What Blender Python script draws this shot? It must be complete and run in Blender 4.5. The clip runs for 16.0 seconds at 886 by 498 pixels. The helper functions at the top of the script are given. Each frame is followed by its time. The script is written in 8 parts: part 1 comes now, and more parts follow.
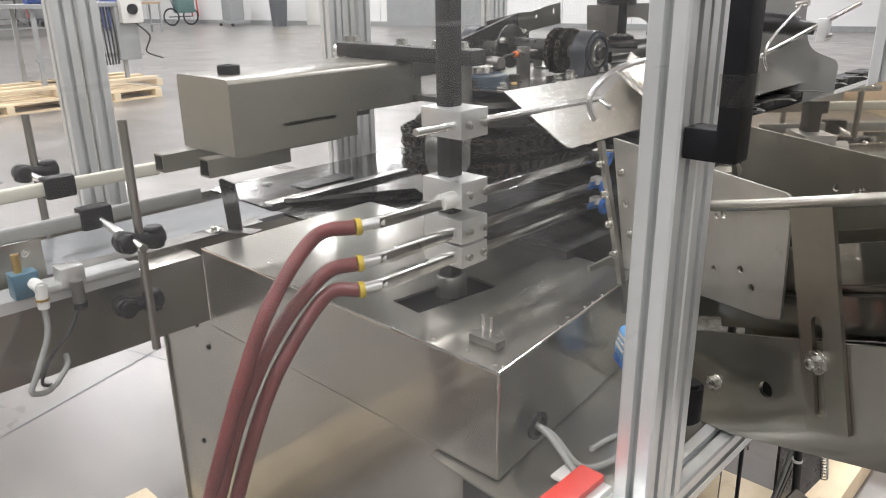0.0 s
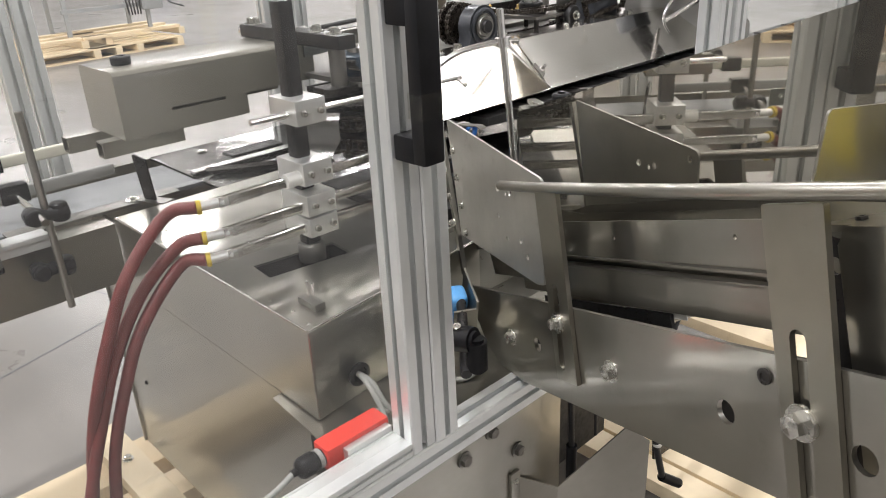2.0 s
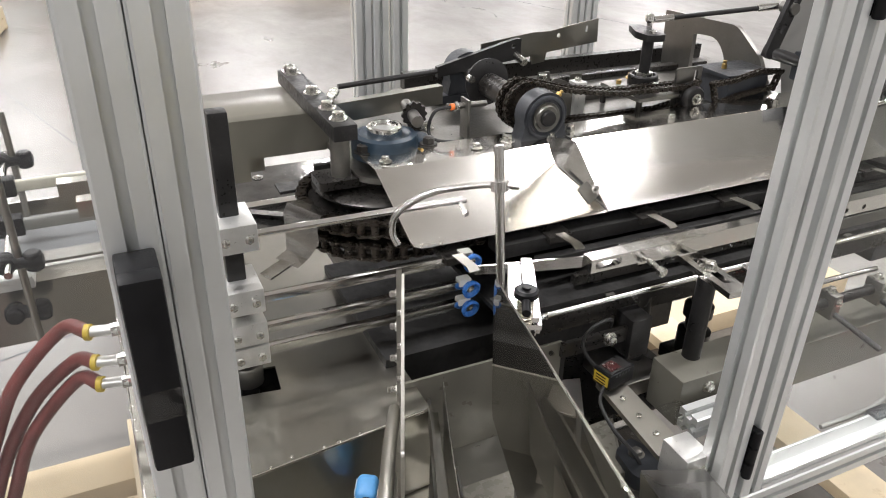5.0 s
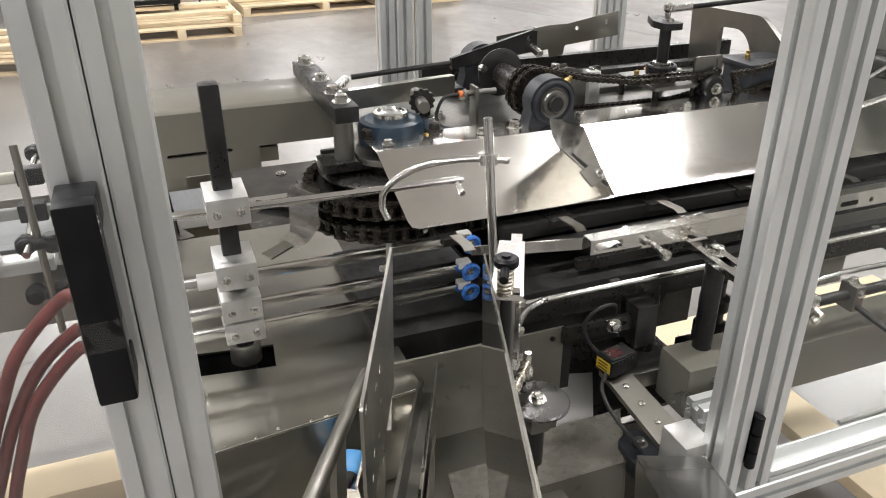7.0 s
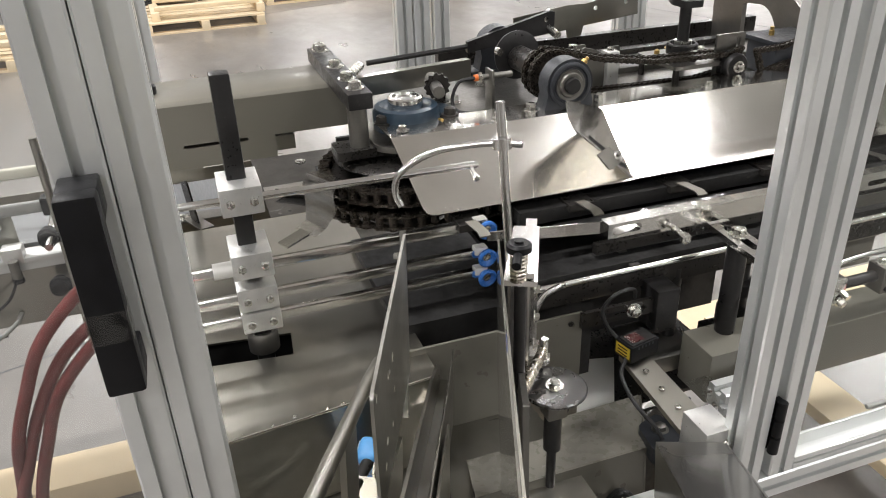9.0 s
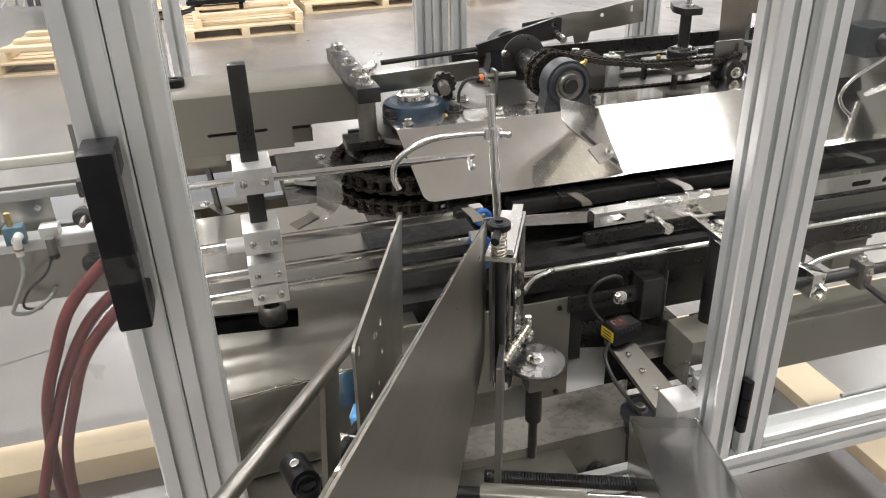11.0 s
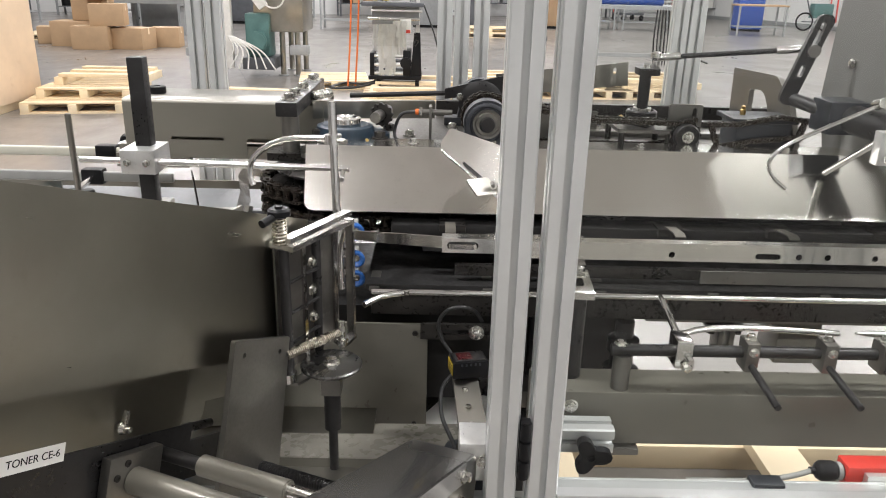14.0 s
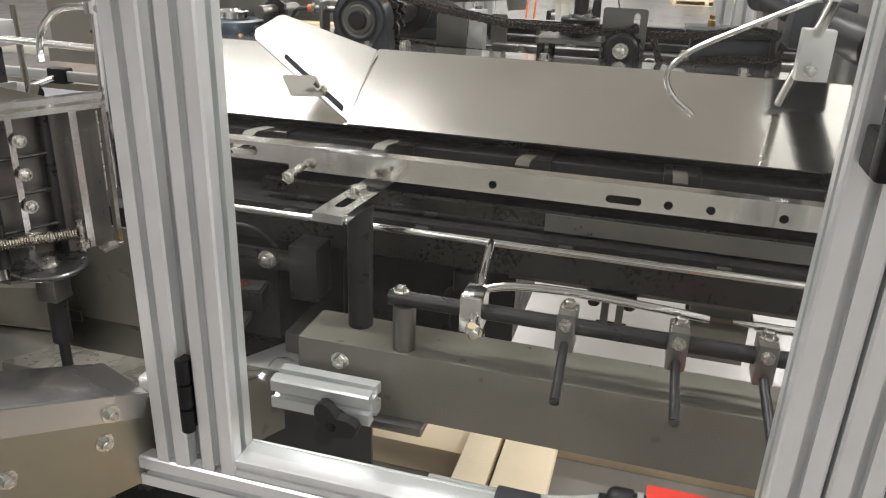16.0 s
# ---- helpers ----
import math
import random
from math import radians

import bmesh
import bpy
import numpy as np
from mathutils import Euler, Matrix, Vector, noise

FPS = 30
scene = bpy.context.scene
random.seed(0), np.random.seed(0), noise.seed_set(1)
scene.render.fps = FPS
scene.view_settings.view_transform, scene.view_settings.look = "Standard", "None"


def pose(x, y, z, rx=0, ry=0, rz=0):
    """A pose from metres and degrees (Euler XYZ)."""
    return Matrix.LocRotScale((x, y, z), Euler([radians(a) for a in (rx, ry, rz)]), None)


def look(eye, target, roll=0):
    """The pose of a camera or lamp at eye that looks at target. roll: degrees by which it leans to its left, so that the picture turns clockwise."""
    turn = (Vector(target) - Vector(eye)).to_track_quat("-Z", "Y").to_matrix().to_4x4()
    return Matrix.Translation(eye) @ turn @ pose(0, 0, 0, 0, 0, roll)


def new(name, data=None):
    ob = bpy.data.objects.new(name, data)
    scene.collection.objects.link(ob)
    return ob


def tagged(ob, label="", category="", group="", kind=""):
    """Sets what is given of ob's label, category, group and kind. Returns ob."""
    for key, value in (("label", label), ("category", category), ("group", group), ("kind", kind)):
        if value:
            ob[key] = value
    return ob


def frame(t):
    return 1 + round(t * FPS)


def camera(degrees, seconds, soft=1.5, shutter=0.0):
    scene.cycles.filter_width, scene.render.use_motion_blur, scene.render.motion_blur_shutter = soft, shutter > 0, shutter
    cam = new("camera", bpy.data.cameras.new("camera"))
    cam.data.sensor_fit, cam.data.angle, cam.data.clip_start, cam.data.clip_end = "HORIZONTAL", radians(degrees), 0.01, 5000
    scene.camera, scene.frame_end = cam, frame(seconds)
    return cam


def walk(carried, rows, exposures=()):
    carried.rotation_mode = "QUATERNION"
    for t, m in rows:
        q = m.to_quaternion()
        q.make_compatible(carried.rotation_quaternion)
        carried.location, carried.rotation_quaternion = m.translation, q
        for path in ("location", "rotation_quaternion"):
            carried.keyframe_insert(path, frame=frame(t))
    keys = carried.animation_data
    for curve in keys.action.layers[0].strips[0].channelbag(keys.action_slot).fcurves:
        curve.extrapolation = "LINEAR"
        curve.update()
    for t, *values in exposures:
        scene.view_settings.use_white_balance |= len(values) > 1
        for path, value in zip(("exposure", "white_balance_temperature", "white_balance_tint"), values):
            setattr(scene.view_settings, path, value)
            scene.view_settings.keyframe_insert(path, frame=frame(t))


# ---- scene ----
cam = camera(60.7, 16.0, 1.0)
PATH = [
    (0, (0.019, -0.017, 1.555), (-1.281, 1.349, 0.888), -0.8),
    (0.5, (0.122, -0.095, 1.574), (-1.165, 1.288, 0.915), -0.7),
    (1, (0.23, -0.12, 1.601), (-1.044, 1.27, 0.933), -0.3),
    (1.5, (0.297, -0.045, 1.626), (-1.002, 1.287, 0.893), -1.1),
    (2, (0.359, 0.131, 1.655), (-0.984, 1.369, 0.84), -2.9),
    (2.5, (0.399, 0.295, 1.689), (-0.994, 1.396, 0.769), -3.9),
    (3, (0.382, 0.389, 1.743), (-1.025, 1.4, 0.743), -4.1),
    (3.5, (0.332, 0.508, 1.813), (-1.09, 1.43, 0.751), -2.1),
    (4, (0.282, 0.589, 1.864), (-1.219, 1.434, 0.849), -0.2),
    (4.5, (0.263, 0.65, 1.879), (-1.29, 1.454, 0.907), 1.1),
    (7, (0.334, 0.779, 1.805), (-1.336, 1.411, 0.905), -0.2),
    (7.5, (0.331, 0.789, 1.805), (-1.338, 1.392, 0.884), -1.2),
    (8, (0.328, 0.797, 1.804), (-1.342, 1.381, 0.871), -2.0),
    (8.5, (0.327, 0.801, 1.802), (-1.346, 1.371, 0.866), -2.2),
    (9, (0.332, 0.801, 1.802), (-1.347, 1.358, 0.868), -2.1),
    (11.5, (0.55, 0.841, 1.799), (-1.203, 1.266, 0.935), -1.9),
    (12, (0.666, 0.863, 1.806), (-1.139, 1.248, 1.036), -1.3),
    (12.5, (0.695, 0.941, 1.79), (-1.141, 1.349, 1.108), -0.5),
    (13, (0.68, 1.106, 1.749), (-1.177, 1.478, 1.107), 0.0),
    (13.5, (0.641, 1.258, 1.726), (-1.247, 1.482, 1.107), 1.0),
    (14, (0.603, 1.379, 1.682), (-1.277, 1.406, 1.002), 1.5),
    (14.5, (0.607, 1.66, 1.672), (-1.257, 1.431, 0.983), 1.0),
    (15, (0.613, 1.865, 1.649), (-1.231, 1.541, 0.948), 1.3),
    (15.5, (0.522, 1.953, 1.6), (-1.289, 1.554, 0.852), 1.6),
    (16, (0.304, 1.983, 1.535), (-1.412, 1.510, 0.798), 2.1),
]
walk(cam, [(t, look(eye, target, roll)) for t, eye, target, roll in PATH],
     [(0, -0.05, 6300, 13), (1.5, -0.1, 6350, 12.5), (2.5, 0.0, 6450, 12), (3.5, 0.0, 6450, 12), (4.5, -0.08, 6400, 12), (7, -0.25, 6450, 11), (8.5, -0.25, 6450, 11), (11.5, -0.1, 6450, 12), (12.5, -0.05, 6420, 12), (14, -0.08, 6400, 12), (16, -0.08, 6450, 12)])

# ---- light: a closed hall lit by rows of long ceiling lamps ----
FLOOR = 0.10
ROOF = 6.4
world = bpy.data.worlds.new("hall")
scene.world = world
world.use_nodes = True
world.node_tree.nodes["Background"].inputs[0].default_value = (0.9, 0.95, 1.0, 1)
world.node_tree.nodes["Background"].inputs[1].default_value = 0.02
LAMP_WATTS = 276.0
LAMP_X = (-26.0, -19.7, -13.5, -7.2, -0.9, 5.3)
LAMP_Y = (-7.2, -1.2, 5.4, 11.2)


def lamp(x, y, along_x=False):
    data = bpy.data.lights.new("ceiling_lamp", "AREA")
    data.shape, data.size, data.size_y = "RECTANGLE", (2.4 if along_x else 0.34), (0.34 if along_x else 2.4)
    data.energy, data.color = LAMP_WATTS, (1.0, 0.985, 0.972)
    ob = new("ceiling_lamp", data)
    ob.matrix_world = pose(x, y, ROOF - 0.22)
    return ob

# ---- shaping ----
WM = {}


def vec(*a):
    return Vector(a[0]) if len(a) == 1 else Vector(a)


def thing(name, at=(0, 0, 0), label="", category="", group="", kind="", m=None):
    ob = new(name)
    ob.empty_display_size = 0.05
    m = m or Matrix.Translation(at)
    ob.matrix_world = m
    WM[ob] = m.copy()
    return tagged(ob, label, category, group, kind)


def mesh_of(name, bm, material, smooth=40):
    bmesh.ops.recalc_face_normals(bm, faces=bm.faces)
    me = bpy.data.meshes.new(name)
    bm.to_mesh(me)
    bm.free()
    me.materials.append(material)
    if smooth:
        me.shade_smooth()
        me.set_sharp_from_angle(angle=radians(smooth))
    return me


def part(name, bm, material, parent, label="", local=False, smooth=40):
    """One mesh under a thing or a part; its corners are given in the world unless local."""
    if not local:
        bmesh.ops.transform(bm, matrix=WM[parent].inverted(), verts=bm.verts)
    ob = new(name, mesh_of(name, bm, material, smooth))
    ob.parent = parent
    WM[ob] = WM[parent]
    return tagged(ob, label)


def solo(name, bm, material, label="", category="", group="", kind="", smooth=40):
    lo = [min(v.co[i] for v in bm.verts) for i in range(3)]
    hi = [max(v.co[i] for v in bm.verts) for i in range(3)]
    at = Vector(((lo[0] + hi[0]) / 2, (lo[1] + hi[1]) / 2, lo[2]))
    bmesh.ops.translate(bm, vec=-at, verts=bm.verts)
    ob = new(name, mesh_of(name, bm, material, smooth))
    ob.location = at
    WM[ob] = Matrix.Translation(at)
    return tagged(ob, label, category, group, kind)


def join(*bms):
    out = bmesh.new()
    for b in bms:
        me = bpy.data.meshes.new("join")
        b.to_mesh(me)
        b.free()
        out.from_mesh(me)
        bpy.data.meshes.remove(me)
    return out


def moved(bm, m):
    bmesh.ops.transform(bm, matrix=m, verts=bm.verts)
    return bm


def box(x0, x1, y0, y1, z0, z1, bev=0.0, seg=2):
    bm = bmesh.new()
    bmesh.ops.create_cube(bm, size=1)
    m = Matrix.Translation(((x0 + x1) / 2, (y0 + y1) / 2, (z0 + z1) / 2)) @ Matrix.Diagonal((abs(x1 - x0), abs(y1 - y0), abs(z1 - z0), 1))
    bmesh.ops.transform(bm, matrix=m, verts=bm.verts)
    if bev:
        bmesh.ops.bevel(bm, geom=bm.edges, offset=bev, segments=seg, affect="EDGES", profile=0.6)
    return bm


def aim(p, q):
    """A frame at p whose z runs towards q."""
    d = Vector(q) - Vector(p)
    return Matrix.Translation(p) @ d.to_track_quat("Z", "Y").to_matrix().to_4x4()


def rod(p, q, r, seg=20, r2=None, bev=0.0):
    bm = bmesh.new()
    h = (Vector(q) - Vector(p)).length
    bmesh.ops.create_cone(bm, cap_ends=True, segments=seg, radius1=r, radius2=r if r2 is None else r2, depth=h, matrix=Matrix.Translation((0, 0, h / 2)))
    if bev:
        edges = [e for e in bm.edges if abs(e.verts[0].co.z - e.verts[1].co.z) < 1e-6]
        bmesh.ops.bevel(bm, geom=edges, offset=bev, segments=2, affect="EDGES")
    return moved(bm, aim(p, q))


def turned(profile, p, q, seg=28):
    """A turned shape: (radius, height) pairs, spun about the line from p towards q."""
    bm = bmesh.new()
    rings = []
    for r, h in profile:
        if r < 1e-5:
            rings.append([bm.verts.new((0, 0, h))])
        else:
            rings.append([bm.verts.new((r * math.cos(2 * math.pi * k / seg), r * math.sin(2 * math.pi * k / seg), h)) for k in range(seg)])
    for a, b in zip(rings, rings[1:]):
        for k in range(seg):
            j = (k + 1) % seg
            if len(a) == 1 and len(b) == 1:
                continue
            if len(a) == 1:
                bm.faces.new((a[0], b[k], b[j]))
            elif len(b) == 1:
                bm.faces.new((a[k], a[j], b[0]))
            else:
                bm.faces.new((a[k], a[j], b[j], b[k]))
    for ring in (rings[0], rings[-1]):
        if len(ring) > 1:
            bm.faces.new(ring)
    return moved(bm, aim(p, q))


def eased(points, n=6):
    """A smooth line through points."""
    p = [Vector(a) for a in points]
    p = [p[0] * 2 - p[1]] + p + [p[-1] * 2 - p[-2]]
    out = []
    for i in range(1, len(p) - 2):
        for k in range(n):
            t = k / n
            a, b, c, d = p[i - 1:i + 3]
            out.append(0.5 * ((2 * b) + (c - a) * t + (2 * a - 5 * b + 4 * c - d) * t * t + (3 * b - a - 3 * c + d) * t ** 3))
    return out + [p[-2]]


def tube(points, r, seg=12, smooth=0):
    pts = eased(points, smooth) if smooth else [Vector(a) for a in points]
    bm = bmesh.new()
    rings, side = [], None
    for i, p in enumerate(pts):
        d = (pts[min(i + 1, len(pts) - 1)] - pts[max(i - 1, 0)]).normalized()
        if side is None:
            side = d.orthogonal().normalized()
        side = (side - d * side.dot(d)).normalized()
        up = d.cross(side)
        rings.append([bm.verts.new(p + r * (math.cos(2 * math.pi * k / seg) * side + math.sin(2 * math.pi * k / seg) * up)) for k in range(seg)])
    for a, b in zip(rings, rings[1:]):
        for k in range(seg):
            bm.faces.new((a[k], a[(k + 1) % seg], b[(k + 1) % seg], b[k]))
    bm.faces.new(rings[0])
    bm.faces.new(rings[-1])
    return bm


def coil(p, q, r, wire, turns, seg=7):
    m = aim(p, q)
    h = (Vector(q) - Vector(p)).length
    n = int(turns * 14)
    return moved(tube([(r * math.cos(2 * math.pi * turns * k / n), r * math.sin(2 * math.pi * turns * k / n), h * k / n) for k in range(n + 1)], wire, seg), m)


def slab(points, thick, bev=0.0, way=None):
    """A flat plate: its outline in space, and its thickness along the outline's normal (or along way)."""
    pts = [Vector(p) for p in points]
    if way is None:
        n = Vector()
        for i in range(len(pts)):
            n += (pts[i] - pts[0]).cross(pts[(i + 1) % len(pts)] - pts[0])
        way = n.normalized()
    bm = bmesh.new()
    a = [bm.verts.new(p) for p in pts]
    b = [bm.verts.new(p + Vector(way) * thick) for p in pts]
    bm.faces.new(a)
    bm.faces.new(b[::-1])
    for i in range(len(pts)):
        j = (i + 1) % len(pts)
        bm.faces.new((a[i], b[i], b[j], a[j]))
    bmesh.ops.recalc_face_normals(bm, faces=bm.faces)
    if bev:
        rim = [e for e in bm.edges if len(e.link_faces) == 2 and any(len(f.verts) == len(pts) and len(pts) != 4 for f in e.link_faces)] or bm.edges[:]
        bmesh.ops.bevel(bm, geom=rim, offset=bev, segments=1, affect="EDGES")
    return bm


def rounded(points, radii, n=5):
    """An outline with its corners rounded; radii: one, or one for each corner."""
    pts = [Vector(p) for p in points]
    out = []
    for i, p in enumerate(pts):
        r = radii if isinstance(radii, (int, float)) else radii[i]
        if r <= 0:
            out.append(p)
            continue
        a, b = (pts[i - 1] - p), (pts[(i + 1) % len(pts)] - p)
        r = min(r, a.length * 0.45, b.length * 0.45)
        a, b = p + a.normalized() * r, p + b.normalized() * r
        for k in range(n + 1):
            t = k / n
            out.append((1 - t) ** 2 * a + 2 * t * (1 - t) * p + t * t * b)
    return out


def ring_plate(outer, holes, thick, frame_m):
    """A plate in its own plane (x, y), with real holes; outer and holes: outlines of (x, y)."""
    bm = bmesh.new()
    edges = []
    for line in [outer] + holes:
        vs = [bm.verts.new((p[0], p[1], 0)) for p in line]
        edges += [bm.edges.new((vs[i], vs[(i + 1) % len(vs)])) for i in range(len(vs))]
    bmesh.ops.triangle_fill(bm, use_beauty=True, use_dissolve=False, edges=edges)
    made = bmesh.ops.extrude_face_region(bm, geom=bm.faces[:])
    bmesh.ops.translate(bm, vec=(0, 0, thick), verts=[g for g in made["geom"] if isinstance(g, bmesh.types.BMVert)])
    bmesh.ops.recalc_face_normals(bm, faces=bm.faces)
    return moved(bm, frame_m)


def circle(x, y, r, n=14):
    return [(x + r * math.cos(2 * math.pi * k / n), y + r * math.sin(2 * math.pi * k / n)) for k in range(n)]


def slot(x0, y0, x1, y1, r, n=7):
    a = math.atan2(y1 - y0, x1 - x0)
    one = [(x1 + r * math.cos(a - math.pi / 2 + math.pi * k / n), y1 + r * math.sin(a - math.pi / 2 + math.pi * k / n)) for k in range(n + 1)]
    two = [(x0 + r * math.cos(a + math.pi / 2 + math.pi * k / n), y0 + r * math.sin(a + math.pi / 2 + math.pi * k / n)) for k in range(n + 1)]
    return one + two


def sheet(origin, right, up):
    """The frame of a plate's plane: x along right, y along up."""
    r = Vector(right).normalized()
    u = Vector(up)
    u = (u - r * u.dot(r)).normalized()
    n = r.cross(u)
    m = Matrix((r, u, n)).transposed().to_4x4()
    return Matrix.Translation(origin) @ m


def bolt(p, way, r=0.006, h=0.006, washer=True):
    """A hexagon head on a washer, seated at p and standing out along way."""
    q = Vector(p) + Vector(way)
    head = bmesh.new()
    bmesh.ops.create_cone(head, cap_ends=True, segments=6, radius1=r, radius2=r * 0.97, depth=h, matrix=Matrix.Translation((0, 0, h / 2 + 0.0015)))
    dome = bmesh.new()
    bmesh.ops.create_cone(dome, cap_ends=True, segments=12, radius1=r * 0.82, radius2=r * 0.6, depth=h * 0.14, matrix=Matrix.Translation((0, 0, h * 1.07 + 0.0015)))
    bits = [head, dome]
    if washer:
        w = bmesh.new()
        bmesh.ops.create_cone(w, cap_ends=True, segments=18, radius1=r * 1.45, radius2=r * 1.42, depth=0.0018, matrix=Matrix.Translation((0, 0, 0.0009)))
        bits.append(w)
    return moved(join(*bits), aim(p, q))


def cap_screw(p, way, r=0.005, h=0.006):
    return turned([(r, 0), (r, h * 0.9), (r * 0.9, h), (r * 0.55, h), (r * 0.5, h * 0.45), (0, h * 0.45)], p, Vector(p) + Vector(way), 16)


def slotted(width, depth, a, b, side, along="z"):
    """A grooved aluminium profile from a to b (two points on its axis); side: a way across it. Grooves on all four faces."""
    def face(n_cells, half, out):
        pts = []
        step = 2 * half / n_cells
        for c in range(n_cells):
            mid = -half + step * (c + 0.5)
            pts += [(mid - 0.005, out), (mid - 0.005, out - 0.004), (mid - 0.010, out - 0.004), (mid - 0.006, out - 0.013),
                    (mid + 0.006, out - 0.013), (mid + 0.010, out - 0.004), (mid + 0.005, out - 0.004), (mid + 0.005, out)]
        return pts
    hw, hd = width / 2, depth / 2
    nw, nd = max(1, round(width / 0.045)), max(1, round(depth / 0.045))
    c = 0.0025
    line = [(-hw + c, hd)] + face(nw, hw, hd) + [(hw - c, hd), (hw, hd - c)]
    line += [(y, -x) for x, y in face(nd, hd, hw)] + [(hw, -hd + c), (hw - c, -hd)]
    line += [(-x, -y) for x, y in face(nw, hw, hd)] + [(-hw + c, -hd), (-hw, -hd + c)]
    line += [(-y, x) for x, y in face(nd, hd, hw)] + [(-hw, hd - c)]
    a, b = Vector(a), Vector(b)
    z = (b - a).normalized()
    x = Vector(side)
    x = (x - z * x.dot(z)).normalized()
    y = z.cross(x)
    m = Matrix.Translation(a) @ Matrix((x, y, z)).transposed().to_4x4()
    return ring_plate(line, [], (b - a).length, m)

# ---- materials ----
def surface(name, colour, rough=0.5, metal=0.0, stain=0.12, stain_size=6.0, grain=(60, 60, 60), grain_rough=0.12, bump=0.05, spots=0.0, coat=0.0, spot_colour=(0.05, 0.04, 0.03), gleam=0.0, gleam_rough=0.05, wave=0.0, spec=0.5):
    """A worn surface: base colour with broad stains, a fine grain that varies the gloss and the relief, and small spots."""
    mat = bpy.data.materials.new(name)
    mat.use_nodes = True
    nt = mat.node_tree
    bsdf = nt.nodes["Principled BSDF"]
    coord = nt.nodes.new("ShaderNodeTexCoord")
    big = nt.nodes.new("ShaderNodeTexNoise")
    big.inputs["Scale"].default_value, big.inputs["Detail"].default_value, big.inputs["Roughness"].default_value = stain_size, 5, 0.62
    nt.links.new(coord.outputs["Object"], big.inputs["Vector"])
    ramp = nt.nodes.new("ShaderNodeMapRange")
    ramp.inputs[1].default_value, ramp.inputs[2].default_value = 0.3, 0.7
    ramp.inputs[3].default_value, ramp.inputs[4].default_value = 1 - stain, 1 + stain
    nt.links.new(big.outputs["Fac"], ramp.inputs[0])
    base = nt.nodes.new("ShaderNodeMix")
    base.data_type, base.blend_type = "RGBA", "MULTIPLY"
    base.inputs[0].default_value = 1
    base.inputs[6].default_value = (*colour, 1)
    nt.links.new(ramp.outputs[0], base.inputs[7])
    last = base.outputs[2]
    scale = nt.nodes.new("ShaderNodeMapping")
    scale.inputs["Scale"].default_value = grain
    nt.links.new(coord.outputs["Object"], scale.inputs["Vector"])
    fine = nt.nodes.new("ShaderNodeTexNoise")
    fine.inputs["Scale"].default_value, fine.inputs["Detail"].default_value = 1.0, 4
    nt.links.new(scale.outputs[0], fine.inputs["Vector"])
    if spots:
        dots = nt.nodes.new("ShaderNodeTexNoise")
        dots.inputs["Scale"].default_value, dots.inputs["Detail"].default_value, dots.inputs["Roughness"].default_value = stain_size * 5, 6, 0.7
        nt.links.new(coord.outputs["Object"], dots.inputs["Vector"])
        cut = nt.nodes.new("ShaderNodeMapRange")
        cut.inputs[1].default_value, cut.inputs[2].default_value = 0.60, 0.72
        cut.inputs[3].default_value, cut.inputs[4].default_value = 0.0, spots
        nt.links.new(dots.outputs["Fac"], cut.inputs[0])
        over = nt.nodes.new("ShaderNodeMix")
        over.data_type = "RGBA"
        nt.links.new(cut.outputs[0], over.inputs[0])
        nt.links.new(last, over.inputs[6])
        over.inputs[7].default_value = (*spot_colour, 1)
        last = over.outputs[2]
    nt.links.new(last, bsdf.inputs["Base Color"])
    gloss = nt.nodes.new("ShaderNodeMapRange")
    gloss.inputs[1].default_value, gloss.inputs[2].default_value = 0.25, 0.75
    gloss.inputs[3].default_value, gloss.inputs[4].default_value = max(0.02, rough - grain_rough), min(1, rough + grain_rough)
    nt.links.new(fine.outputs["Fac"], gloss.inputs[0])
    wear = nt.nodes.new("ShaderNodeMath")
    wear.operation = "MULTIPLY"
    nt.links.new(gloss.outputs[0], wear.inputs[0])
    nt.links.new(ramp.outputs[0], wear.inputs[1])
    nt.links.new(wear.outputs[0], bsdf.inputs["Roughness"])
    bsdf.inputs["Metallic"].default_value = metal
    bsdf.inputs["Coat Weight"].default_value = coat
    bsdf.inputs["Coat Roughness"].default_value = 0.15
    if bump:
        b = nt.nodes.new("ShaderNodeBump")
        b.inputs["Strength"].default_value, b.inputs["Distance"].default_value = bump, 0.002
        nt.links.new(fine.outputs["Fac"], b.inputs["Height"])
        nt.links.new(b.outputs[0], bsdf.inputs["Normal"])
    normal = None
    if wave:
        dents = nt.nodes.new("ShaderNodeTexNoise")
        dents.inputs["Scale"].default_value, dents.inputs["Detail"].default_value, dents.inputs["Roughness"].default_value = 7.0, 3, 0.55
        nt.links.new(coord.outputs["Object"], dents.inputs["Vector"])
        relief = nt.nodes.new("ShaderNodeBump")
        relief.inputs["Strength"].default_value, relief.inputs["Distance"].default_value = wave, 0.01
        nt.links.new(dents.outputs["Fac"], relief.inputs["Height"])
        normal = relief.outputs[0]
        nt.links.new(normal, bsdf.inputs["Normal"])
    bsdf.inputs["Specular IOR Level"].default_value = spec
    if gleam:
        sharp = nt.nodes.new("ShaderNodeBsdfPrincipled")
        nt.links.new(last, sharp.inputs["Base Color"])
        sharp.inputs["Metallic"].default_value, sharp.inputs["Roughness"].default_value = metal, gleam_rough
        if normal:
            nt.links.new(normal, sharp.inputs["Normal"])
        both = nt.nodes.new("ShaderNodeMixShader")
        both.inputs[0].default_value = gleam
        nt.links.new(bsdf.outputs[0], both.inputs[1])
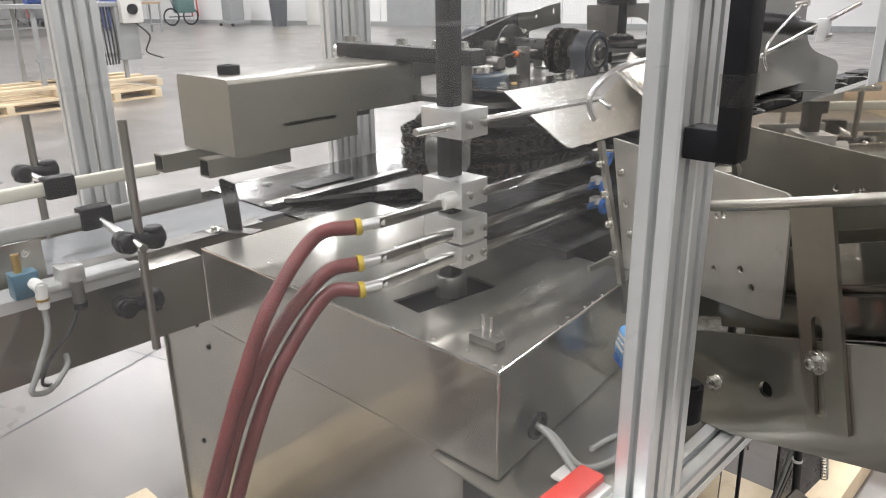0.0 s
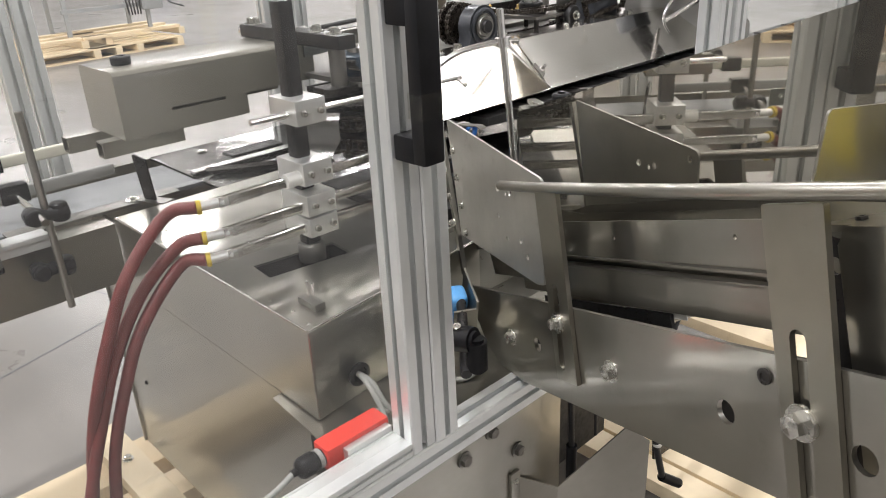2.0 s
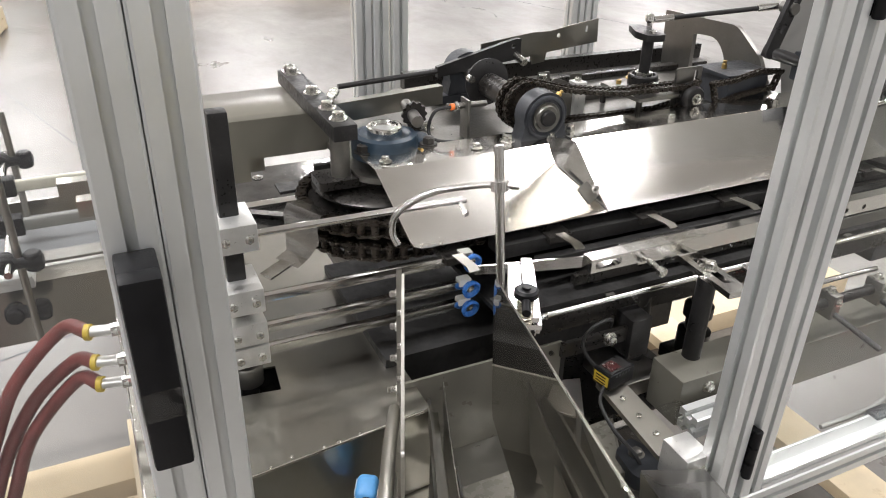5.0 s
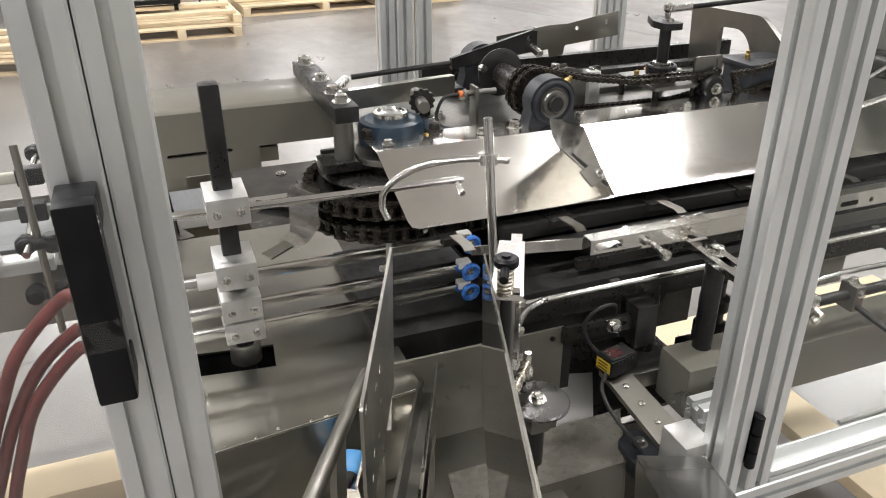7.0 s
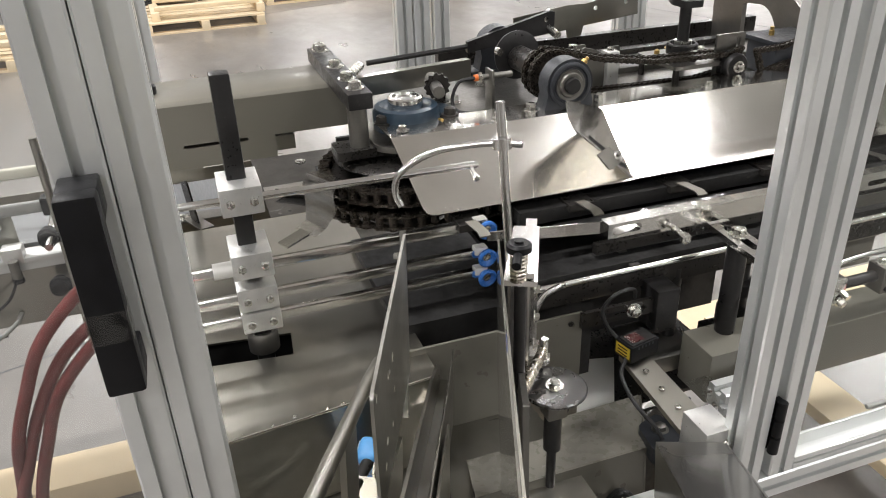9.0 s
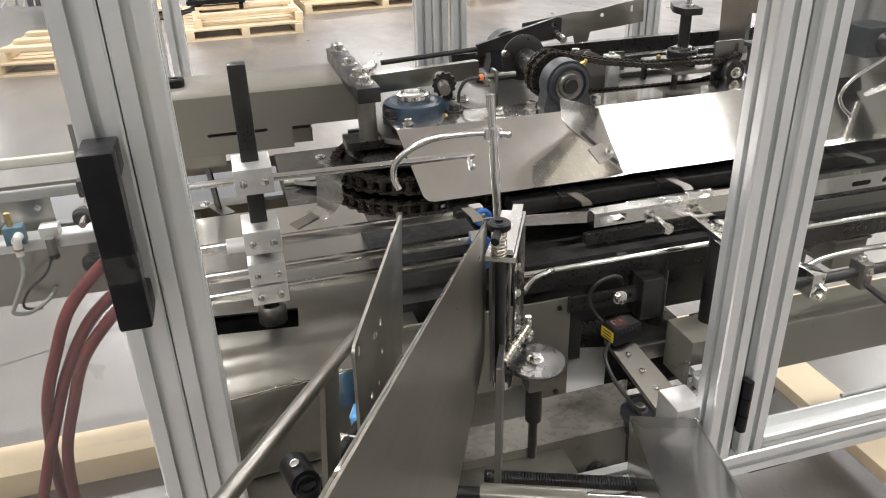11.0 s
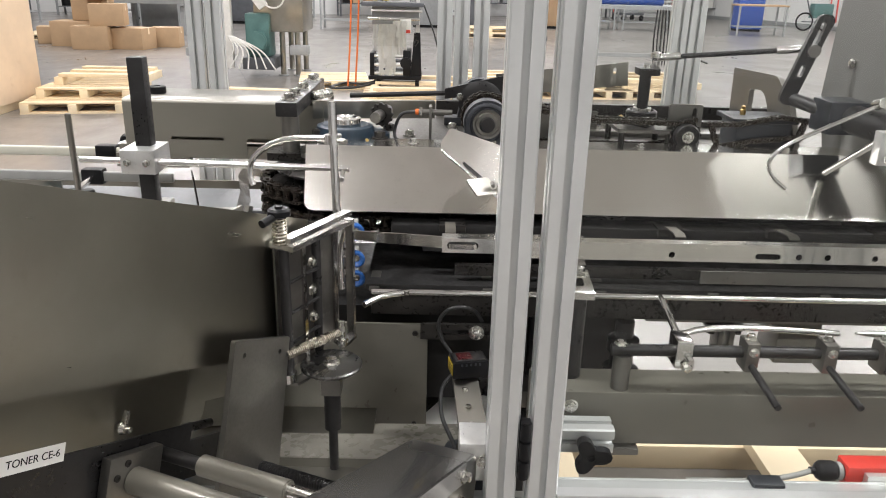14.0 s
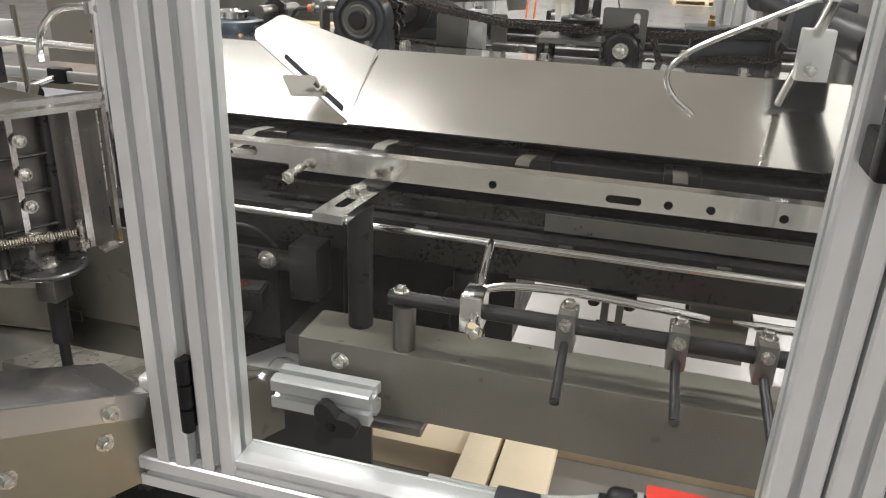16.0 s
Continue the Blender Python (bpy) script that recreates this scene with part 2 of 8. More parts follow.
        nt.links.new(sharp.outputs[0], both.inputs[2])
        nt.links.new(both.outputs[0], nt.nodes["Material Output"].inputs[0])
    return mat


def slab_floor():
    """Sealed concrete: cloudy patches, trowel marks, small dark smudges, and a gloss that comes and goes."""
    mat = bpy.data.materials.new("sealed_concrete")
    mat.use_nodes = True
    nt = mat.node_tree
    bsdf = nt.nodes["Principled BSDF"]
    coord = nt.nodes.new("ShaderNodeTexCoord")

    def cloud(scale, stretch, detail, lo, hi, out_lo, out_hi, rough=0.6):
        mp = nt.nodes.new("ShaderNodeMapping")
        mp.inputs["Scale"].default_value = stretch
        nt.links.new(coord.outputs["Object"], mp.inputs["Vector"])
        n = nt.nodes.new("ShaderNodeTexNoise")
        n.inputs["Scale"].default_value, n.inputs["Detail"].default_value, n.inputs["Roughness"].default_value = scale, detail, rough
        n.inputs["Distortion"].default_value = 0.4
        nt.links.new(mp.outputs[0], n.inputs["Vector"])
        r = nt.nodes.new("ShaderNodeMapRange")
        r.inputs[1].default_value, r.inputs[2].default_value = lo, hi
        r.inputs[3].default_value, r.inputs[4].default_value = out_lo, out_hi
        nt.links.new(n.outputs["Fac"], r.inputs[0])
        return r.outputs[0]

    def times(a, b):
        m = nt.nodes.new("ShaderNodeMath")
        m.operation = "MULTIPLY"
        nt.links.new(a, m.inputs[0])
        nt.links.new(b, m.inputs[1])
        return m.outputs[0]

    broad = cloud(0.55, (1, 1, 1), 5, 0.32, 0.68, 0.80, 1.16)
    trowel = cloud(2.6, (1, 2.4, 1), 6, 0.30, 0.70, 0.88, 1.10)
    fine = cloud(38, (1, 1, 1), 4, 0.25, 0.75, 0.93, 1.06)
    smudge = cloud(5.0, (1, 1.6, 1), 7, 0.60, 0.74, 1.0, 0.72, 0.7)
    tone = times(times(broad, trowel), times(fine, smudge))
    base = nt.nodes.new("ShaderNodeMix")
    base.data_type, base.blend_type = "RGBA", "MULTIPLY"
    base.inputs[0].default_value = 1
    base.inputs[6].default_value = (0.205, 0.190, 0.174, 1)
    nt.links.new(tone, base.inputs[7])
    nt.links.new(base.outputs[2], bsdf.inputs["Base Color"])
    nt.links.new(cloud(1.3, (1, 1.5, 1), 6, 0.3, 0.7, 0.26, 0.46), bsdf.inputs["Roughness"])
    bsdf.inputs["Coat Weight"].default_value, bsdf.inputs["Coat Roughness"].default_value = 0.55, 0.22
    return mat


STEEL = surface("brushed_steel", (0.42, 0.405, 0.363), 0.36, 1.0, 0.14, 3.5, (5, 90, 90), 0.04, 0.0, spots=0.22, spot_colour=(0.27, 0.255, 0.22), gleam=0.40, gleam_rough=0.11, wave=0.10)
STEEL_Y = surface("brushed_steel_lengthwise", (0.42, 0.405, 0.363), 0.35, 1.0, 0.14, 3.5, (90, 5, 90), 0.04, 0.0, spots=0.22, spot_colour=(0.27, 0.255, 0.22), gleam=0.38, gleam_rough=0.11, wave=0.10)
SHINE = surface("bright_sheet", (0.80, 0.78, 0.735), 0.19, 1.0, 0.07, 7, (120, 5, 120), 0.03, 0.0, spots=0.14, spot_colour=(0.34, 0.32, 0.29), gleam=0.45, gleam_rough=0.07, wave=0.07)
MIRROR = surface("polished_sheet", (0.56, 0.54, 0.485), 0.36, 1.0, 0.10, 4, (6, 90, 90), 0.02, 0.0, spots=0.15, spot_colour=(0.36, 0.34, 0.30), gleam=0.8, gleam_rough=0.018)
MIRROR_DIM = surface("oily_plate", (0.15, 0.147, 0.14), 0.16, 0.9, 0.45, 9, (60, 60, 60), 0.08, 0.0, spots=0.6, spot_colour=(0.04, 0.038, 0.035), gleam=0.3, gleam_rough=0.05, wave=0.25)
DULL = surface("dull_sheet", (0.325, 0.310, 0.265), 0.31, 1.0, 0.10, 4, (5, 90, 90), 0.02, 0.0, spots=0.2, spot_colour=(0.2, 0.185, 0.16))
CHROME = surface("chrome", (0.80, 0.79, 0.77), 0.15, 1.0, 0.06, 20, (90, 90, 90), 0.04, 0.0)
ZINC = surface("zinc_bolt", (0.62, 0.61, 0.57), 0.26, 1.0, 0.10, 40, (90, 90, 90), 0.05, 0.0)
ALU = surface("anodised_aluminium", (0.76, 0.775, 0.765), 0.36, 0.65, 0.06, 8, (500, 500, 14), 0.07, 0.02, spots=0.10, spot_colour=(0.5, 0.5, 0.48))
ALU_RAW = surface("machined_aluminium", (0.78, 0.78, 0.76), 0.36, 0.8, 0.10, 25, (300, 300, 300), 0.1, 0.06, spots=0.3, spot_colour=(0.35, 0.34, 0.32))
BLACKENED = surface("blackened_steel", (0.028, 0.027, 0.027), 0.38, 0.4, 0.25, 18, (120, 120, 120), 0.12, 0.08, spots=0.2, spot_colour=(0.16, 0.14, 0.12))
DARK_STEEL = surface("dark_oiled_steel", (0.042, 0.039, 0.036), 0.33, 0.6, 0.25, 14, (150, 150, 150), 0.12, 0.07, spots=0.3, spot_colour=(0.04, 0.035, 0.03))
GREY_STEEL = surface("grey_steel", (0.22, 0.212, 0.195), 0.38, 0.9, 0.15, 9, (200, 200, 200), 0.1, 0.05, spots=0.2, spot_colour=(0.12, 0.11, 0.10))
PLASTIC = surface("black_plastic", (0.008, 0.008, 0.009), 0.40, 0.0, 0.2, 30, (500, 500, 500), 0.08, 0.06, spec=0.22)
CHAIN = surface("oily_chain", (0.055, 0.046, 0.038), 0.32, 0.7, 0.35, 60, (200, 200, 200), 0.12, 0.1, spots=0.5, spot_colour=(0.02, 0.018, 0.015))
SCUFFED = surface("scuffed_disc_steel", (0.15, 0.148, 0.145), 0.30, 0.95, 0.08, 12, (60, 60, 60), 0.08, 0.0, spots=0.0)
CAST_BLUE = surface("blue_casting", (0.016, 0.032, 0.050), 0.38, 0.0, 0.25, 25, (150, 150, 150), 0.1, 0.12, spots=0.3, spot_colour=(0.015, 0.02, 0.025))
CAST_GREY = surface("dark_casting", (0.035, 0.038, 0.044), 0.4, 0.2, 0.25, 25, (150, 150, 150), 0.1, 0.15, spots=0.2, spot_colour=(0.02, 0.02, 0.02))
HOSE = surface("red_hose", (0.150, 0.034, 0.031), 0.42, 0.0, 0.22, 22, (180, 180, 180), 0.1, 0.08, spots=0.25, spot_colour=(0.10, 0.012, 0.012))
YELLOW = surface("yellow_plastic", (0.82, 0.66, 0.02), 0.45, 0.0, 0.08, 20, (200, 200, 200), 0.08, 0.04)
BLUE = surface("blue_silicone", (0.04, 0.16, 0.50), 0.28, 0.0, 0.15, 40, (200, 200, 200), 0.1, 0.05)
BLUE_CAP = surface("light_blue_plastic", (0.10, 0.33, 0.66), 0.4, 0.0, 0.1, 40, (200, 200, 200), 0.08, 0.04)
RED = surface("red_plastic", (0.62, 0.045, 0.03), 0.4, 0.0, 0.1, 30, (200, 200, 200), 0.08, 0.04)
WHITE_PLASTIC = surface("white_plastic", (0.72, 0.71, 0.67), 0.45, 0.0, 0.08, 15, (200, 200, 200), 0.08, 0.03)
CREAM = surface("cream_rail", (0.66, 0.64, 0.54), 0.42, 0.0, 0.08, 12, (20, 200, 200), 0.08, 0.03)
BAND = surface("dull_yellow_band", (0.50, 0.36, 0.03), 0.45, 0.0, 0.2, 40, (200, 200, 200), 0.08, 0.04)
SCRATCHED = surface("scratched_olive_cover", (0.20, 0.19, 0.16), 0.30, 0.0, 0.2, 12, (60, 60, 60), 0.1, 0.05, spots=0.55, spot_colour=(0.48, 0.47, 0.44), coat=0.3, wave=0.2)
GREY_PLASTIC = surface("grey_rail", (0.30, 0.30, 0.285), 0.45, 0.0, 0.1, 12, (20, 200, 200), 0.08, 0.03)
BELT = surface("grey_belt", (0.16, 0.165, 0.17), 0.42, 0.1, 0.12, 6, (40, 400, 400), 0.1, 0.08)
TEAL = surface("teal_valve", (0.055, 0.13, 0.18), 0.45, 0.0, 0.15, 30, (200, 200, 200), 0.08, 0.04)
BRASS = surface("brass", (0.55, 0.38, 0.14), 0.4, 1.0, 0.15, 50, (200, 200, 200), 0.1, 0.05)
CABLE = surface("grey_cable", (0.30, 0.30, 0.28), 0.5, 0.0, 0.1, 20, (200, 200, 200), 0.1, 0.04)
BLACK_CABLE = surface("black_cable", (0.02, 0.02, 0.02), 0.5, 0.0, 0.1, 20, (200, 200, 200), 0.1, 0.04)
PAPER = surface("white_card", (0.74, 0.73, 0.69), 0.6, 0.0, 0.05, 12, (100, 100, 100), 0.05, 0.02)
SPRING = surface("spring_wire", (0.60, 0.56, 0.48), 0.26, 1.0, 0.1, 40, (80, 80, 80), 0.05, 0.0)
WOOD = surface("pine_lumber", (0.74, 0.60, 0.40), 0.62, 0.0, 0.16, 3, (90, 4, 90), 0.1, 0.12, spots=0.35, spot_colour=(0.40, 0.25, 0.11))
WOOD_X = surface("pine_lumber_crosswise", (0.76, 0.63, 0.43), 0.62, 0.0, 0.16, 3, (4, 90, 90), 0.1, 0.12, spots=0.35, spot_colour=(0.42, 0.27, 0.12))
PLYWOOD = surface("plywood", (0.66, 0.51, 0.36), 0.65, 0.0, 0.12, 1.6, (3, 60, 12), 0.1, 0.06, spots=0.25, spot_colour=(0.42, 0.26, 0.13))
CARDBOARD = surface("cardboard", (0.42, 0.28, 0.16), 0.7, 0.0, 0.1, 4, (60, 60, 60), 0.08, 0.04)
CONCRETE = slab_floor()
WALL = surface("white_wall_panel", (0.84, 0.84, 0.83), 0.5, 0.0, 0.04, 0.4, (6, 6, 40), 0.08, 0.03)
ROOF_PAINT = surface("white_roof", (0.74, 0.74, 0.73), 0.6, 0.0, 0.06, 0.4, (6, 6, 40), 0.08, 0.03)
MACHINE_GREY = surface("machine_grey_paint", (0.32, 0.33, 0.33), 0.45, 0.0, 0.12, 5, (60, 60, 60), 0.1, 0.05)
MACHINE_GREEN = surface("machine_green_paint", (0.08, 0.17, 0.16), 0.45, 0.0, 0.15, 8, (60, 60, 60), 0.1, 0.05)
DARK_PAINT = surface("dark_grey_paint", (0.085, 0.09, 0.10), 0.45, 0.0, 0.15, 8, (60, 60, 60), 0.1, 0.05)
BLUE_PAINT = surface("blue_paint", (0.03, 0.08, 0.34), 0.45, 0.0, 0.15, 8, (60, 60, 60), 0.1, 0.05)
MAROON = surface("dull_red_window", (0.045, 0.010, 0.010), 0.3, 0.0, 0.2, 30, (60, 60, 60), 0.1, 0.05)
ORANGE = surface("orange_hose", (0.75, 0.17, 0.03), 0.45, 0.0, 0.1, 8, (60, 60, 60), 0.1, 0.05)
BLOTCHED = surface("scuffed_grey_plate", (0.20, 0.19, 0.175), 0.40, 0.85, 0.2, 8, (90, 90, 90), 0.12, 0.08, spots=0.35, spot_colour=(0.42, 0.41, 0.38))
OLIVE = surface("olive_grey_paint", (0.150, 0.143, 0.118), 0.34, 0.0, 0.12, 5, (40, 40, 40), 0.08, 0.0, spots=0.18, spot_colour=(0.10, 0.095, 0.078), coat=0.15)
GREIGE = surface("satin_greige_cover", (0.245, 0.232, 0.195), 0.32, 0.35, 0.03, 3, (40, 40, 40), 0.04, 0.0, coat=0.35)
FOLDED = surface("folded_cover_sheet", (0.47, 0.46, 0.445), 0.27, 0.95, 0.02, 2, (6, 6, 6), 0.01, 0.0, gleam=0.30, gleam_rough=0.12)
PLAIN_PLATE = surface("scuffed_light_plate", (0.55, 0.54, 0.50), 0.40, 1.0, 0.14, 6, (60, 60, 60), 0.06, 0.0, spots=0.35, spot_colour=(0.34, 0.325, 0.29))
PLATE_GREY = surface("satin_grey_plate", (0.30, 0.295, 0.28), 0.36, 0.45, 0.10, 3, (20, 20, 20), 0.05, 0.0, spots=0.0)
# Near black: the shade inside the machine is put into this colour.
SHADE_BLACK = surface("unlit_machine_inside", (0.012, 0.0115, 0.011), 0.55, 0.0, 0.3, 20, (90, 90, 90), 0.1, 0.1)


def clear(name, tint, rough, film, crease=0.0, hall_veil=0.0, scuff=0.0):
    """A thin clear sheet: what is behind shows through it, and its face mirrors the hall by the angle."""
    mat = bpy.data.materials.new(name)
    mat.use_nodes = True
    nt = mat.node_tree
    nt.nodes.remove(nt.nodes["Principled BSDF"])
    out = nt.nodes["Material Output"]
    go = nt.nodes.new("ShaderNodeBsdfTransparent")
    go.inputs[0].default_value = (*tint, 1)
    shine = nt.nodes.new("ShaderNodeBsdfGlossy")
    shine.inputs["Roughness"].default_value = rough
    edge = nt.nodes.new("ShaderNodeLayerWeight")
    edge.inputs[0].default_value = 0.5
    power = nt.nodes.new("ShaderNodeMath")
    power.operation = "POWER"
    nt.links.new(edge.outputs["Facing"], power.inputs[0])
    power.inputs[1].default_value = 5
    fres = nt.nodes.new("ShaderNodeMath")
    fres.operation, fres.use_clamp = "MULTIPLY_ADD", True
    nt.links.new(power.outputs[0], fres.inputs[0])
    fres.inputs[1].default_value, fres.inputs[2].default_value = 0.9, 0.02
    coord = nt.nodes.new("ShaderNodeTexCoord")
    smear = nt.nodes.new("ShaderNodeTexNoise")
    smear.inputs["Scale"].default_value, smear.inputs["Detail"].default_value = 5, 6
    nt.links.new(coord.outputs["Object"], smear.inputs["Vector"])
    haze = nt.nodes.new("ShaderNodeMapRange")
    haze.inputs[1].default_value, haze.inputs[2].default_value = 0.45, 0.8
    haze.inputs[3].default_value, haze.inputs[4].default_value = hall_veil, hall_veil + film
    nt.links.new(smear.outputs["Fac"], haze.inputs[0])
    if crease:
        fold = nt.nodes.new("ShaderNodeTexVoronoi")
        fold.feature, fold.inputs["Scale"].default_value = "DISTANCE_TO_EDGE", 38
        nt.links.new(coord.outputs["Object"], fold.inputs["Vector"])
        relief = nt.nodes.new("ShaderNodeBump")
        relief.inputs["Strength"].default_value, relief.inputs["Distance"].default_value = crease, 0.012
        nt.links.new(fold.outputs["Distance"], relief.inputs["Height"])
        nt.links.new(relief.outputs[0], shine.inputs["Normal"])
        fres.inputs[2].default_value = 0.07
    # Pale diffuse layer for smears and scuffs, and for a painted-in reflection haze.
    dust_and_veil = nt.nodes.new("ShaderNodeBsdfDiffuse")
    dust_and_veil.inputs[0].default_value = (0.8, 0.8, 0.8, 1)
    m1 = nt.nodes.new("ShaderNodeMixShader")
    nt.links.new(fres.outputs[0], m1.inputs[0])
    nt.links.new(go.outputs[0], m1.inputs[1])
    nt.links.new(shine.outputs[0], m1.inputs[2])
    m2 = nt.nodes.new("ShaderNodeMixShader")
    nt.links.new(haze.outputs[0], m2.inputs[0])
    if scuff:
        turn = nt.nodes.new("ShaderNodeMapping")
        turn.inputs["Rotation"].default_value, turn.inputs["Scale"].default_value = (0.9, 0, 0), (1, 3, 46)
        nt.links.new(coord.outputs["Object"], turn.inputs["Vector"])
        marks = nt.nodes.new("ShaderNodeTexNoise")
        marks.inputs["Scale"].default_value, marks.inputs["Detail"].default_value = 1.6, 3
        nt.links.new(turn.outputs[0], marks.inputs["Vector"])
        keep = nt.nodes.new("ShaderNodeMapRange")
        keep.inputs[1].default_value, keep.inputs[2].default_value = 0.64, 0.76
        keep.inputs[3].default_value, keep.inputs[4].default_value = 0.0, scuff
        nt.links.new(marks.outputs["Fac"], keep.inputs[0])
        add = nt.nodes.new("ShaderNodeMath")
        add.operation, add.use_clamp = "ADD", True
        nt.links.new(haze.outputs[0], add.inputs[0])
        nt.links.new(keep.outputs[0], add.inputs[1])
        nt.links.new(add.outputs[0], m2.inputs[0])
    nt.links.new(m1.outputs[0], m2.inputs[1])
    nt.links.new(dust_and_veil.outputs[0], m2.inputs[2])
    nt.links.new(m2.outputs[0], out.inputs[0])
    return mat


PANE = clear("clear_guard_panel", (0.96, 0.97, 0.96), 0.012, 0.010, scuff=0.03)
# Scuffed, with an even pale haze standing for the bright hall's reflection.
WORN_PANE = clear("scuffed_guard_panel", (0.95, 0.955, 0.95), 0.02, 0.03, hall_veil=0.022, scuff=0.12)
TAPE = clear("clear_tape", (0.93, 0.93, 0.91), 0.12, 0.05, 0.35)


# ---- the hall, which stands askew to the machine ----
HALL = pose(0, 0, 0, 0, 0, 18)
X0, X1, Y0, Y1 = -30.5, 14.0, -24.0, 24.2


def hall(name, bm, mat, label, category):
    return solo(name, moved(bm, HALL), mat, label, category, kind="structure", smooth=0)


hall("floor", box(X0, X1, Y0, Y1, FLOOR - 0.2, FLOOR), CONCRETE, "grey sealed concrete hall floor with faint stains", "floor")
hall("wall_west", box(X0 - 0.2, X0, Y0 - 0.2, Y1 + 0.2, FLOOR - 0.2, ROOF + 0.2), WALL, "white painted far hall wall", "wall")
hall("wall_east", box(X1, X1 + 0.2, Y0 - 0.2, Y1 + 0.2, FLOOR - 0.2, ROOF + 0.2), WALL, "white painted hall wall", "wall")
hall("wall_south", box(X0, X1, Y0 - 0.2, Y0, FLOOR - 0.2, ROOF + 0.2), WALL, "white painted hall wall", "wall")
hall("wall_north", box(X0, X1, Y1, Y1 + 0.2, FLOOR - 0.2, ROOF + 0.2), WALL, "white painted far hall wall with panel seams", "wall")
hall("ceiling", box(X0 - 0.2, X1 + 0.2, Y0 - 0.2, Y1 + 0.2, ROOF + 0.004, ROOF + 0.2), ROOF_PAINT, "white hall ceiling", "ceiling")
for k in range(20):
    hall("trim", box(X0 + 1.2 + 2.2 * k, X0 + 1.215 + 2.2 * k, Y1 - 0.006, Y1, FLOOR, ROOF), MACHINE_GREY, "thin vertical seam of the wall panels", "wall seam")
hall("baseboard", box(X0, X1, Y1 - 0.03, Y1 - 0.0065, FLOOR, FLOOR + 0.15), MACHINE_GREY, "grey baseboard along the far wall", "baseboard")
hall("door_1", box(-17.0, -15.9, Y1 - 0.05, Y1 - 0.008, FLOOR, FLOOR + 2.1, 0.01), WHITE_PLASTIC, "closed white door in the far wall", "door")
hall("door_2", box(-13.6, -9.4, Y1 - 0.06, Y1 - 0.008, FLOOR, FLOOR + 3.6, 0.01), MACHINE_GREY, "closed grey roll-up door in the far wall", "door")
# The row at y 17.4 is unseen, added to brighten the far wall.
LAMPS = [(x, y) for y in LAMP_Y for x in LAMP_X] + [(x, 17.4) for x in LAMP_X[:4]]
for x, y in LAMPS:
    fitting = thing("ceiling_light", (x, y, ROOF), "long white ceiling light with a flat diffuser", "ceiling light", "hall lights")
    part("housing", box(x - 0.2, x + 0.2, y - 1.25, y + 1.25, ROOF - 0.2, ROOF, 0.01), WHITE_PLASTIC, fitting)
    lamp(x, y)

# sawn control joints in the slab
for x in (-26.33, -20.33, -14.33, -8.33, -2.33):
    hall("trim", box(x - 0.004, x + 0.004, Y0, Y1, FLOOR + 0.0005, FLOOR + 0.0012), DARK_PAINT, "dark sawn joint in the concrete floor", "floor joint")
for y in (-10.0, -4.0, 2.0, 8.0, 14.0, 20.0):
    hall("trim", box(X0, X1, y - 0.004, y + 0.004, FLOOR + 0.0005, FLOOR + 0.0012), DARK_PAINT, "dark sawn joint in the concrete floor", "floor joint")

# ---- the guard of grooved profiles round the machine ----
GX = -0.3425          # middle of the front profiles
TOP = 2.15


def upright(y, x=GX, z0=0.9405, w=0.045):
    return slotted(0.045, w, (x, y, z0), (x, y, TOP), (1, 0, 0))


def level(y0, y1, z, x=GX):
    return slotted(0.045, 0.045, (x, y0, z), (x, y1, z), (1, 0, 0))


guard = thing("guard_frame", (GX, 1.1, 0.895), "grooved aluminium guard frame fixed along the machine", "guard frame")
part("bottom_rail", level(-0.75, 3.1, 0.918), ALU, guard)
for y in (0.7485, 1.4855, 2.2005, 2.2735, 3.05, -0.70):
    part("post", upright(y), ALU, guard)
for y, n in ((0.62, 0), (2.3, 1)):
    part("bracket", box(-0.404, -0.34, y - 0.03, y + 0.03, 0.85, 0.8955, 0.003), BLACKENED, guard)


def handle(door, y, z0, z1):
    """A black bridge handle: a long grip on two feet that reach back to the profile."""
    x0, x1 = -0.32, -0.265
    w = 0.0165
    grip = part("handle", box(x1 - 0.022, x1, y - w, y + w, z0, z1, 0.004), PLASTIC, door, "black plastic bridge handle")
    for z in (z0, z1 - 0.032):
        part("foot", box(x0 + 0.0005, x1 - 0.018, y - w, y + w, z, z + 0.032, 0.003), PLASTIC, grip)
    band = part("tape_band", box(x1 - 0.0232, x1 + 0.0006, y - w - 0.0006, y + w + 0.0006, z0 + 0.055, z0 + 0.085), TAPE, grip, "clear tape wrapped on the grip", smooth=0)
    band.visible_shadow = False
    return grip


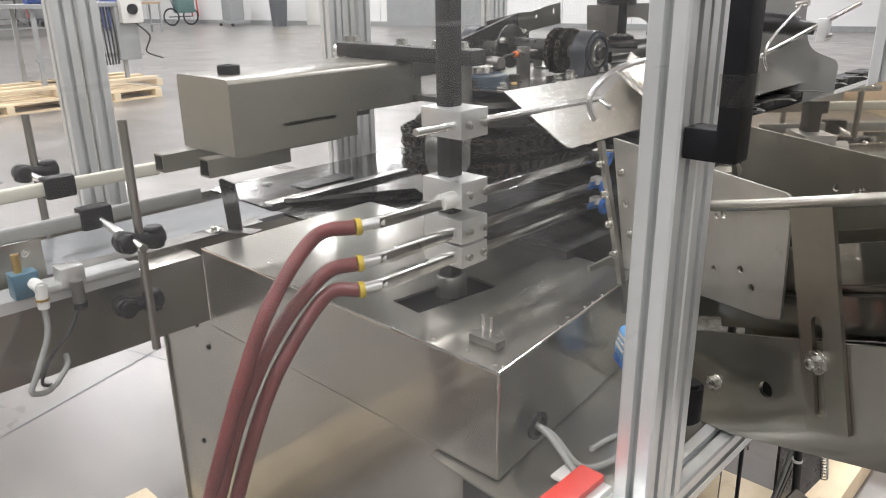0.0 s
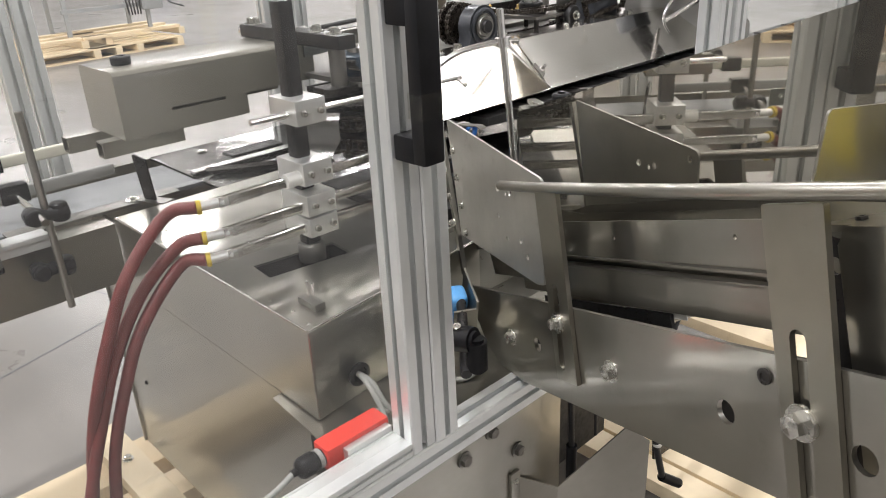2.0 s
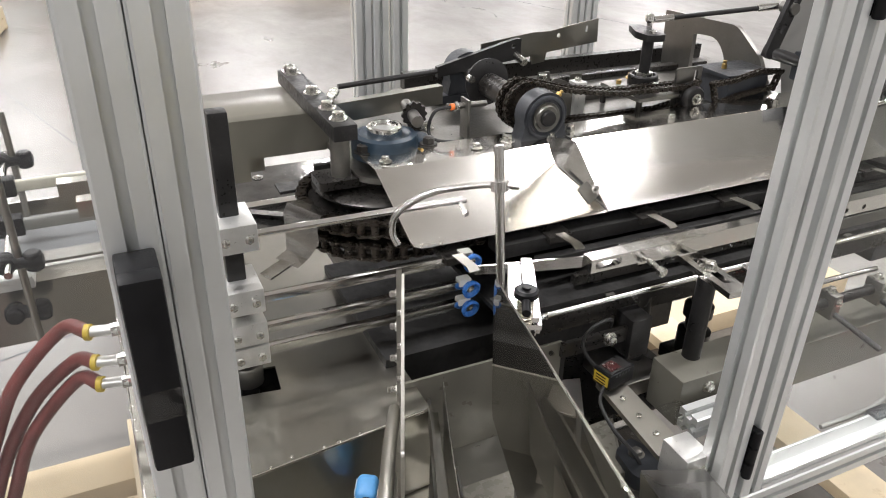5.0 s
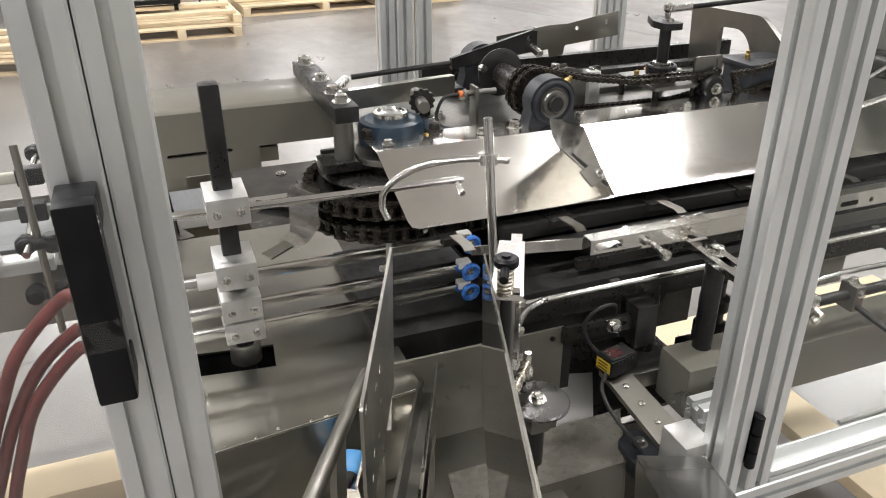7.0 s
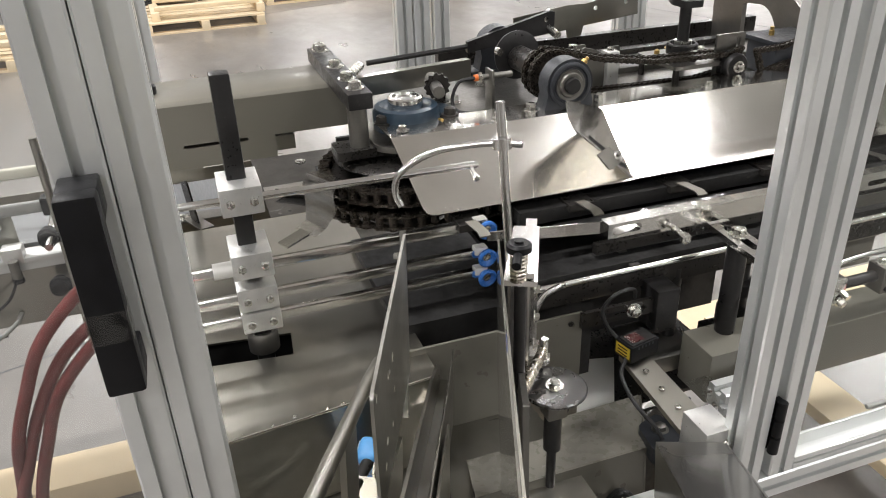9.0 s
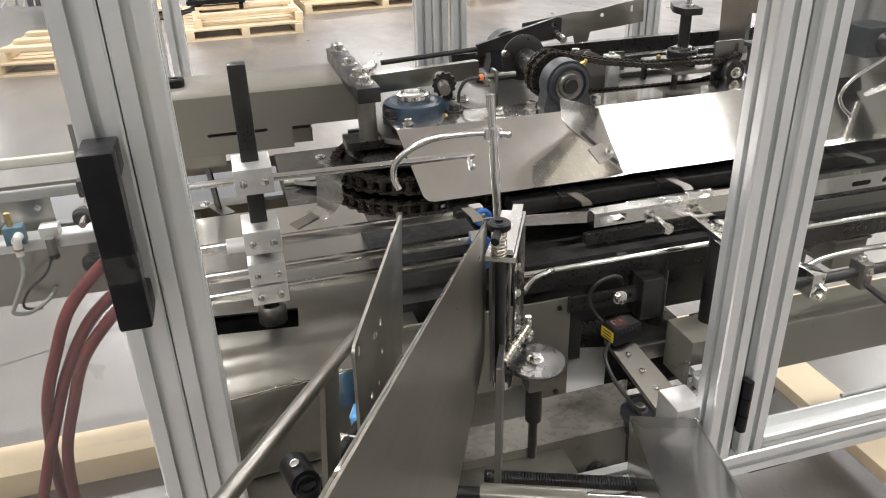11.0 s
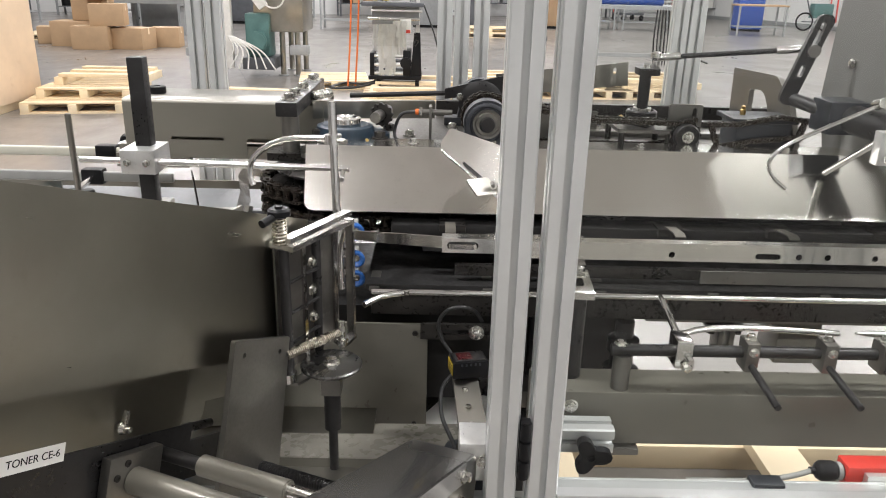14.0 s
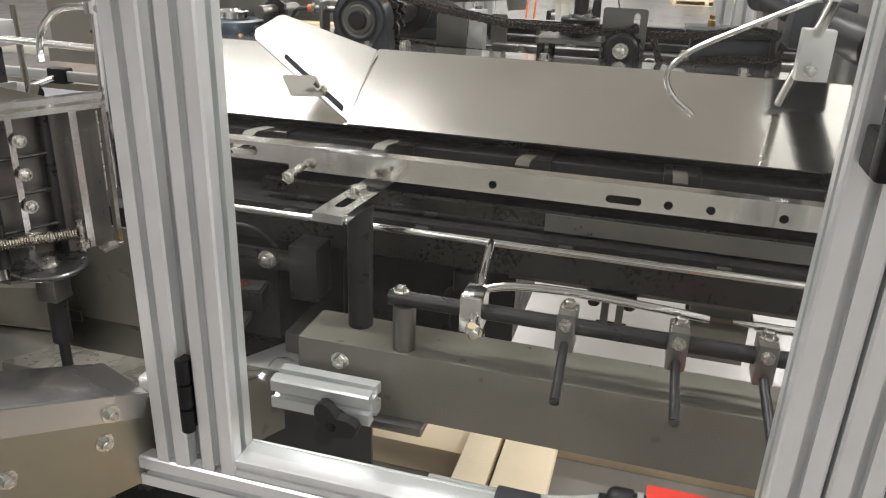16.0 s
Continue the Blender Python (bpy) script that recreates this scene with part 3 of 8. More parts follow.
def guard_door(y0, y1, grip_y, label, glass):
    """A clear door in profiles, from y0 to y1, above the bottom rail."""
    door = thing("guard_door", (GX, (y0 + y1) / 2, 0.944), label, "guard door", "guard doors")
    for y in (y0 + 0.0225, y1 - 0.0225):
        part("stile", upright(y, z0=0.944), ALU, door)
    rail = part("lower_rail", box(GX - 0.018, GX + 0.018, y0 + 0.0455, y1 - 0.0455, 0.944, 0.9655, 0.001), ALU, door)
    for z in (0.944, 0.9575):
        part("rail_edge", box(GX + 0.0182, GX + 0.0225, y0 + 0.0455, y1 - 0.0455, z, z + 0.0085, 0.001), ALU, rail)
        part("rail_edge", box(GX - 0.0225, GX - 0.0182, y0 + 0.0455, y1 - 0.0455, z, z + 0.0085, 0.001), ALU, rail)
    pane = part("pane", box(GX - 0.002, GX + 0.002, y0 + 0.038, y1 - 0.038, 0.9657, TOP), glass, door, "clear plastic panel with light scuffs", smooth=0)
    pane.visible_shadow = False
    if grip_y is not None:
        handle(door, grip_y, 1.385, 1.574)
    return door


guard_door(-0.67, 0.7245, 0.7015, "closed scuffed clear guard door with a black handle", WORN_PANE)
guard_door(1.5245, 2.174, 2.1515, "closed clear guard door beside the outfeed shield", PANE)
for y, z in ((1.5165, 1.045), (1.5165, 1.75)):
    hinge = thing("hinge", (-0.32, y, z - 0.05), "black door hinge between two profiles", "hinge", "door hinges")
    for k in range(3):
        part("knuckle", rod((-0.3165, y, z - 0.047 + 0.032 * k), (-0.3165, y, z - 0.0165 + 0.032 * k), 0.0078, 18, None, 0.0012), PLASTIC, hinge)
    part("leaf", box(-0.332, -0.3245, y - 0.0072, y + 0.0072, z - 0.045, z + 0.045, 0.001), PLASTIC, hinge)

# rear guard
RX = -1.76
rear = thing("guard_frame", (RX, 1.4, 0.905), "grooved aluminium guard frame behind the machine", "guard frame")
part("bottom_rail", slotted(0.045, 0.045, (RX, -0.75, 0.9275), (RX, 3.1, 0.9275), (1, 0, 0)), ALU, rear)
for y in (0.656, 0.713, 1.401, 1.452, 1.511, 2.105, 2.155):
    part("post", upright(y, RX), ALU, rear)

# ---- the machine's hood and cabinet ----
cab = thing("machine_cabinet", (-1.0, 1.0, 0.25), "brushed steel machine cabinet with an overlapping hood", "machine cabinet")
HX0, HX1, HY0, HY1, HZ = -1.262, -0.526, 0.657, 1.088, 1.078
# hood: front, side, and a top with the slot for the arm
part("hood_front", slab(rounded([(HX0, HY0, 0.916), (HX1, HY0, 0.916), (HX1, HY0, HZ - 0.004), (HX0, HY0, HZ - 0.004)], 0), 0.004, way=(0, 1, 0)), STEEL, cab)
part("hood_side", slab([(HX1 - 0.0, HY0, 0.916), (HX1 - 0.05, HY1, 0.916), (HX1 - 0.05, HY1, HZ - 0.004), (HX1, HY0, HZ - 0.004)], 0.004, way=(-1, 0, 0)), STEEL_Y, cab)
part("hood_top", ring_plate([(HX0, HY0), (HX1 - 0.004, HY0), (HX1 - 0.001, HY0 + 0.004), (HX1 - 0.05, HY1), (HX0, HY1)], [[(-0.802, 0.728), (-0.737, 0.722), (-0.716, 0.884), (-0.781, 0.890)]], 0.004, pose(0, 0, HZ - 0.004)), STEEL, cab)
part("hood_seam", tube([(HX0, HY0 + 0.001, HZ - 0.001), (HX1 - 0.003, HY0 + 0.001, HZ - 0.001)], 0.0022, 8), SHINE, cab)
part("hood_seam", tube([(HX1 - 0.002, HY0 + 0.002, HZ - 0.001), (HX1 - 0.051, HY1, HZ - 0.001)], 0.0022, 8), SHINE, cab)
part("hood_seam", tube([(HX1 - 0.001, HY0 + 0.001, 0.918), (HX1 - 0.001, HY0 + 0.001, HZ - 0.002)], 0.0025, 8), STEEL, cab)
# The well's walls carry the shade below the slot in their near-black colour.
part("well", join(box(-0.84, -0.68, 0.70, 0.92, 0.94, 0.945), box(-0.845, -0.84, 0.70, 0.92, 0.94, 1.073), box(-0.68, -0.675, 0.70, 0.92, 0.94, 1.073), box(-0.84, -0.68, 0.92, 0.925, 0.94, 1.073), box(-0.84, -0.68, 0.695, 0.70, 0.94, 1.073)), SHADE_BLACK, cab, smooth=0)
part("hood_lip", join(tube([(HX0, HY0 + 0.002, 0.916), (HX1 - 0.002, HY0 + 0.002, 0.916)], 0.0028, 8), tube([(HX1 - 0.002, HY0 + 0.002, 0.916), (HX1 - 0.052, HY1, 0.916)], 0.0028, 8)), STEEL, cab)
for x, y in ((-0.545, 0.672), (-0.60, 0.68), (-0.66, 0.674), (-1.10, 0.70), (-0.56, 0.86)):
    part("weld_spot", turned([(0.0035, 0), (0.0025, 0.0012), (0, 0.0016)], (x, y, HZ), (x, y, 3), 10), SHINE, cab)
wr = random.Random(3)
for k in range(26):
    f = wr.random()
    if wr.random() < 0.55:
        p = (HX0 + (HX1 - HX0) * (0.15 + 0.85 * f), HY0 + wr.uniform(0.0, 0.006), HZ)
    else:
        p = (HX1 - 0.003 - 0.048 * f - wr.uniform(0, 0.006), HY0 + (HY1 - HY0) * f, HZ)
    r = wr.uniform(0.0012, 0.0030)
    part("weld_bead", turned([(r, 0), (r * 0.7, r * 0.4), (0, r * 0.55)], p, (p[0], p[1], 3), 8), SHINE, cab)
# lower cabinet under the hood
part("skirt", box(-1.56, -0.62, HY0 + 0.040, HY0 + 0.046, 0.30, 1.02), STEEL, cab, smooth=0)
part("skirt", box(-1.56, -1.554, HY0 + 0.034, 1.3, 0.30, 1.0), STEEL_Y, cab, smooth=0)
part("skirt", slab([(-0.62, HY0 + 0.034, 0.30), (-0.62, 1.10, 0.30), (-0.62, 1.10, 0.93), (-0.62, HY0 + 0.034, 0.93)], 0.005, way=(-1, 0, 0)), STEEL_Y, cab, smooth=0)
# Near-black plate added to stand for the shade under the chute.
part("shade_blind", box(-0.632, -0.626, 1.105, 1.62, 0.30, 0.835), SHADE_BLACK, cab, smooth=0)
part("ledge", slab([(-0.64, 0.64, 0.912), (-0.36, 0.62, 0.912), (-0.36, 1.28, 0.912), (-0.64, 1.28, 0.912)], 0.004, way=(0, 0, -1)), STEEL_Y, cab, "stained flat steel ledge", smooth=0)
part("apron", box(-0.41, -0.405, 0.45, 1.13, 0.30, 0.905), STEEL_Y, cab, smooth=0)
for y, z in ((0.64, 0.78), (0.86, 0.78), (1.0, 0.72), (0.80, 0.62), (0.93, 0.80)):
    part("bolt", bolt((-0.404, y, z), (1, 0, 0), 0.011, 0.009), GREY_STEEL, cab)
for x, z in ((-1.40, 0.86), (-1.36, 0.82), (-1.44, 0.55)):
    part("screw", cap_screw((x, HY0 + 0.040, z), (0, -1, 0), 0.006, 0.004), DARK_STEEL, cab)
part("grommet", turned([(0.021, 0), (0.021, 0.004), (0.014, 0.006), (0.013, 0.0)], (-0.5255, 0.742, 0.962), (-0.4, 0.742, 0.962)), PLASTIC, cab)
clip = thing("sensor_bracket", (-0.60, 0.715, HZ), "small steel bracket with two upright pins on the hood", "bracket")
part("foot", box(-0.618, -0.568, 0.702, 0.722, HZ, HZ + 0.012, 0.0015), GREY_STEEL, clip)
for x in (-0.600, -0.586):
    part("pin", rod((x, 0.712, HZ + 0.012), (x, 0.712, HZ + 0.042), 0.0028, 10), CHROME, clip)

# cables out of the hood's side
wire = thing("cable_bundle", (-0.48, 0.73, 0.92), "grey cables tied together leaving the hood", "cable")
part("cable", tube([(-0.53, 0.742, 0.963), (-0.50, 0.74, 0.955), (-0.45, 0.73, 0.925), (-0.42, 0.70, 0.922), (-0.41, 0.62, 0.925)], 0.005, 10, 6), CABLE, wire)
part("cable", tube([(-0.53, 0.746, 0.958), (-0.50, 0.75, 0.95), (-0.455, 0.75, 0.922), (-0.43, 0.80, 0.921), (-0.44, 0.87, 0.93)], 0.005, 10, 6), CABLE, wire)
part("cable_tie", box(-0.475, -0.455, 0.708, 0.748, 0.917, 0.921), WHITE_PLASTIC, wire)

# ---- the arm with the suction cups ----
arm = thing("pick_arm", (-0.783, 0.844, 1.0), "black square post with aluminium clamp blocks and suction rods", "pick arm")
AX, AY = -0.783, 0.844
part("post", join(box(AX - 0.0145, AX + 0.0145, AY - 0.0145, AY + 0.0145, 1.0, 1.533, 0.004)), BLACKENED, arm)
part("collar", turned([(0.026, 0), (0.026, 0.03), (0.022, 0.036), (0.016, 0.036)], (AX, AY, 1.06), (AX, AY, 2)), GREY_STEEL, arm)
part("base", box(AX - 0.05, AX + 0.05, AY - 0.05, AY + 0.05, 0.945, 1.0), SHADE_BLACK, arm)


def clamp_block(z0, z1, name="clamp_block"):
    b = part(name, box(AX - 0.032, AX + 0.052, AY - 0.03, AY + 0.032, z0, z1, 0.002), ALU_RAW, arm)
    zc = (z0 + z1) / 2
    part("bolt", bolt((AX + 0.052, AY - 0.016, zc), (1, 0, 0), 0.0068, 0.006, False), ZINC, b)
    part("bolt", bolt((AX + 0.052, AY + 0.018, zc), (1, 0, 0), 0.0068, 0.006, False), ZINC, b)
    return b


RODX = -0.748
clamp_block(1.330, 1.374)
part("top_rod", rod((RODX, 0.735, 1.352), (RODX, 1.224, 1.345), 0.0062, 16, None, 0.001), CHROME, arm, "polished rod")
part("rod_screw", join(rod((RODX - 0.002, 1.212, 1.345), (RODX + 0.024, 1.212, 1.333), 0.0042, 12), bolt((RODX + 0.022, 1.212, 1.334), (1, 0, -0.4), 0.006, 0.005, False)), ZINC, arm)
for k, (z0, z1, zc) in enumerate(((1.222, 1.264, 1.236), (1.164, 1.204, 1.182), (1.124, 1.160, 1.142))):
    clamp_block(z0, z1)
    bar = part("suction_rod", box(RODX - 0.0065, RODX + 0.0065, 0.655, 1.222, zc - 0.0078, zc + 0.0078, 0.0008), CHROME, arm, "square polished suction rod")
    part("nozzle", rod((RODX - 0.008, 0.624, zc), (RODX, 0.665, zc), 0.0082, 14), ALU_RAW, bar)
    for y0, y1 in ((0.672, 0.735), (1.10, 1.19)):
        part("tape", box(RODX - 0.0085, RODX + 0.0085, y0, y1, zc - 0.0092, zc + 0.0092, 0.002), TAPE, bar, "clear tape wrapped on the rod")
    part("elbow", box(RODX - 0.009, RODX + 0.009, 1.215, 1.238, zc - 0.002, zc + 0.012, 0.002), WHITE_PLASTIC, bar)
    cup = part("suction_cup", turned([(0.005, 0), (0.006, 0.006), (0.012, 0.010), (0.0165, 0.016), (0.0175, 0.022), (0.014, 0.024), (0.009, 0.021), (0.005, 0.015), (0, 0.015)], (RODX - 0.004, 1.233, zc - 0.004), (RODX + 1, 1.30, zc - 0.12), 24), BLUE, bar, "blue bellows suction cup")
    cw = (Vector((RODX + 1, 1.30, zc - 0.12)) - Vector((RODX - 0.004, 1.233, zc - 0.004))).normalized()
    cp = Vector((RODX - 0.004, 1.233, zc - 0.004))
    part("cup_insert", turned([(0.0075, 0), (0.0075, 0.003), (0.004, 0.0035), (0.0035, 0.001), (0, 0.001)], cp + cw * 0.0155, cp + cw * 2, 16), ZINC, cup)
part("tape_wrap", rod((RODX, 0.785, 1.237), (RODX, 0.815, 1.237), 0.013, 14), WHITE_PLASTIC, arm)

# hoses hang in one loop from the nozzles to the floor beside the cabinet
HANG = ((1.236, ((-0.807, 0.588, 1.218), (-0.812, 0.509, 1.137), (-0.821, 0.461, 1.04), (-0.828, 0.426, 0.952), (-0.846, 0.406, 0.871), (-0.863, 0.391, 0.783), (-0.90, 0.372, 0.60), (-0.93, 0.36, 0.25))),
        (1.182, ((-0.799, 0.596, 1.163), (-0.82, 0.527, 1.094), (-0.835, 0.465, 0.988), (-0.84, 0.419, 0.876), (-0.84, 0.38, 0.774), (-0.842, 0.345, 0.66), (-0.86, 0.325, 0.50), (-0.88, 0.32, 0.25))),
        (1.142, ((-0.796, 0.592, 1.13), (-0.81, 0.512, 1.038), (-0.826, 0.466, 0.931), (-0.835, 0.428, 0.819), (-0.848, 0.411, 0.709), (-0.861, 0.403, 0.601), (-0.874, 0.394, 0.496), (-0.89, 0.385, 0.25))))
for zc, line in HANG:
    hose = thing("vacuum_hose", (RODX - 0.05, 0.35, 0.25), "dark red rubber vacuum hose with a yellow end band", "hose", "vacuum hoses")
    part("hose_body", tube([(RODX - 0.008, 0.626, zc)] + list(line), 0.0108, 14, 7), HOSE, hose)
    part("end_band", rod((RODX - 0.0085, 0.622, zc), (RODX - 0.0055, 0.629, zc), 0.0122, 18), BAND, hose, "yellow band")

# ---- discharge box beside the chain ----
duct = thing("chain_cover", (-1.21, 0.88, 1.27), "rounded grey-olive painted box cover with a slot in its side", "machine cover")
DX0, DX1, DY0, DY1, DZ0, DZ1 = -1.296, -1.124, 0.668, 1.125, 1.272, 1.404
side_line = [(DY0, DZ0), (0.945, DZ0), (0.945, DZ0 + 0.045), (DY1, DZ0 + 0.045), (DY1, DZ1 - 0.008), (DY0, DZ1 - 0.008)]
part("side", ring_plate(side_line, [slot(0.775, 1.315, 0.89, 1.315, 0.0035)], 0.003, sheet((DX1 - 0.003, 0, 0), (0, 1, 0), (0, 0, 1))), GREIGE, duct)
part("side", ring_plate([(DY0, DZ0), (DY1, DZ0), (DY1, DZ1 - 0.008), (DY0, DZ1 - 0.008)], [], 0.003, sheet((DX0, 0, 0), (0, 1, 0), (0, 0, 1))), GREIGE, duct)
part("top", slab([(DX0, DY0, DZ1 - 0.008), (DX0 + 0.003, DY0, DZ1 - 0.003), (DX0 + 0.008, DY0, DZ1), (DX1 - 0.008, DY0, DZ1), (DX1 - 0.003, DY0, DZ1 - 0.003), (DX1, DY0, DZ1 - 0.008)], DY1 - DY0, way=(0, 1, 0)), GREIGE, duct)
part("end", box(DX0 + 0.003, DX1 - 0.003, DY0, DY0 + 0.003, DZ0, DZ1 - 0.008), GREIGE, duct)
part("knob", turned([(0.019, 0), (0.020, 0.004), (0.020, 0.015), (0.017, 0.017), (0.008, 0.017), (0.007, 0.012), (0, 0.012)], (-1.206, 0.722, DZ1), (-1.206, 0.722, 3)), PLASTIC, duct)
# Near-black box that puts shade behind the cover's slot.
part("inside", box(DX0 + 0.006, DX1 - 0.008, DY0 + 0.008, DY1 - 0.005, DZ0 + 0.05, DZ1 - 0.014), SHADE_BLACK, duct)
for k, x in enumerate((-1.265, -1.165)):
    sq = thing("square_tube", (x, 0.9, 1.24), "open square steel tube under the chain cover", "steel tube", "square tubes")
    w = 0.016
    y0 = 0.598 if k == 0 else 0.63
    outer = [(-w, -w), (w, -w), (w, w), (-w, w)]
    inner = [(a * 0.8, b * 0.8) for a, b in outer]
    part("tube_wall", ring_plate(outer, [inner], 0.17 if k else 0.40, sheet((x, y0 + (0.17 if k else 0.40), 1.255), (1, 0, 0), (0, 0, 1))), STEEL_Y, sq)

# ---- bar on pillars over the sprocket ----
bridge = thing("bearing_bridge", (-1.11, 1.08, 1.32), "black steel bar on round pillars with hex bolts", "machine bridge")
part("bar", box(-1.315, -0.925, 1.056, 1.100, 1.405, 1.434, 0.003), BLACKENED, bridge)
for x in (-0.965, -1.275):
    part("pillar", rod((x, 1.078, 1.325), (x, 1.078, 1.405), 0.018, 24), GREY_STEEL, bridge)
for x in (-0.965, -1.03, -1.13, -1.275, -1.295):
    part("bolt", bolt((x, 1.078, 1.434), (0, 0, 1), 0.012, 0.011), ZINC, bridge)
part("foot", slab(rounded([(-1.0, 1.03, 1.312), (-0.935, 1.03, 1.312), (-0.935, 1.12, 1.312), (-1.0, 1.13, 1.312)], 0.01), 0.016, way=(0, 0, 1)), DARK_STEEL, bridge)
part("side_bar", slab([(-1.120, 1.10, 1.368), (-1.170, 1.377, 1.366), (-1.190, 1.374, 1.366), (-1.140, 1.097, 1.368)], 0.040, way=(0, 0, 1)), STEEL_Y, bridge)
part("roller", rod((-1.335, 1.078, 1.415), (-1.316, 1.078, 1.415), 0.017, 22, None, 0.002), CHROME, bridge)
part("cross_pin", rod((-1.105, 1.101, 1.421), (-1.165, 1.135, 1.421), 0.010, 20, None, 0.002), ZINC, bridge)

# flange bearing
flange = thing("flange_bearing", (-1.0, 1.20, 1.333), "dark blue cast flange bearing with a steel ring", "bearing")
part("body", join(turned([(0.064, 0), (0.064, 0.030), (0.060, 0.040), (0.050, 0.043), (0.044, 0.036), (0.036, 0.034)], (-1.02, 1.185, 1.334), (-1.02, 1.185, 3), 40),
                  slab(rounded([(-1.10, 1.15, 1.334), (-1.0, 1.12, 1.334), (-0.955, 1.20, 1.334), (-1.03, 1.285, 1.334), (-1.10, 1.25, 1.334)], 0.02), 0.022, way=(0, 0, 1))), CAST_BLUE, flange)
part("inner_ring", turned([(0.034, 0.012), (0.034, 0.056), (0.031, 0.058), (0.026, 0.058), (0.024, 0.053), (0, 0.053)], (-1.02, 1.185, 1.334), (-1.02, 1.185, 3), 36), CHROME, flange)
for p in ((-0.985, 1.262), (-1.075, 1.275), (-0.99, 1.13)):
    part("bolt", bolt((p[0], p[1], 1.355), (0, 0, 1), 0.012, 0.012), DARK_STEEL, flange)
part("grease_nipple", turned([(0.004, 0), (0.004, 0.006), (0.0028, 0.009), (0.0032, 0.012), (0, 0.013)], (-0.97, 1.235, 1.352), (-0.9, 1.25, 1.37), 12), BRASS, flange)

# top plate of the drive
deck = thing("drive_deck", (-1.15, 1.7, 1.32), "dark oiled steel deck under the drive parts", "machine deck")
part("plate", slab(rounded([(-0.93, 1.10, 1.322), (-0.90, 1.14, 1.322), (-0.90, 2.32, 1.322), (-1.42, 2.32, 1.322), (-1.42, 1.36, 1.322), (-1.2, 1.10, 1.322)], 0.02), 0.011, way=(0, 0, 1)), GREY_STEEL, deck)
part("edge", box(-1.42, -1.395, 1.38, 2.30, 1.333, 1.372), DARK_STEEL, deck)
part("strip", box(-1.34, -1.31, 1.62, 2.25, 1.334, 1.348, 0.002), DARK_STEEL, deck)
part("strip", box(-1.19, -1.165, 1.66, 2.25, 1.334, 1.346, 0.002), GREY_STEEL, deck)
for x, y in ((-1.22, 1.42), (-1.3, 1.55), (-1.12, 1.32), (-1.16, 1.72), (-1.27, 1.80), (-1.0, 1.71), (-1.1, 1.96), (-1.25, 2.02)):
    part("bolt", bolt((x, y, 1.334), (0, 0, 1), 0.010, 0.011), ZINC, deck)

# ---- shield over the lug chain ----
SY0, SYM, SY1 = 1.120, 1.531, 2.36
shield = thing("slanted_shield", (-0.83, 1.7, 1.26), "bright brushed stainless shield sloping down over the chain", "machine shield")
A0, A1 = (-0.985, 1.354), (-0.898, 1.356)
B1 = (-0.757, 1.262)


def sloped(y0, y1, lift, cut):
    """A bent sheet: a level strip with the slope below it, from y0 to y1; the slope's lower corner at y0 is rounded."""
    nrm = Vector((A1[1] - B1[1], 0, B1[0] - A1[0])).normalized()
    off = Vector((0.55, 0, 0.83)) * lift
    level_bm = slab([(A0[0], y0, A0[1] + lift), (A1[0], y0, A1[1] + lift), (A1[0], y1, A1[1] + lift), (A0[0], y1, A0[1] + lift)], 0.0025, way=(0, 0, -1))
    line = rounded([(A1[0], y0 + (0.0 if cut else 0), A1[1]), (B1[0], y0 + cut, B1[1]), (B1[0], y1, B1[1]), (A1[0], y1, A1[1])], [0, 0.022 if cut else 0, 0, 0])
    slope_bm = slab([p + off for p in line], 0.0025, way=(-0.55, 0, -0.83))
    return level_bm, slope_bm


for y0, y1, lift, cut, nm in ((SY0, SYM + 0.03, 0.0, 0.016, "first_sheet"), (SYM, SY1, 0.003, 0.0, "second_sheet")):
    lv, sl = sloped(y0, y1, lift, cut)
    part(nm, join(lv, sl), SHINE, shield, smooth=25)
for y in (1.15, 1.335, 1.50, 1.80, 2.1):
    part("bolt", bolt((-0.925, y, 1.3575), (0, 0, 1), 0.008, 0.008), ZINC, shield)
flap = part("flap", slab(rounded([(-0.885, 1.531, 1.357), (-0.763, 1.529, 1.264), (-0.737, 1.392, 1.382), (-0.751, 1.389, 1.394), (-0.800, 1.407, 1.413)], [0, 0, 0.008, 0, 0.008]), 0.0025, way=(0.55, 0, 0.83)), SHINE, shield, "bent-up deflector flap with a slot")
part("flap_edge", tube([(-0.763, 1.529, 1.266), (-0.738, 1.393, 1.384)], 0.002, 8), CHROME, flap)
fp, fq = Vector((-0.752, 1.475, 1.316)), Vector((0.72, -0.25, 0.6)).normalized()
# The slot is not cut: a near-black strip gives its shade.
part("flap_slot", slab(rounded([Vector((-0.757, 1.432, 1.362)), Vector((-0.752, 1.432, 1.355)), Vector((-0.766, 1.520, 1.280)), Vector((-0.771, 1.520, 1.287))], 0.002), 0.0008, way=(0.55, 0, 0.83)), SHADE_BLACK, flap)
part("tab", slab(rounded([(-0.735, 1.436, 1.332), (-0.722, 1.456, 1.305), (-0.752, 1.497, 1.303), (-0.765, 1.477, 1.330)], 0.004), 0.003), STEEL, flap)
part("bolt", bolt((-0.757, 1.491, 1.312), fq, 0.0075, 0.008), ZINC, flap)
part("nut", rod(Vector((-0.757, 1.491, 1.312)) - fq * 0.012, Vector((-0.757, 1.491, 1.312)) + fq * 0.024, 0.004, 10), GREY_STEEL, flap)

# ---- lug chain bed below the shield ----
bed = thing("lug_chain_bed", (-0.8, 1.7, 1.0), "oily chain bed between the shield and the guide rail, its shade coloured black", "conveyor bed")
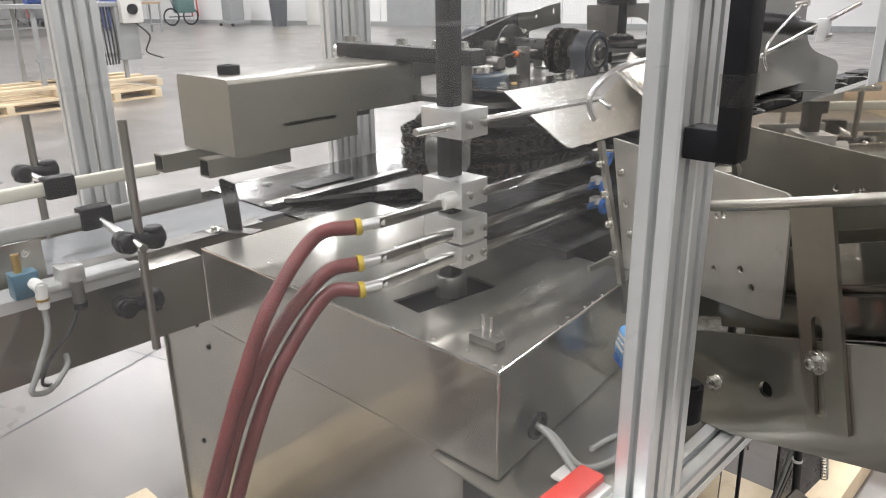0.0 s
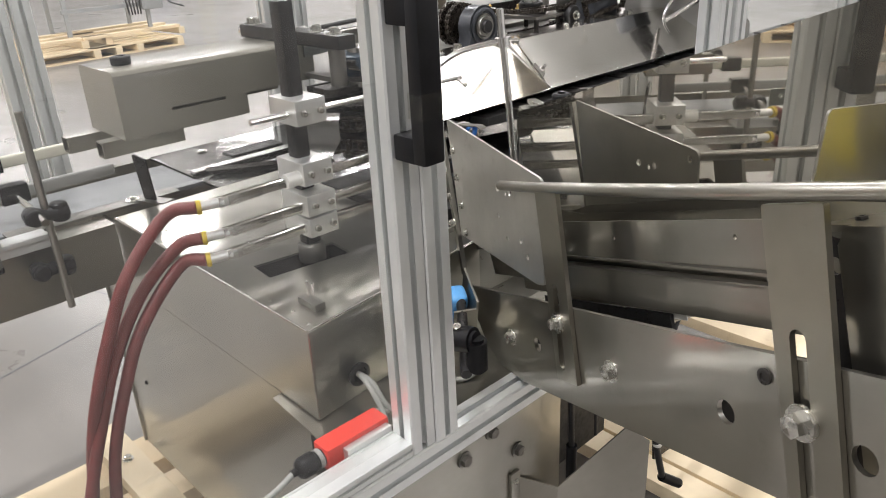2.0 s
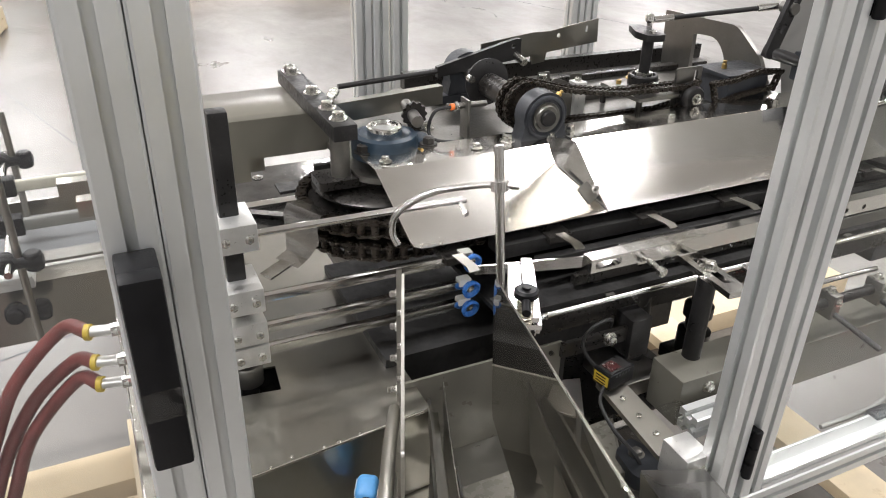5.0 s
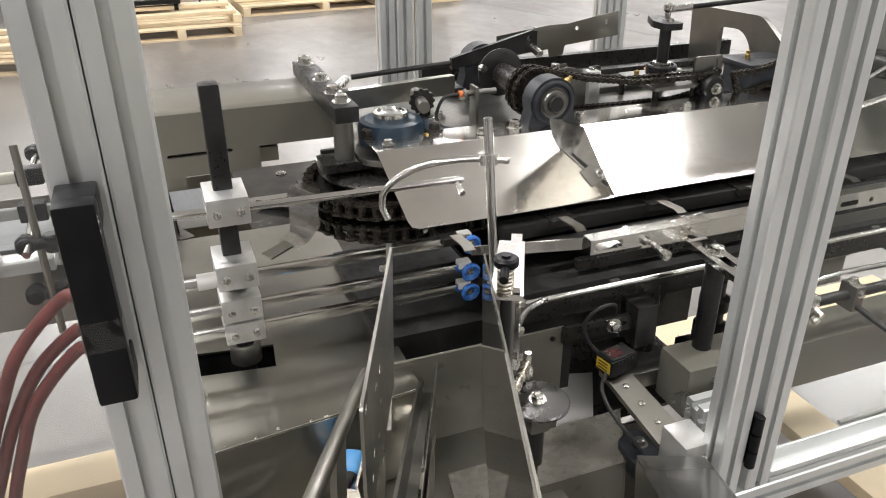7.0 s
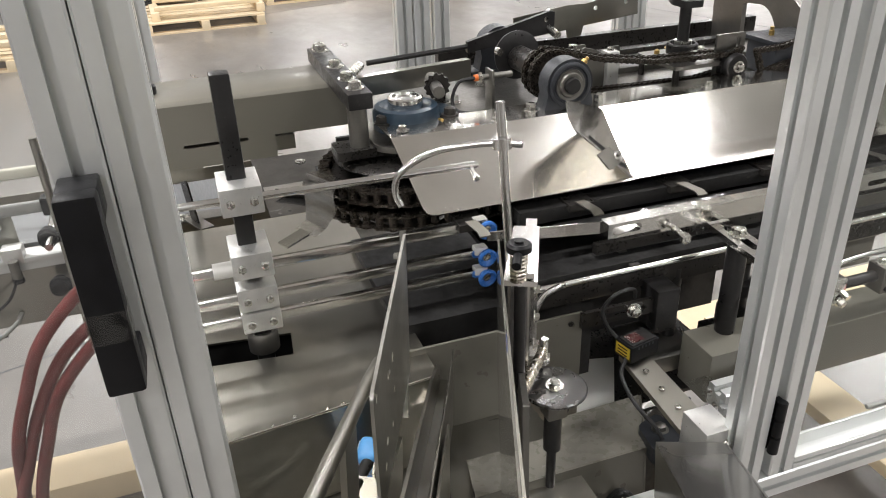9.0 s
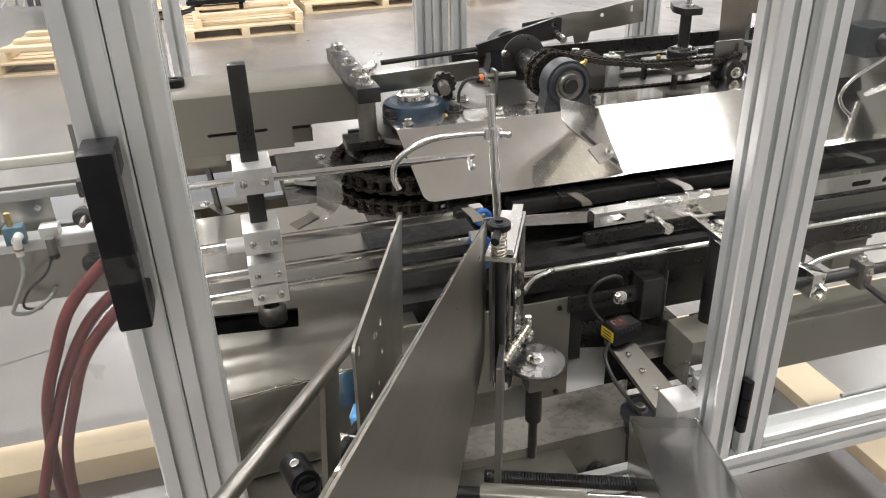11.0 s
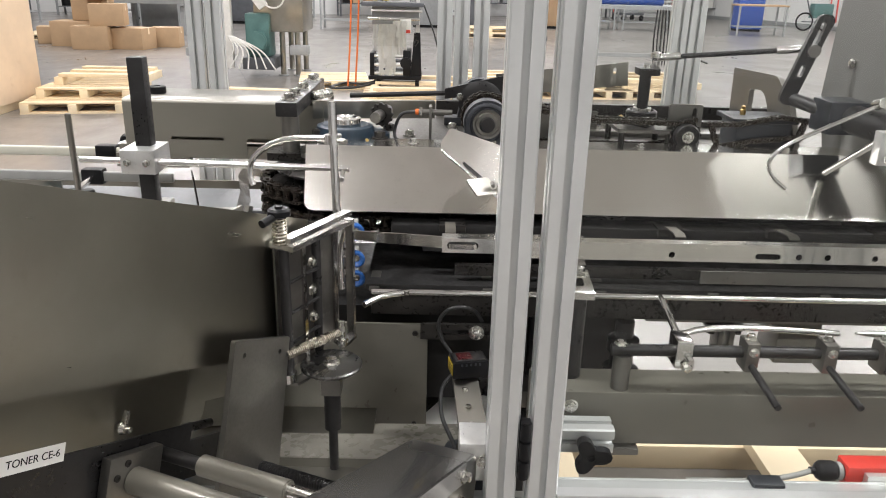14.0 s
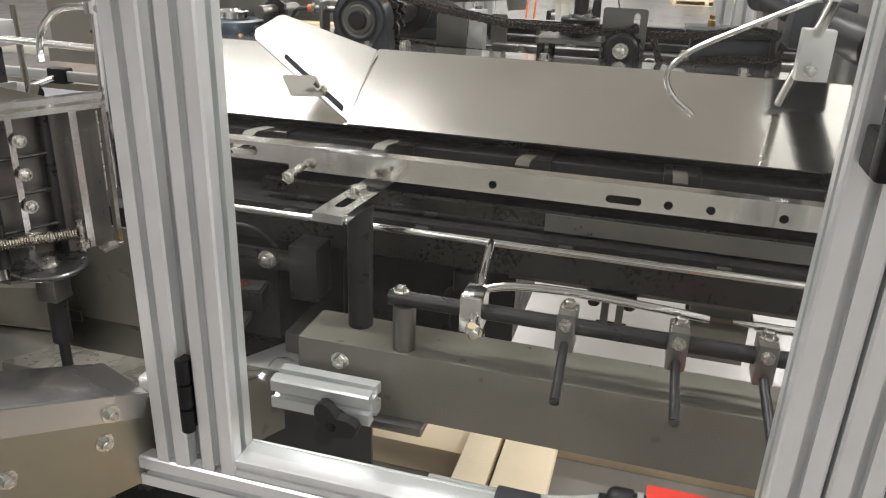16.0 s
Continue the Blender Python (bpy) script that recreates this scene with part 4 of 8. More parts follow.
# Bed plates and tracks are near black to hold the shade under the shield.
part("floor_plate", box(-1.05, -0.66, 1.26, 3.02, 1.145, 1.155), SHADE_BLACK, bed)
part("back", box(-1.05, -1.04, 1.05, 3.02, 1.155, 1.32), SHADE_BLACK, bed)
part("chain_track", box(-0.80, -0.745, 1.30, 3.02, 1.215, 1.242, 0.002), SHADE_BLACK, bed)
part("chain_track", box(-0.735, -0.715, 1.36, 3.02, 1.20, 1.216, 0.002), SHADE_BLACK, bed)
part("inner_rail", box(-0.70, -0.685, 1.42, 3.02, 1.165, 1.185, 0.001), DARK_STEEL, bed)
part("front_lip", box(-0.672, -0.655, 1.27, 3.02, 1.098, 1.142, 0.002), DARK_STEEL, bed)
part("lip_strip", box(-0.655, -0.652, 1.86, 3.02, 1.172, 1.196), GREY_STEEL, bed)
for k in range(9):
    y = 1.205 + 0.205 * k
    lug = thing("chain_lug", (-0.72, y, 1.25), "flat bright steel finger of the lug chain", "chain lug", "chain lugs")
    part("finger", slab([(-0.735, y - 0.0095, 1.250), (-0.680, y - 0.0095, 1.256), (-0.668, y - 0.0095, 1.252), (-0.668, y + 0.0095, 1.252), (-0.680, y + 0.0095, 1.256), (-0.735, y + 0.0095, 1.250)], 0.002), STEEL, lug)
    part("carrier", box(-0.79, -0.733, y - 0.02, y + 0.03, 1.232, 1.246, 0.002), DARK_STEEL, lug)
    y2 = y + 0.07
    low = thing("chain_lug", (-0.68, y2, 1.15), "dull steel finger of the lower lug chain", "chain lug", "lower chain lugs")
    part("finger", slab([(-0.72, y2 - 0.009, 1.155), (-0.648, y2 - 0.009, 1.147), (-0.648, y2 + 0.009, 1.147), (-0.72, y2 + 0.009, 1.155)], 0.003), GREY_STEEL, low)

# Near-black blocks added to fill the shaded space below the bed.
part("rear_shade_block", box(-1.05, -0.82, 1.43, 1.80, 0.90, 1.144), SHADE_BLACK, bed)
part("side_shade_block", box(-1.05, -0.70, 1.06, 1.43, 0.90, 1.095), SHADE_BLACK, bed)
part("under_beam", box(-1.06, -0.99, 1.80, 3.02, 1.06, 1.144), DARK_STEEL, bed)
part("end_wall", box(-1.04, -0.84, 2.50, 3.02, 0.90, 1.143, 0.004), CAST_GREY, bed)
part("cross_shaft", rod((-0.84, 2.66, 1.03), (-0.62, 2.66, 1.03), 0.014, 18), DARK_STEEL, bed)
part("lower_track", box(-0.815, -0.745, 1.80, 3.02, 1.078, 1.092, 0.002), DARK_STEEL, bed)
part("lower_track", box(-0.760, -0.745, 1.80, 3.02, 1.052, 1.0775, 0.001), GREY_STEEL, bed)
# Near-black sheet that stands for the shade behind the lower tracks.
part("track_shade", box(-0.83, -0.82, 1.80, 3.02, 1.03, 1.144), SHADE_BLACK, bed)
for y in (1.88, 2.12, 2.30):
    part("track_hanger", box(-0.744, -0.736, y - 0.016, y + 0.016, 1.06, 1.144, 0.001), GREY_STEEL, bed)
clevis = thing("hanging_clevis", (-0.75, 1.958, 1.052), "dark two-legged clevis bracket under the chain track", "bracket")
part("top_plate", box(-0.785, -0.73, 1.920, 1.994, 1.042, 1.0515, 0.002), BLACKENED, clevis)
for y in (1.944, 1.966):
    part("leg", box(-0.775, -0.735, y, y + 0.011, 0.985, 1.0418, 0.001), GREY_STEEL, clevis)
for y in (1.932, 1.984):
    part("bolt", bolt((-0.745, y, 1.042), (0, 0, -1), 0.009, 0.010), BLACKENED, clevis)
part("pin", rod((-0.755, 1.938, 0.993), (-0.755, 1.983, 0.993), 0.007, 14), ZINC, clevis)
hung = thing("hung_box", (-0.79, 2.112, 1.052), "grey steel box hung under the chain track", "box")
part("body", box(-0.84, -0.752, 2.07, 2.155, 0.962, 1.0515, 0.003), OLIVE, hung)
part("lid", box(-0.845, -0.7475, 2.065, 2.160, 1.030, 1.036), DULL, hung)

# guide rail with its clamp
rail = thing("guide_rail", (-0.632, 1.8, 1.225), "machined bar guide rail with round holes", "guide rail")
RZ0, RZ1 = 1.226, 1.258
holes = [circle(1.792, 1.238, 0.0055), slot(1.942, 1.238, 1.976, 1.238, 0.005)] + [circle(y, 1.238, 0.0055) for y in (2.013, 2.063, 2.146, 2.272)]
part("bar", ring_plate([(1.50, RZ0), (3.02, RZ0), (3.02, RZ1), (1.50, RZ1)], holes, 0.022, sheet((-0.642, 0, 0), (0, 1, 0), (0, 0, 1))), SHINE, rail)
# Near-black sheet behind the rail's holes stands for the shade in them.
part("hole_shade", box(-0.644, -0.6425, 1.505, 2.355, RZ0 + 0.001, RZ1 - 0.001), SHADE_BLACK, rail, smooth=0)
part("end_block", ring_plate([(1.395, 1.236), (1.56, 1.236), (1.56, 1.262), (1.395, 1.262)], [slot(1.41, 1.249, 1.45, 1.249, 0.007)], 0.026, sheet((-0.638, 0, 0), (0, 1, 0), (0, 0, 1))), CHROME, rail, "bright taped end block")
part("strip", slab([(-0.640, 1.40, 1.235), (-0.640, 1.40, 1.256), (-0.672, 1.30, 1.250), (-0.700, 1.22, 1.244), (-0.700, 1.22, 1.228), (-0.672, 1.30, 1.230)], 0.003, way=(1, 0, 0)), CHROME, rail)
part("tape", box(-0.645, -0.609, 1.47, 1.64, RZ1 + 0.002, RZ1 + 0.004), TAPE, rail, "clear tape wrapped on the rail")
part("screw", join(rod((-0.615, 1.521, 1.232), (-0.575, 1.521, 1.228), 0.0055, 12), bolt((-0.588, 1.521, 1.229), (1, 0, -0.1), 0.010, 0.010, False)), ZINC, rail)

stand = thing("rail_stand", (-0.57, 1.625, 1.02), "black round post with a slotted steel plate on top", "stand")
part("post", rod((-0.575, 1.625, 1.026), (-0.575, 1.625, 1.205), 0.0175, 28, None, 0.001), BLACKENED, stand)
part("plate", ring_plate([(-0.082, -0.021), (0.082, -0.021), (0.082, 0.021), (-0.082, 0.021)], [slot(-0.03, 0, 0.045, 0, 0.0075)], 0.011, pose(-0.574, 1.621, 1.2055, 0, 0, -4)), CHROME, stand)
part("bolt", bolt((-0.575, 1.623, 1.2165), (0, 0, 1), 0.012, 0.011), ZINC, stand)

# lower guide rod, bent out at its near end
low_rod = thing("guide_rod", (-0.66, 1.8, 1.14), "long polished guide rod with a bent end", "guide rod")
part("bar", tube([(-0.598, 1.262, 1.142), (-0.612, 1.275, 1.144), (-0.632, 1.30, 1.146), (-0.645, 1.34, 1.146), (-0.648, 1.40, 1.146), (-0.648, 3.02, 1.146)], 0.0058, 14, 4), CHROME, low_rod)

# ---- beam and cross shaft with pin clamps ----
beam = thing("frame_beam", (-0.56, 2.0, 0.925), "long grey steel box beam of the machine frame", "beam")
part("beam_body", box(-0.60, -0.515, 1.556, 3.0, 0.925, 1.026, 0.004), OLIVE, beam)
part("bolt", bolt((-0.515, 1.619, 1.0), (1, 0, 0), 0.009, 0.008), ZINC, beam)
part("lower_plate", box(-0.62, -0.50, 1.64, 1.74, 0.912, 0.925, 0.002), GREY_STEEL, beam)
shaft = thing("cross_shaft", (-0.534, 2.0, 1.03), "black round shaft carried on a grey stub post", "shaft")
part("shaft_bar", rod((-0.534, 1.682, 1.098), (-0.534, 2.9, 1.098), 0.0105, 20, None, 0.001), BLACKENED, shaft)
part("stub", rod((-0.534, 1.703, 1.026), (-0.534, 1.703, 1.09), 0.0155, 24), GREY_STEEL, shaft)
part("stub", rod((-0.534, 2.70, 1.026), (-0.534, 2.70, 1.09), 0.0155, 24), GREY_STEEL, shaft)
part("bolt", bolt((-0.534, 1.698, 1.108), (0, 0, 1), 0.008, 0.005), ZINC, shaft)
first = thing("rod_clamp", (-0.534, 1.797, 1.08), "bright steel clamp on the shaft gripping a crosswise rod", "clamp")
part("block", box(-0.552, -0.506, 1.783, 1.811, 1.078, 1.128, 0.003), CHROME, first)
part("cross_rod", tube([(-0.648, 1.790, 1.146), (-0.62, 1.792, 1.141), (-0.548, 1.798, 1.116), (-0.492, 1.804, 1.098)], 0.0062, 12, 4), CHROME, first)
part("bolt", bolt((-0.506, 1.803, 1.084), (1, 0, -0.3), 0.008, 0.008), ZINC, first)
for y, tip in ((1.914, (-0.411, 1.919, 1.064)), (2.045, (-0.408, 2.046, 1.068)), (2.142, (-0.424, 2.152, 1.038)), (2.30, (-0.42, 2.305, 1.05))):
    c = thing("pin_clamp", (-0.534, y, 1.07), "grey clamp block on the shaft with a dark pointing pin", "clamp", "pin clamps")
    part("block", box(-0.551, -0.513, y - 0.0115, y + 0.0115, 1.070, 1.122, 0.003), GREY_STEEL, c)
    part("pin", rod((-0.525, y, 1.082), tip, 0.0058, 14, None, 0.0012), BLACKENED, c)
    part("bolt", bolt((-0.534, y, 1.122), (0, 0, 1), 0.0075, 0.008), ZINC, c)
    part("bolt", bolt((-0.513, y, 1.108), (1, 0, 0), 0.006, 0.005), ZINC, c)
over = thing("guide_rod", (-0.55, 1.95, 1.13), "bent polished rod lying over the pin clamps", "guide rod")
part("bar", tube([(-0.545, 1.80, 1.122), (-0.552, 1.84, 1.130), (-0.556, 1.92, 1.132), (-0.560, 2.02, 1.126), (-0.565, 2.078, 1.120)], 0.0055, 12, 4), CHROME, over)
over2 = thing("guide_rod", (-0.55, 2.2, 1.13), "polished rod with a thin tip behind the pin clamps", "guide rod")
part("bar", join(tube([(-0.562, 2.13, 1.122), (-0.562, 2.60, 1.118)], 0.0055, 12), rod((-0.562, 2.13, 1.122), (-0.562, 2.105, 1.123), 0.0045, 12, 0.002)), CHROME, over2)

# short grooved profile with a star knob
stub = thing("profile_stub", (-0.47, 1.61, 0.94), "short grooved aluminium profile bolted below the beam", "profile")
part("profile", slotted(0.045, 0.045, (-0.478, 1.545, 0.968), (-0.478, 1.683, 0.968), (1, 0, 0)), ALU, stub)
knob = thing("star_knob", (-0.448, 1.642, 0.953), "black plastic three-lobed clamping knob", "knob")
lobes = []
for k in range(30):
    a = 2 * math.pi * k / 30
    r = 0.025 + 0.010 * math.cos(3 * a)
    lobes.append((r * math.cos(a), r * math.sin(a)))
part("grip", ring_plate(lobes, [circle(0, 0, 0.007)], 0.016, sheet((-0.445, 1.642, 0.955), (0, 1, 0), (0, 0, 1))), PLASTIC, knob)
part("hub", rod((-0.4548, 1.642, 0.955), (-0.443, 1.642, 0.955), 0.011, 18), PLASTIC, knob)

# cables and a junction box under the bottom rail
box_thing = thing("junction_box", (-0.40, 1.62, 0.80), "small black junction box hung under the rail with cables", "junction box")
part("box_body", box(-0.43, -0.37, 1.60, 1.68, 0.835, 0.8945, 0.004), PLASTIC, box_thing)
for k in range(4):
    part("cable", tube([(-0.38 - 0.012 * k, 1.60, 0.86), (-0.37 - 0.01 * k, 1.54 - 0.01 * k, 0.84), (-0.36, 1.46 - 0.02 * k, 0.76), (-0.37, 1.43 - 0.02 * k, 0.62), (-0.40, 1.40 - 0.02 * k, 0.45)], 0.0045, 8, 5), (BLACK_CABLE, CABLE, BLACK_CABLE, CABLE)[k], box_thing)

# door switches on the bottom rails
for y in (0.63, 2.085):
    sw = thing("door_switch", (-0.385, y, 0.925), "red safety door switch with a steel face plate and cable", "door switch", "door switches")
    part("body", box(-0.414, -0.379, y - 0.055, y + 0.055, 0.9445, 0.981, 0.003), RED, sw)
    part("face_plate", box(-0.3785, -0.366, y - 0.03, y + 0.05, 0.946, 0.974, 0.0015), ALU_RAW, sw)
    part("gland", turned([(0.013, 0), (0.013, 0.012), (0.016, 0.014), (0.016, 0.034), (0.012, 0.04), (0.006, 0.042), (0.006, 0.05)], (-0.396, y - 0.055, 0.963), (-0.396, y - 1, 0.963), 20), PLASTIC, sw)
    part("gland_ring", rod((-0.396, y - 0.0575, 0.963), (-0.396, y - 0.064, 0.963), 0.0145, 20), GREY_PLASTIC, sw)
    part("cable", tube([(-0.396, y - 0.10, 0.963), (-0.39, y - 0.14, 0.955), (-0.385, y - 0.20, 0.95), (-0.39, y - 0.30, 0.945)], 0.0045, 10, 5), CABLE, sw)
    tongue = thing("switch_tongue", (-0.355, y - 0.19, 0.955), "small dark door catch on the rail", "door catch", "door catches")
    part("tongue_body", box(-0.372, -0.345, y - 0.215, y - 0.165, 0.952, 0.972, 0.004), CAST_GREY, tongue)

# ---- drive: bearing blocks, sprockets and chains on the deck ----
def sprocket(r, teeth, thick):
    pts = []
    for k in range(teeth * 4):
        a = 2 * math.pi * k / (teeth * 4)
        pts.append(((r if k % 4 in (0, 1) else r * 0.88) * math.cos(a), (r if k % 4 in (0, 1) else r * 0.88) * math.sin(a)))
    return pts, thick


def link_mesh(pitch, height, width, name):
    """One chain link: two waisted side plates, two rollers and their pin heads; it lies along x, its pins along z."""
    bits = []
    n = 7
    for z in (-width / 2, width / 2 - width * 0.16):
        line = []
        for k in range(n + 1):
            a = -math.pi / 2 + math.pi * k / n
            line.append((pitch / 2 + height / 2 * math.cos(a), height / 2 * math.sin(a)))
        line.append((0, height * 0.36))
        for k in range(n + 1):
            a = math.pi / 2 + math.pi * k / n
            line.append((-pitch / 2 + height / 2 * math.cos(a), height / 2 * math.sin(a)))
        line.append((0, -height * 0.36))
        bits.append(ring_plate(line, [], width * 0.16, Matrix.Translation((0, 0, z))))
    for x in (-pitch / 2, pitch / 2):
        bits.append(rod((x, 0, -width * 0.36), (x, 0, width * 0.36), height * 0.36, 10))
        bits.append(rod((x, 0, -width * 0.60), (x, 0, width * 0.60), height * 0.17, 8))
    return mesh_of(name, join(*bits), CHAIN, 40)


def chain(name, label, line, pins, pitch, height, width, closed=True):
    """A roller chain laid along a line; pins: the way of its pins."""
    me = link_mesh(pitch, height, width, "link")
    pts = [Vector(p) for p in line] + ([Vector(line[0])] if closed else [])
    owner = thing(name, pts[0], label, "chain")
    run, total = [0.0], 0.0
    for a, b in zip(pts, pts[1:]):
        total += (b - a).length
        run.append(total)
    count = int(total / pitch)
    for k in range(count):
        s = total * (k + 0.5) / count
        i = max(j for j in range(len(run) - 1) if run[j] <= s)
        p = pts[i].lerp(pts[i + 1], (s - run[i]) / (run[i + 1] - run[i]))
        x = (pts[i + 1] - pts[i]).normalized()
        z = Vector(pins)
        z = (z - x * z.dot(x)).normalized()
        m = Matrix.Translation(p) @ Matrix((x, z.cross(x), z)).transposed().to_4x4()
        o = new("link", me)
        o.parent = owner
        o.matrix_basis = WM[owner].inverted() @ m @ Matrix.Diagonal((1, 1, 1 if k % 2 else 0.8, 1))
    return owner


def arc(cx, cy, r, a0, a1, n):
    return [(cx + r * math.cos(radians(a0 + (a1 - a0) * k / n)), cy + r * math.sin(radians(a0 + (a1 - a0) * k / n))) for k in range(n + 1)]


# big horizontal sprocket with two rows of heavy chain, under the deck's near end
hub = thing("drive_sprocket", (-1.0, 1.16, 1.16), "large dark chain wheel with a hub under the deck", "sprocket")
WCX, WCY, WR = -1.0, 1.165, 0.150
part("disc", turned([(0.05, 0), (WR - 0.012, 0), (WR - 0.012, 0.010), (0.05, 0.012)], (WCX, WCY, 1.250), (WCX, WCY, 3), 48), DARK_STEEL, hub)
part("disc", turned([(0.05, 0), (WR - 0.012, 0), (WR - 0.012, 0.010), (0.05, 0.012)], (WCX, WCY, 1.205), (WCX, WCY, 3), 48), DARK_STEEL, hub)
part("hub_core", rod((WCX, WCY, 1.15), (WCX, WCY, 1.32), 0.06, 32), DARK_STEEL, hub)
part("cap", turned([(0.125, 0), (0.13, 0.006), (0.12, 0.014), (0.07, 0.016)], (WCX, WCY, 1.285), (WCX, WCY, 3), 48), DARK_STEEL, hub)
for z, tag in ((1.258, "upper"), (1.212, "lower")):
    path = [(x, y, z) for x, y in arc(WCX, WCY, WR, 180, 360, 26)] + [(WCX + WR, 1.5, z), (WCX + WR, 1.75, z), (WCX + WR - 0.02, 1.76, z), (WCX - WR + 0.02, 1.76, z), (WCX - WR, 1.75, z), (WCX - WR, 1.4, z)]
    chain("conveyor_chain", "heavy oily roller chain round the large wheel", path, (0, 0, 1), 0.0254, 0.022, 0.030)
# bright pushers on the chain wheel
for p, a in (((-0.925, 0.995, 1.250), -62),):
    push = thing("chain_pusher", p, "bent bright steel pusher plate on the chain", "pusher", "chain pushers")
    m = Matrix.Translation(p) @ Matrix.Rotation(radians(a), 4, "Z") @ Matrix.Diagonal((1.0, 1.2, 1.2, 1))
    line = [(-0.03, 0.030), (0.0, 0.034), (0.012, 0.020), (0.010, -0.010), (0.024, -0.034), (0.050, -0.040)]
    bm = bmesh.new()
    rows = [[bm.verts.new((x, s * (0.036 if i < 4 else 0.024), z)) for x, z in [q]][0] for s in (-1, 1) for i, q in enumerate(line)]
    n = len(line)
    for i in range(n - 1):
        bm.faces.new((rows[i], rows[i + 1], rows[n + i + 1], rows[n + i]))
    bmesh.ops.solidify(bm, geom=bm.faces[:], thickness=0.003)
    part("plate", moved(bm, m), CHROME, push)
    part("finger", moved(slab([(0.048, -0.012, -0.040), (0.10, -0.012, -0.046), (0.10, 0.012, -0.046), (0.048, 0.012, -0.040)], 0.003), m), CHROME, push)

# pillow block with twin sprockets on a cross axle
block = thing("pillow_block", (-0.945, 1.485, 1.333), "dark cast pillow block bearing on the deck", "bearing")
PX, PY, PZ = -0.945, 1.484, 1.400
foot = slab(rounded([(-0.968, 1.395, 1.334), (-0.922, 1.395, 1.334), (-0.922, 1.575, 1.334), (-0.968, 1.575, 1.334)], 0.008), 0.020, way=(0, 0, 1))
part("foot", foot, CAST_GREY, block)
hump = [(y, z) for y, z in arc(PY, PZ, 0.048, -20, 200, 20)] + [(PY - 0.052, 1.354), (PY + 0.052, 1.354)]
part("hump", slab([(PX - 0.019, y, z) for y, z in hump], 0.038, way=(1, 0, 0)), CAST_GREY, block)
part("rim", turned([(0.043, 0), (0.043, 0.003), (0.040, 0.005), (0.036, 0.005), (0.034, 0.001), (0.030, 0.001)], (PX + 0.0192, PY, PZ), (0, PY, PZ), 36), CAST_GREY, block)
part("race", turned([(0.0305, 0), (0.0295, 0.004), (0.025, 0.003), (0.0225, 0.008), (0.0165, 0.008), (0.0160, 0.004)], (PX + 0.0195, PY, PZ), (0, PY, PZ), 36), GREY_STEEL, block, "dull steel bearing race")
part("shaft_end", turned([(0.0155, 0), (0.0155, 0.013), (0.0140, 0.0155), (0, 0.0155)], (PX + 0.0195, PY, PZ), (0, PY, PZ), 28), BLACKENED, block)
part("grease_nipple", turned([(0.006, 0), (0.006, 0.006), (0.003, 0.008), (0.004, 0.013), (0, 0.015)], (PX, PY + 0.036, PZ + 0.033), (PX, PY + 0.072, PZ + 0.066), 12), BRASS, block)
for y in (1.412, 1.558):
    part("bolt", bolt((PX, y, 1.354), (0, 0, 1), 0.011, 0.012), ZINC, block)
axle = thing("sprocket_axle", (-1.08, 1.484, 1.40), "cross axle with two chain sprockets and a guard disc", "axle")
part("axle_bar", rod((-1.30, PY, PZ), (-0.93, PY, PZ), 0.014, 20), GREY_STEEL, axle)
for x in (-1.005, -1.035):
    o, t = sprocket(0.047, 15, 0.008)
    part("sprocket", ring_plate(o, [circle(0, 0, 0.014)], t, sheet((x, PY, PZ), (0, 1, 0), (0, 0, 1))), CHAIN, axle)
part("guard_disc", turned([(0.014, 0), (0.051, 0), (0.052, 0.006), (0.042, 0.010), (0.014, 0.012)], (-1.175, PY, PZ + 0.004), (0, PY, PZ + 0.004), 40), BLACKENED, axle)
part("spacer", rod((-1.16, PY, PZ), (-1.05, PY, PZ), 0.026, 28), DARK_STEEL, axle)
part("rear_bearing", join(slab([(-1.30, y, z) for y, z in hump], 0.04, way=(1, 0, 0)), box(-1.305, -1.255, 1.40, 1.57, 1.334, 1.354, 0.003)), CAST_GREY, axle)
part("crank_screw", rod((-1.16, PY - 0.05, PZ + 0.02), (-1.145, PY - 0.05, PZ + 0.02), 0.008, 12), ZINC, axle)
for x in (-1.001, -1.031):
    up = [(x, y, z) for y, z in arc(PY, PZ, 0.046, 70, 290, 18)]
    chain("roller_chain", "oily black roller chain round a sprocket", up + [(x, 1.60, 1.349), (x, 1.70, 1.346), (x, 1.84, 1.344), (x, 1.90, 1.353), (x, 1.93, 1.405), (x, 1.90, 1.397), (x, 1.72, 1.400), (x, 1.60, 1.418)], (1, 0, 0), 0.0127, 0.0115, 0.013)

# small sprocket on its bracket
idler = thing("idler_bracket", (-1.02, 1.91, 1.334), "grey slotted bracket with a small black sprocket", "bracket")
part("plate", ring_plate(rounded([(1.878, 1.334, 0), (1.950, 1.334, 0), (1.950, 1.436, 0), (1.878, 1.436, 0)], 0.006), [slot(1.933, 1.400, 1.933, 1.424, 0.005)], 0.006, sheet((-1.020, 0, 0), (0, 1, 0), (0, 0, 1))), GREY_STEEL, idler)
o, t = sprocket(0.034, 13, 0.010)
part("idler_sprocket", ring_plate(o, [], t, sheet((-1.008, 1.914, 1.372), (0, 1, 0), (0, 0, 1))), BLACKENED, idler)
part("boss", turned([(0.027, 0), (0.027, 0.012), (0.024, 0.016), (0.010, 0.016), (0.010, 0.018), (0, 0.018)], (-0.998, 1.914, 1.372), (0, 1.914, 1.372), 24), BLACKENED, idler)
part("bolt", bolt((-0.980, 1.914, 1.372), (1, 0, 0), 0.009, 0.010), ZINC, idler)
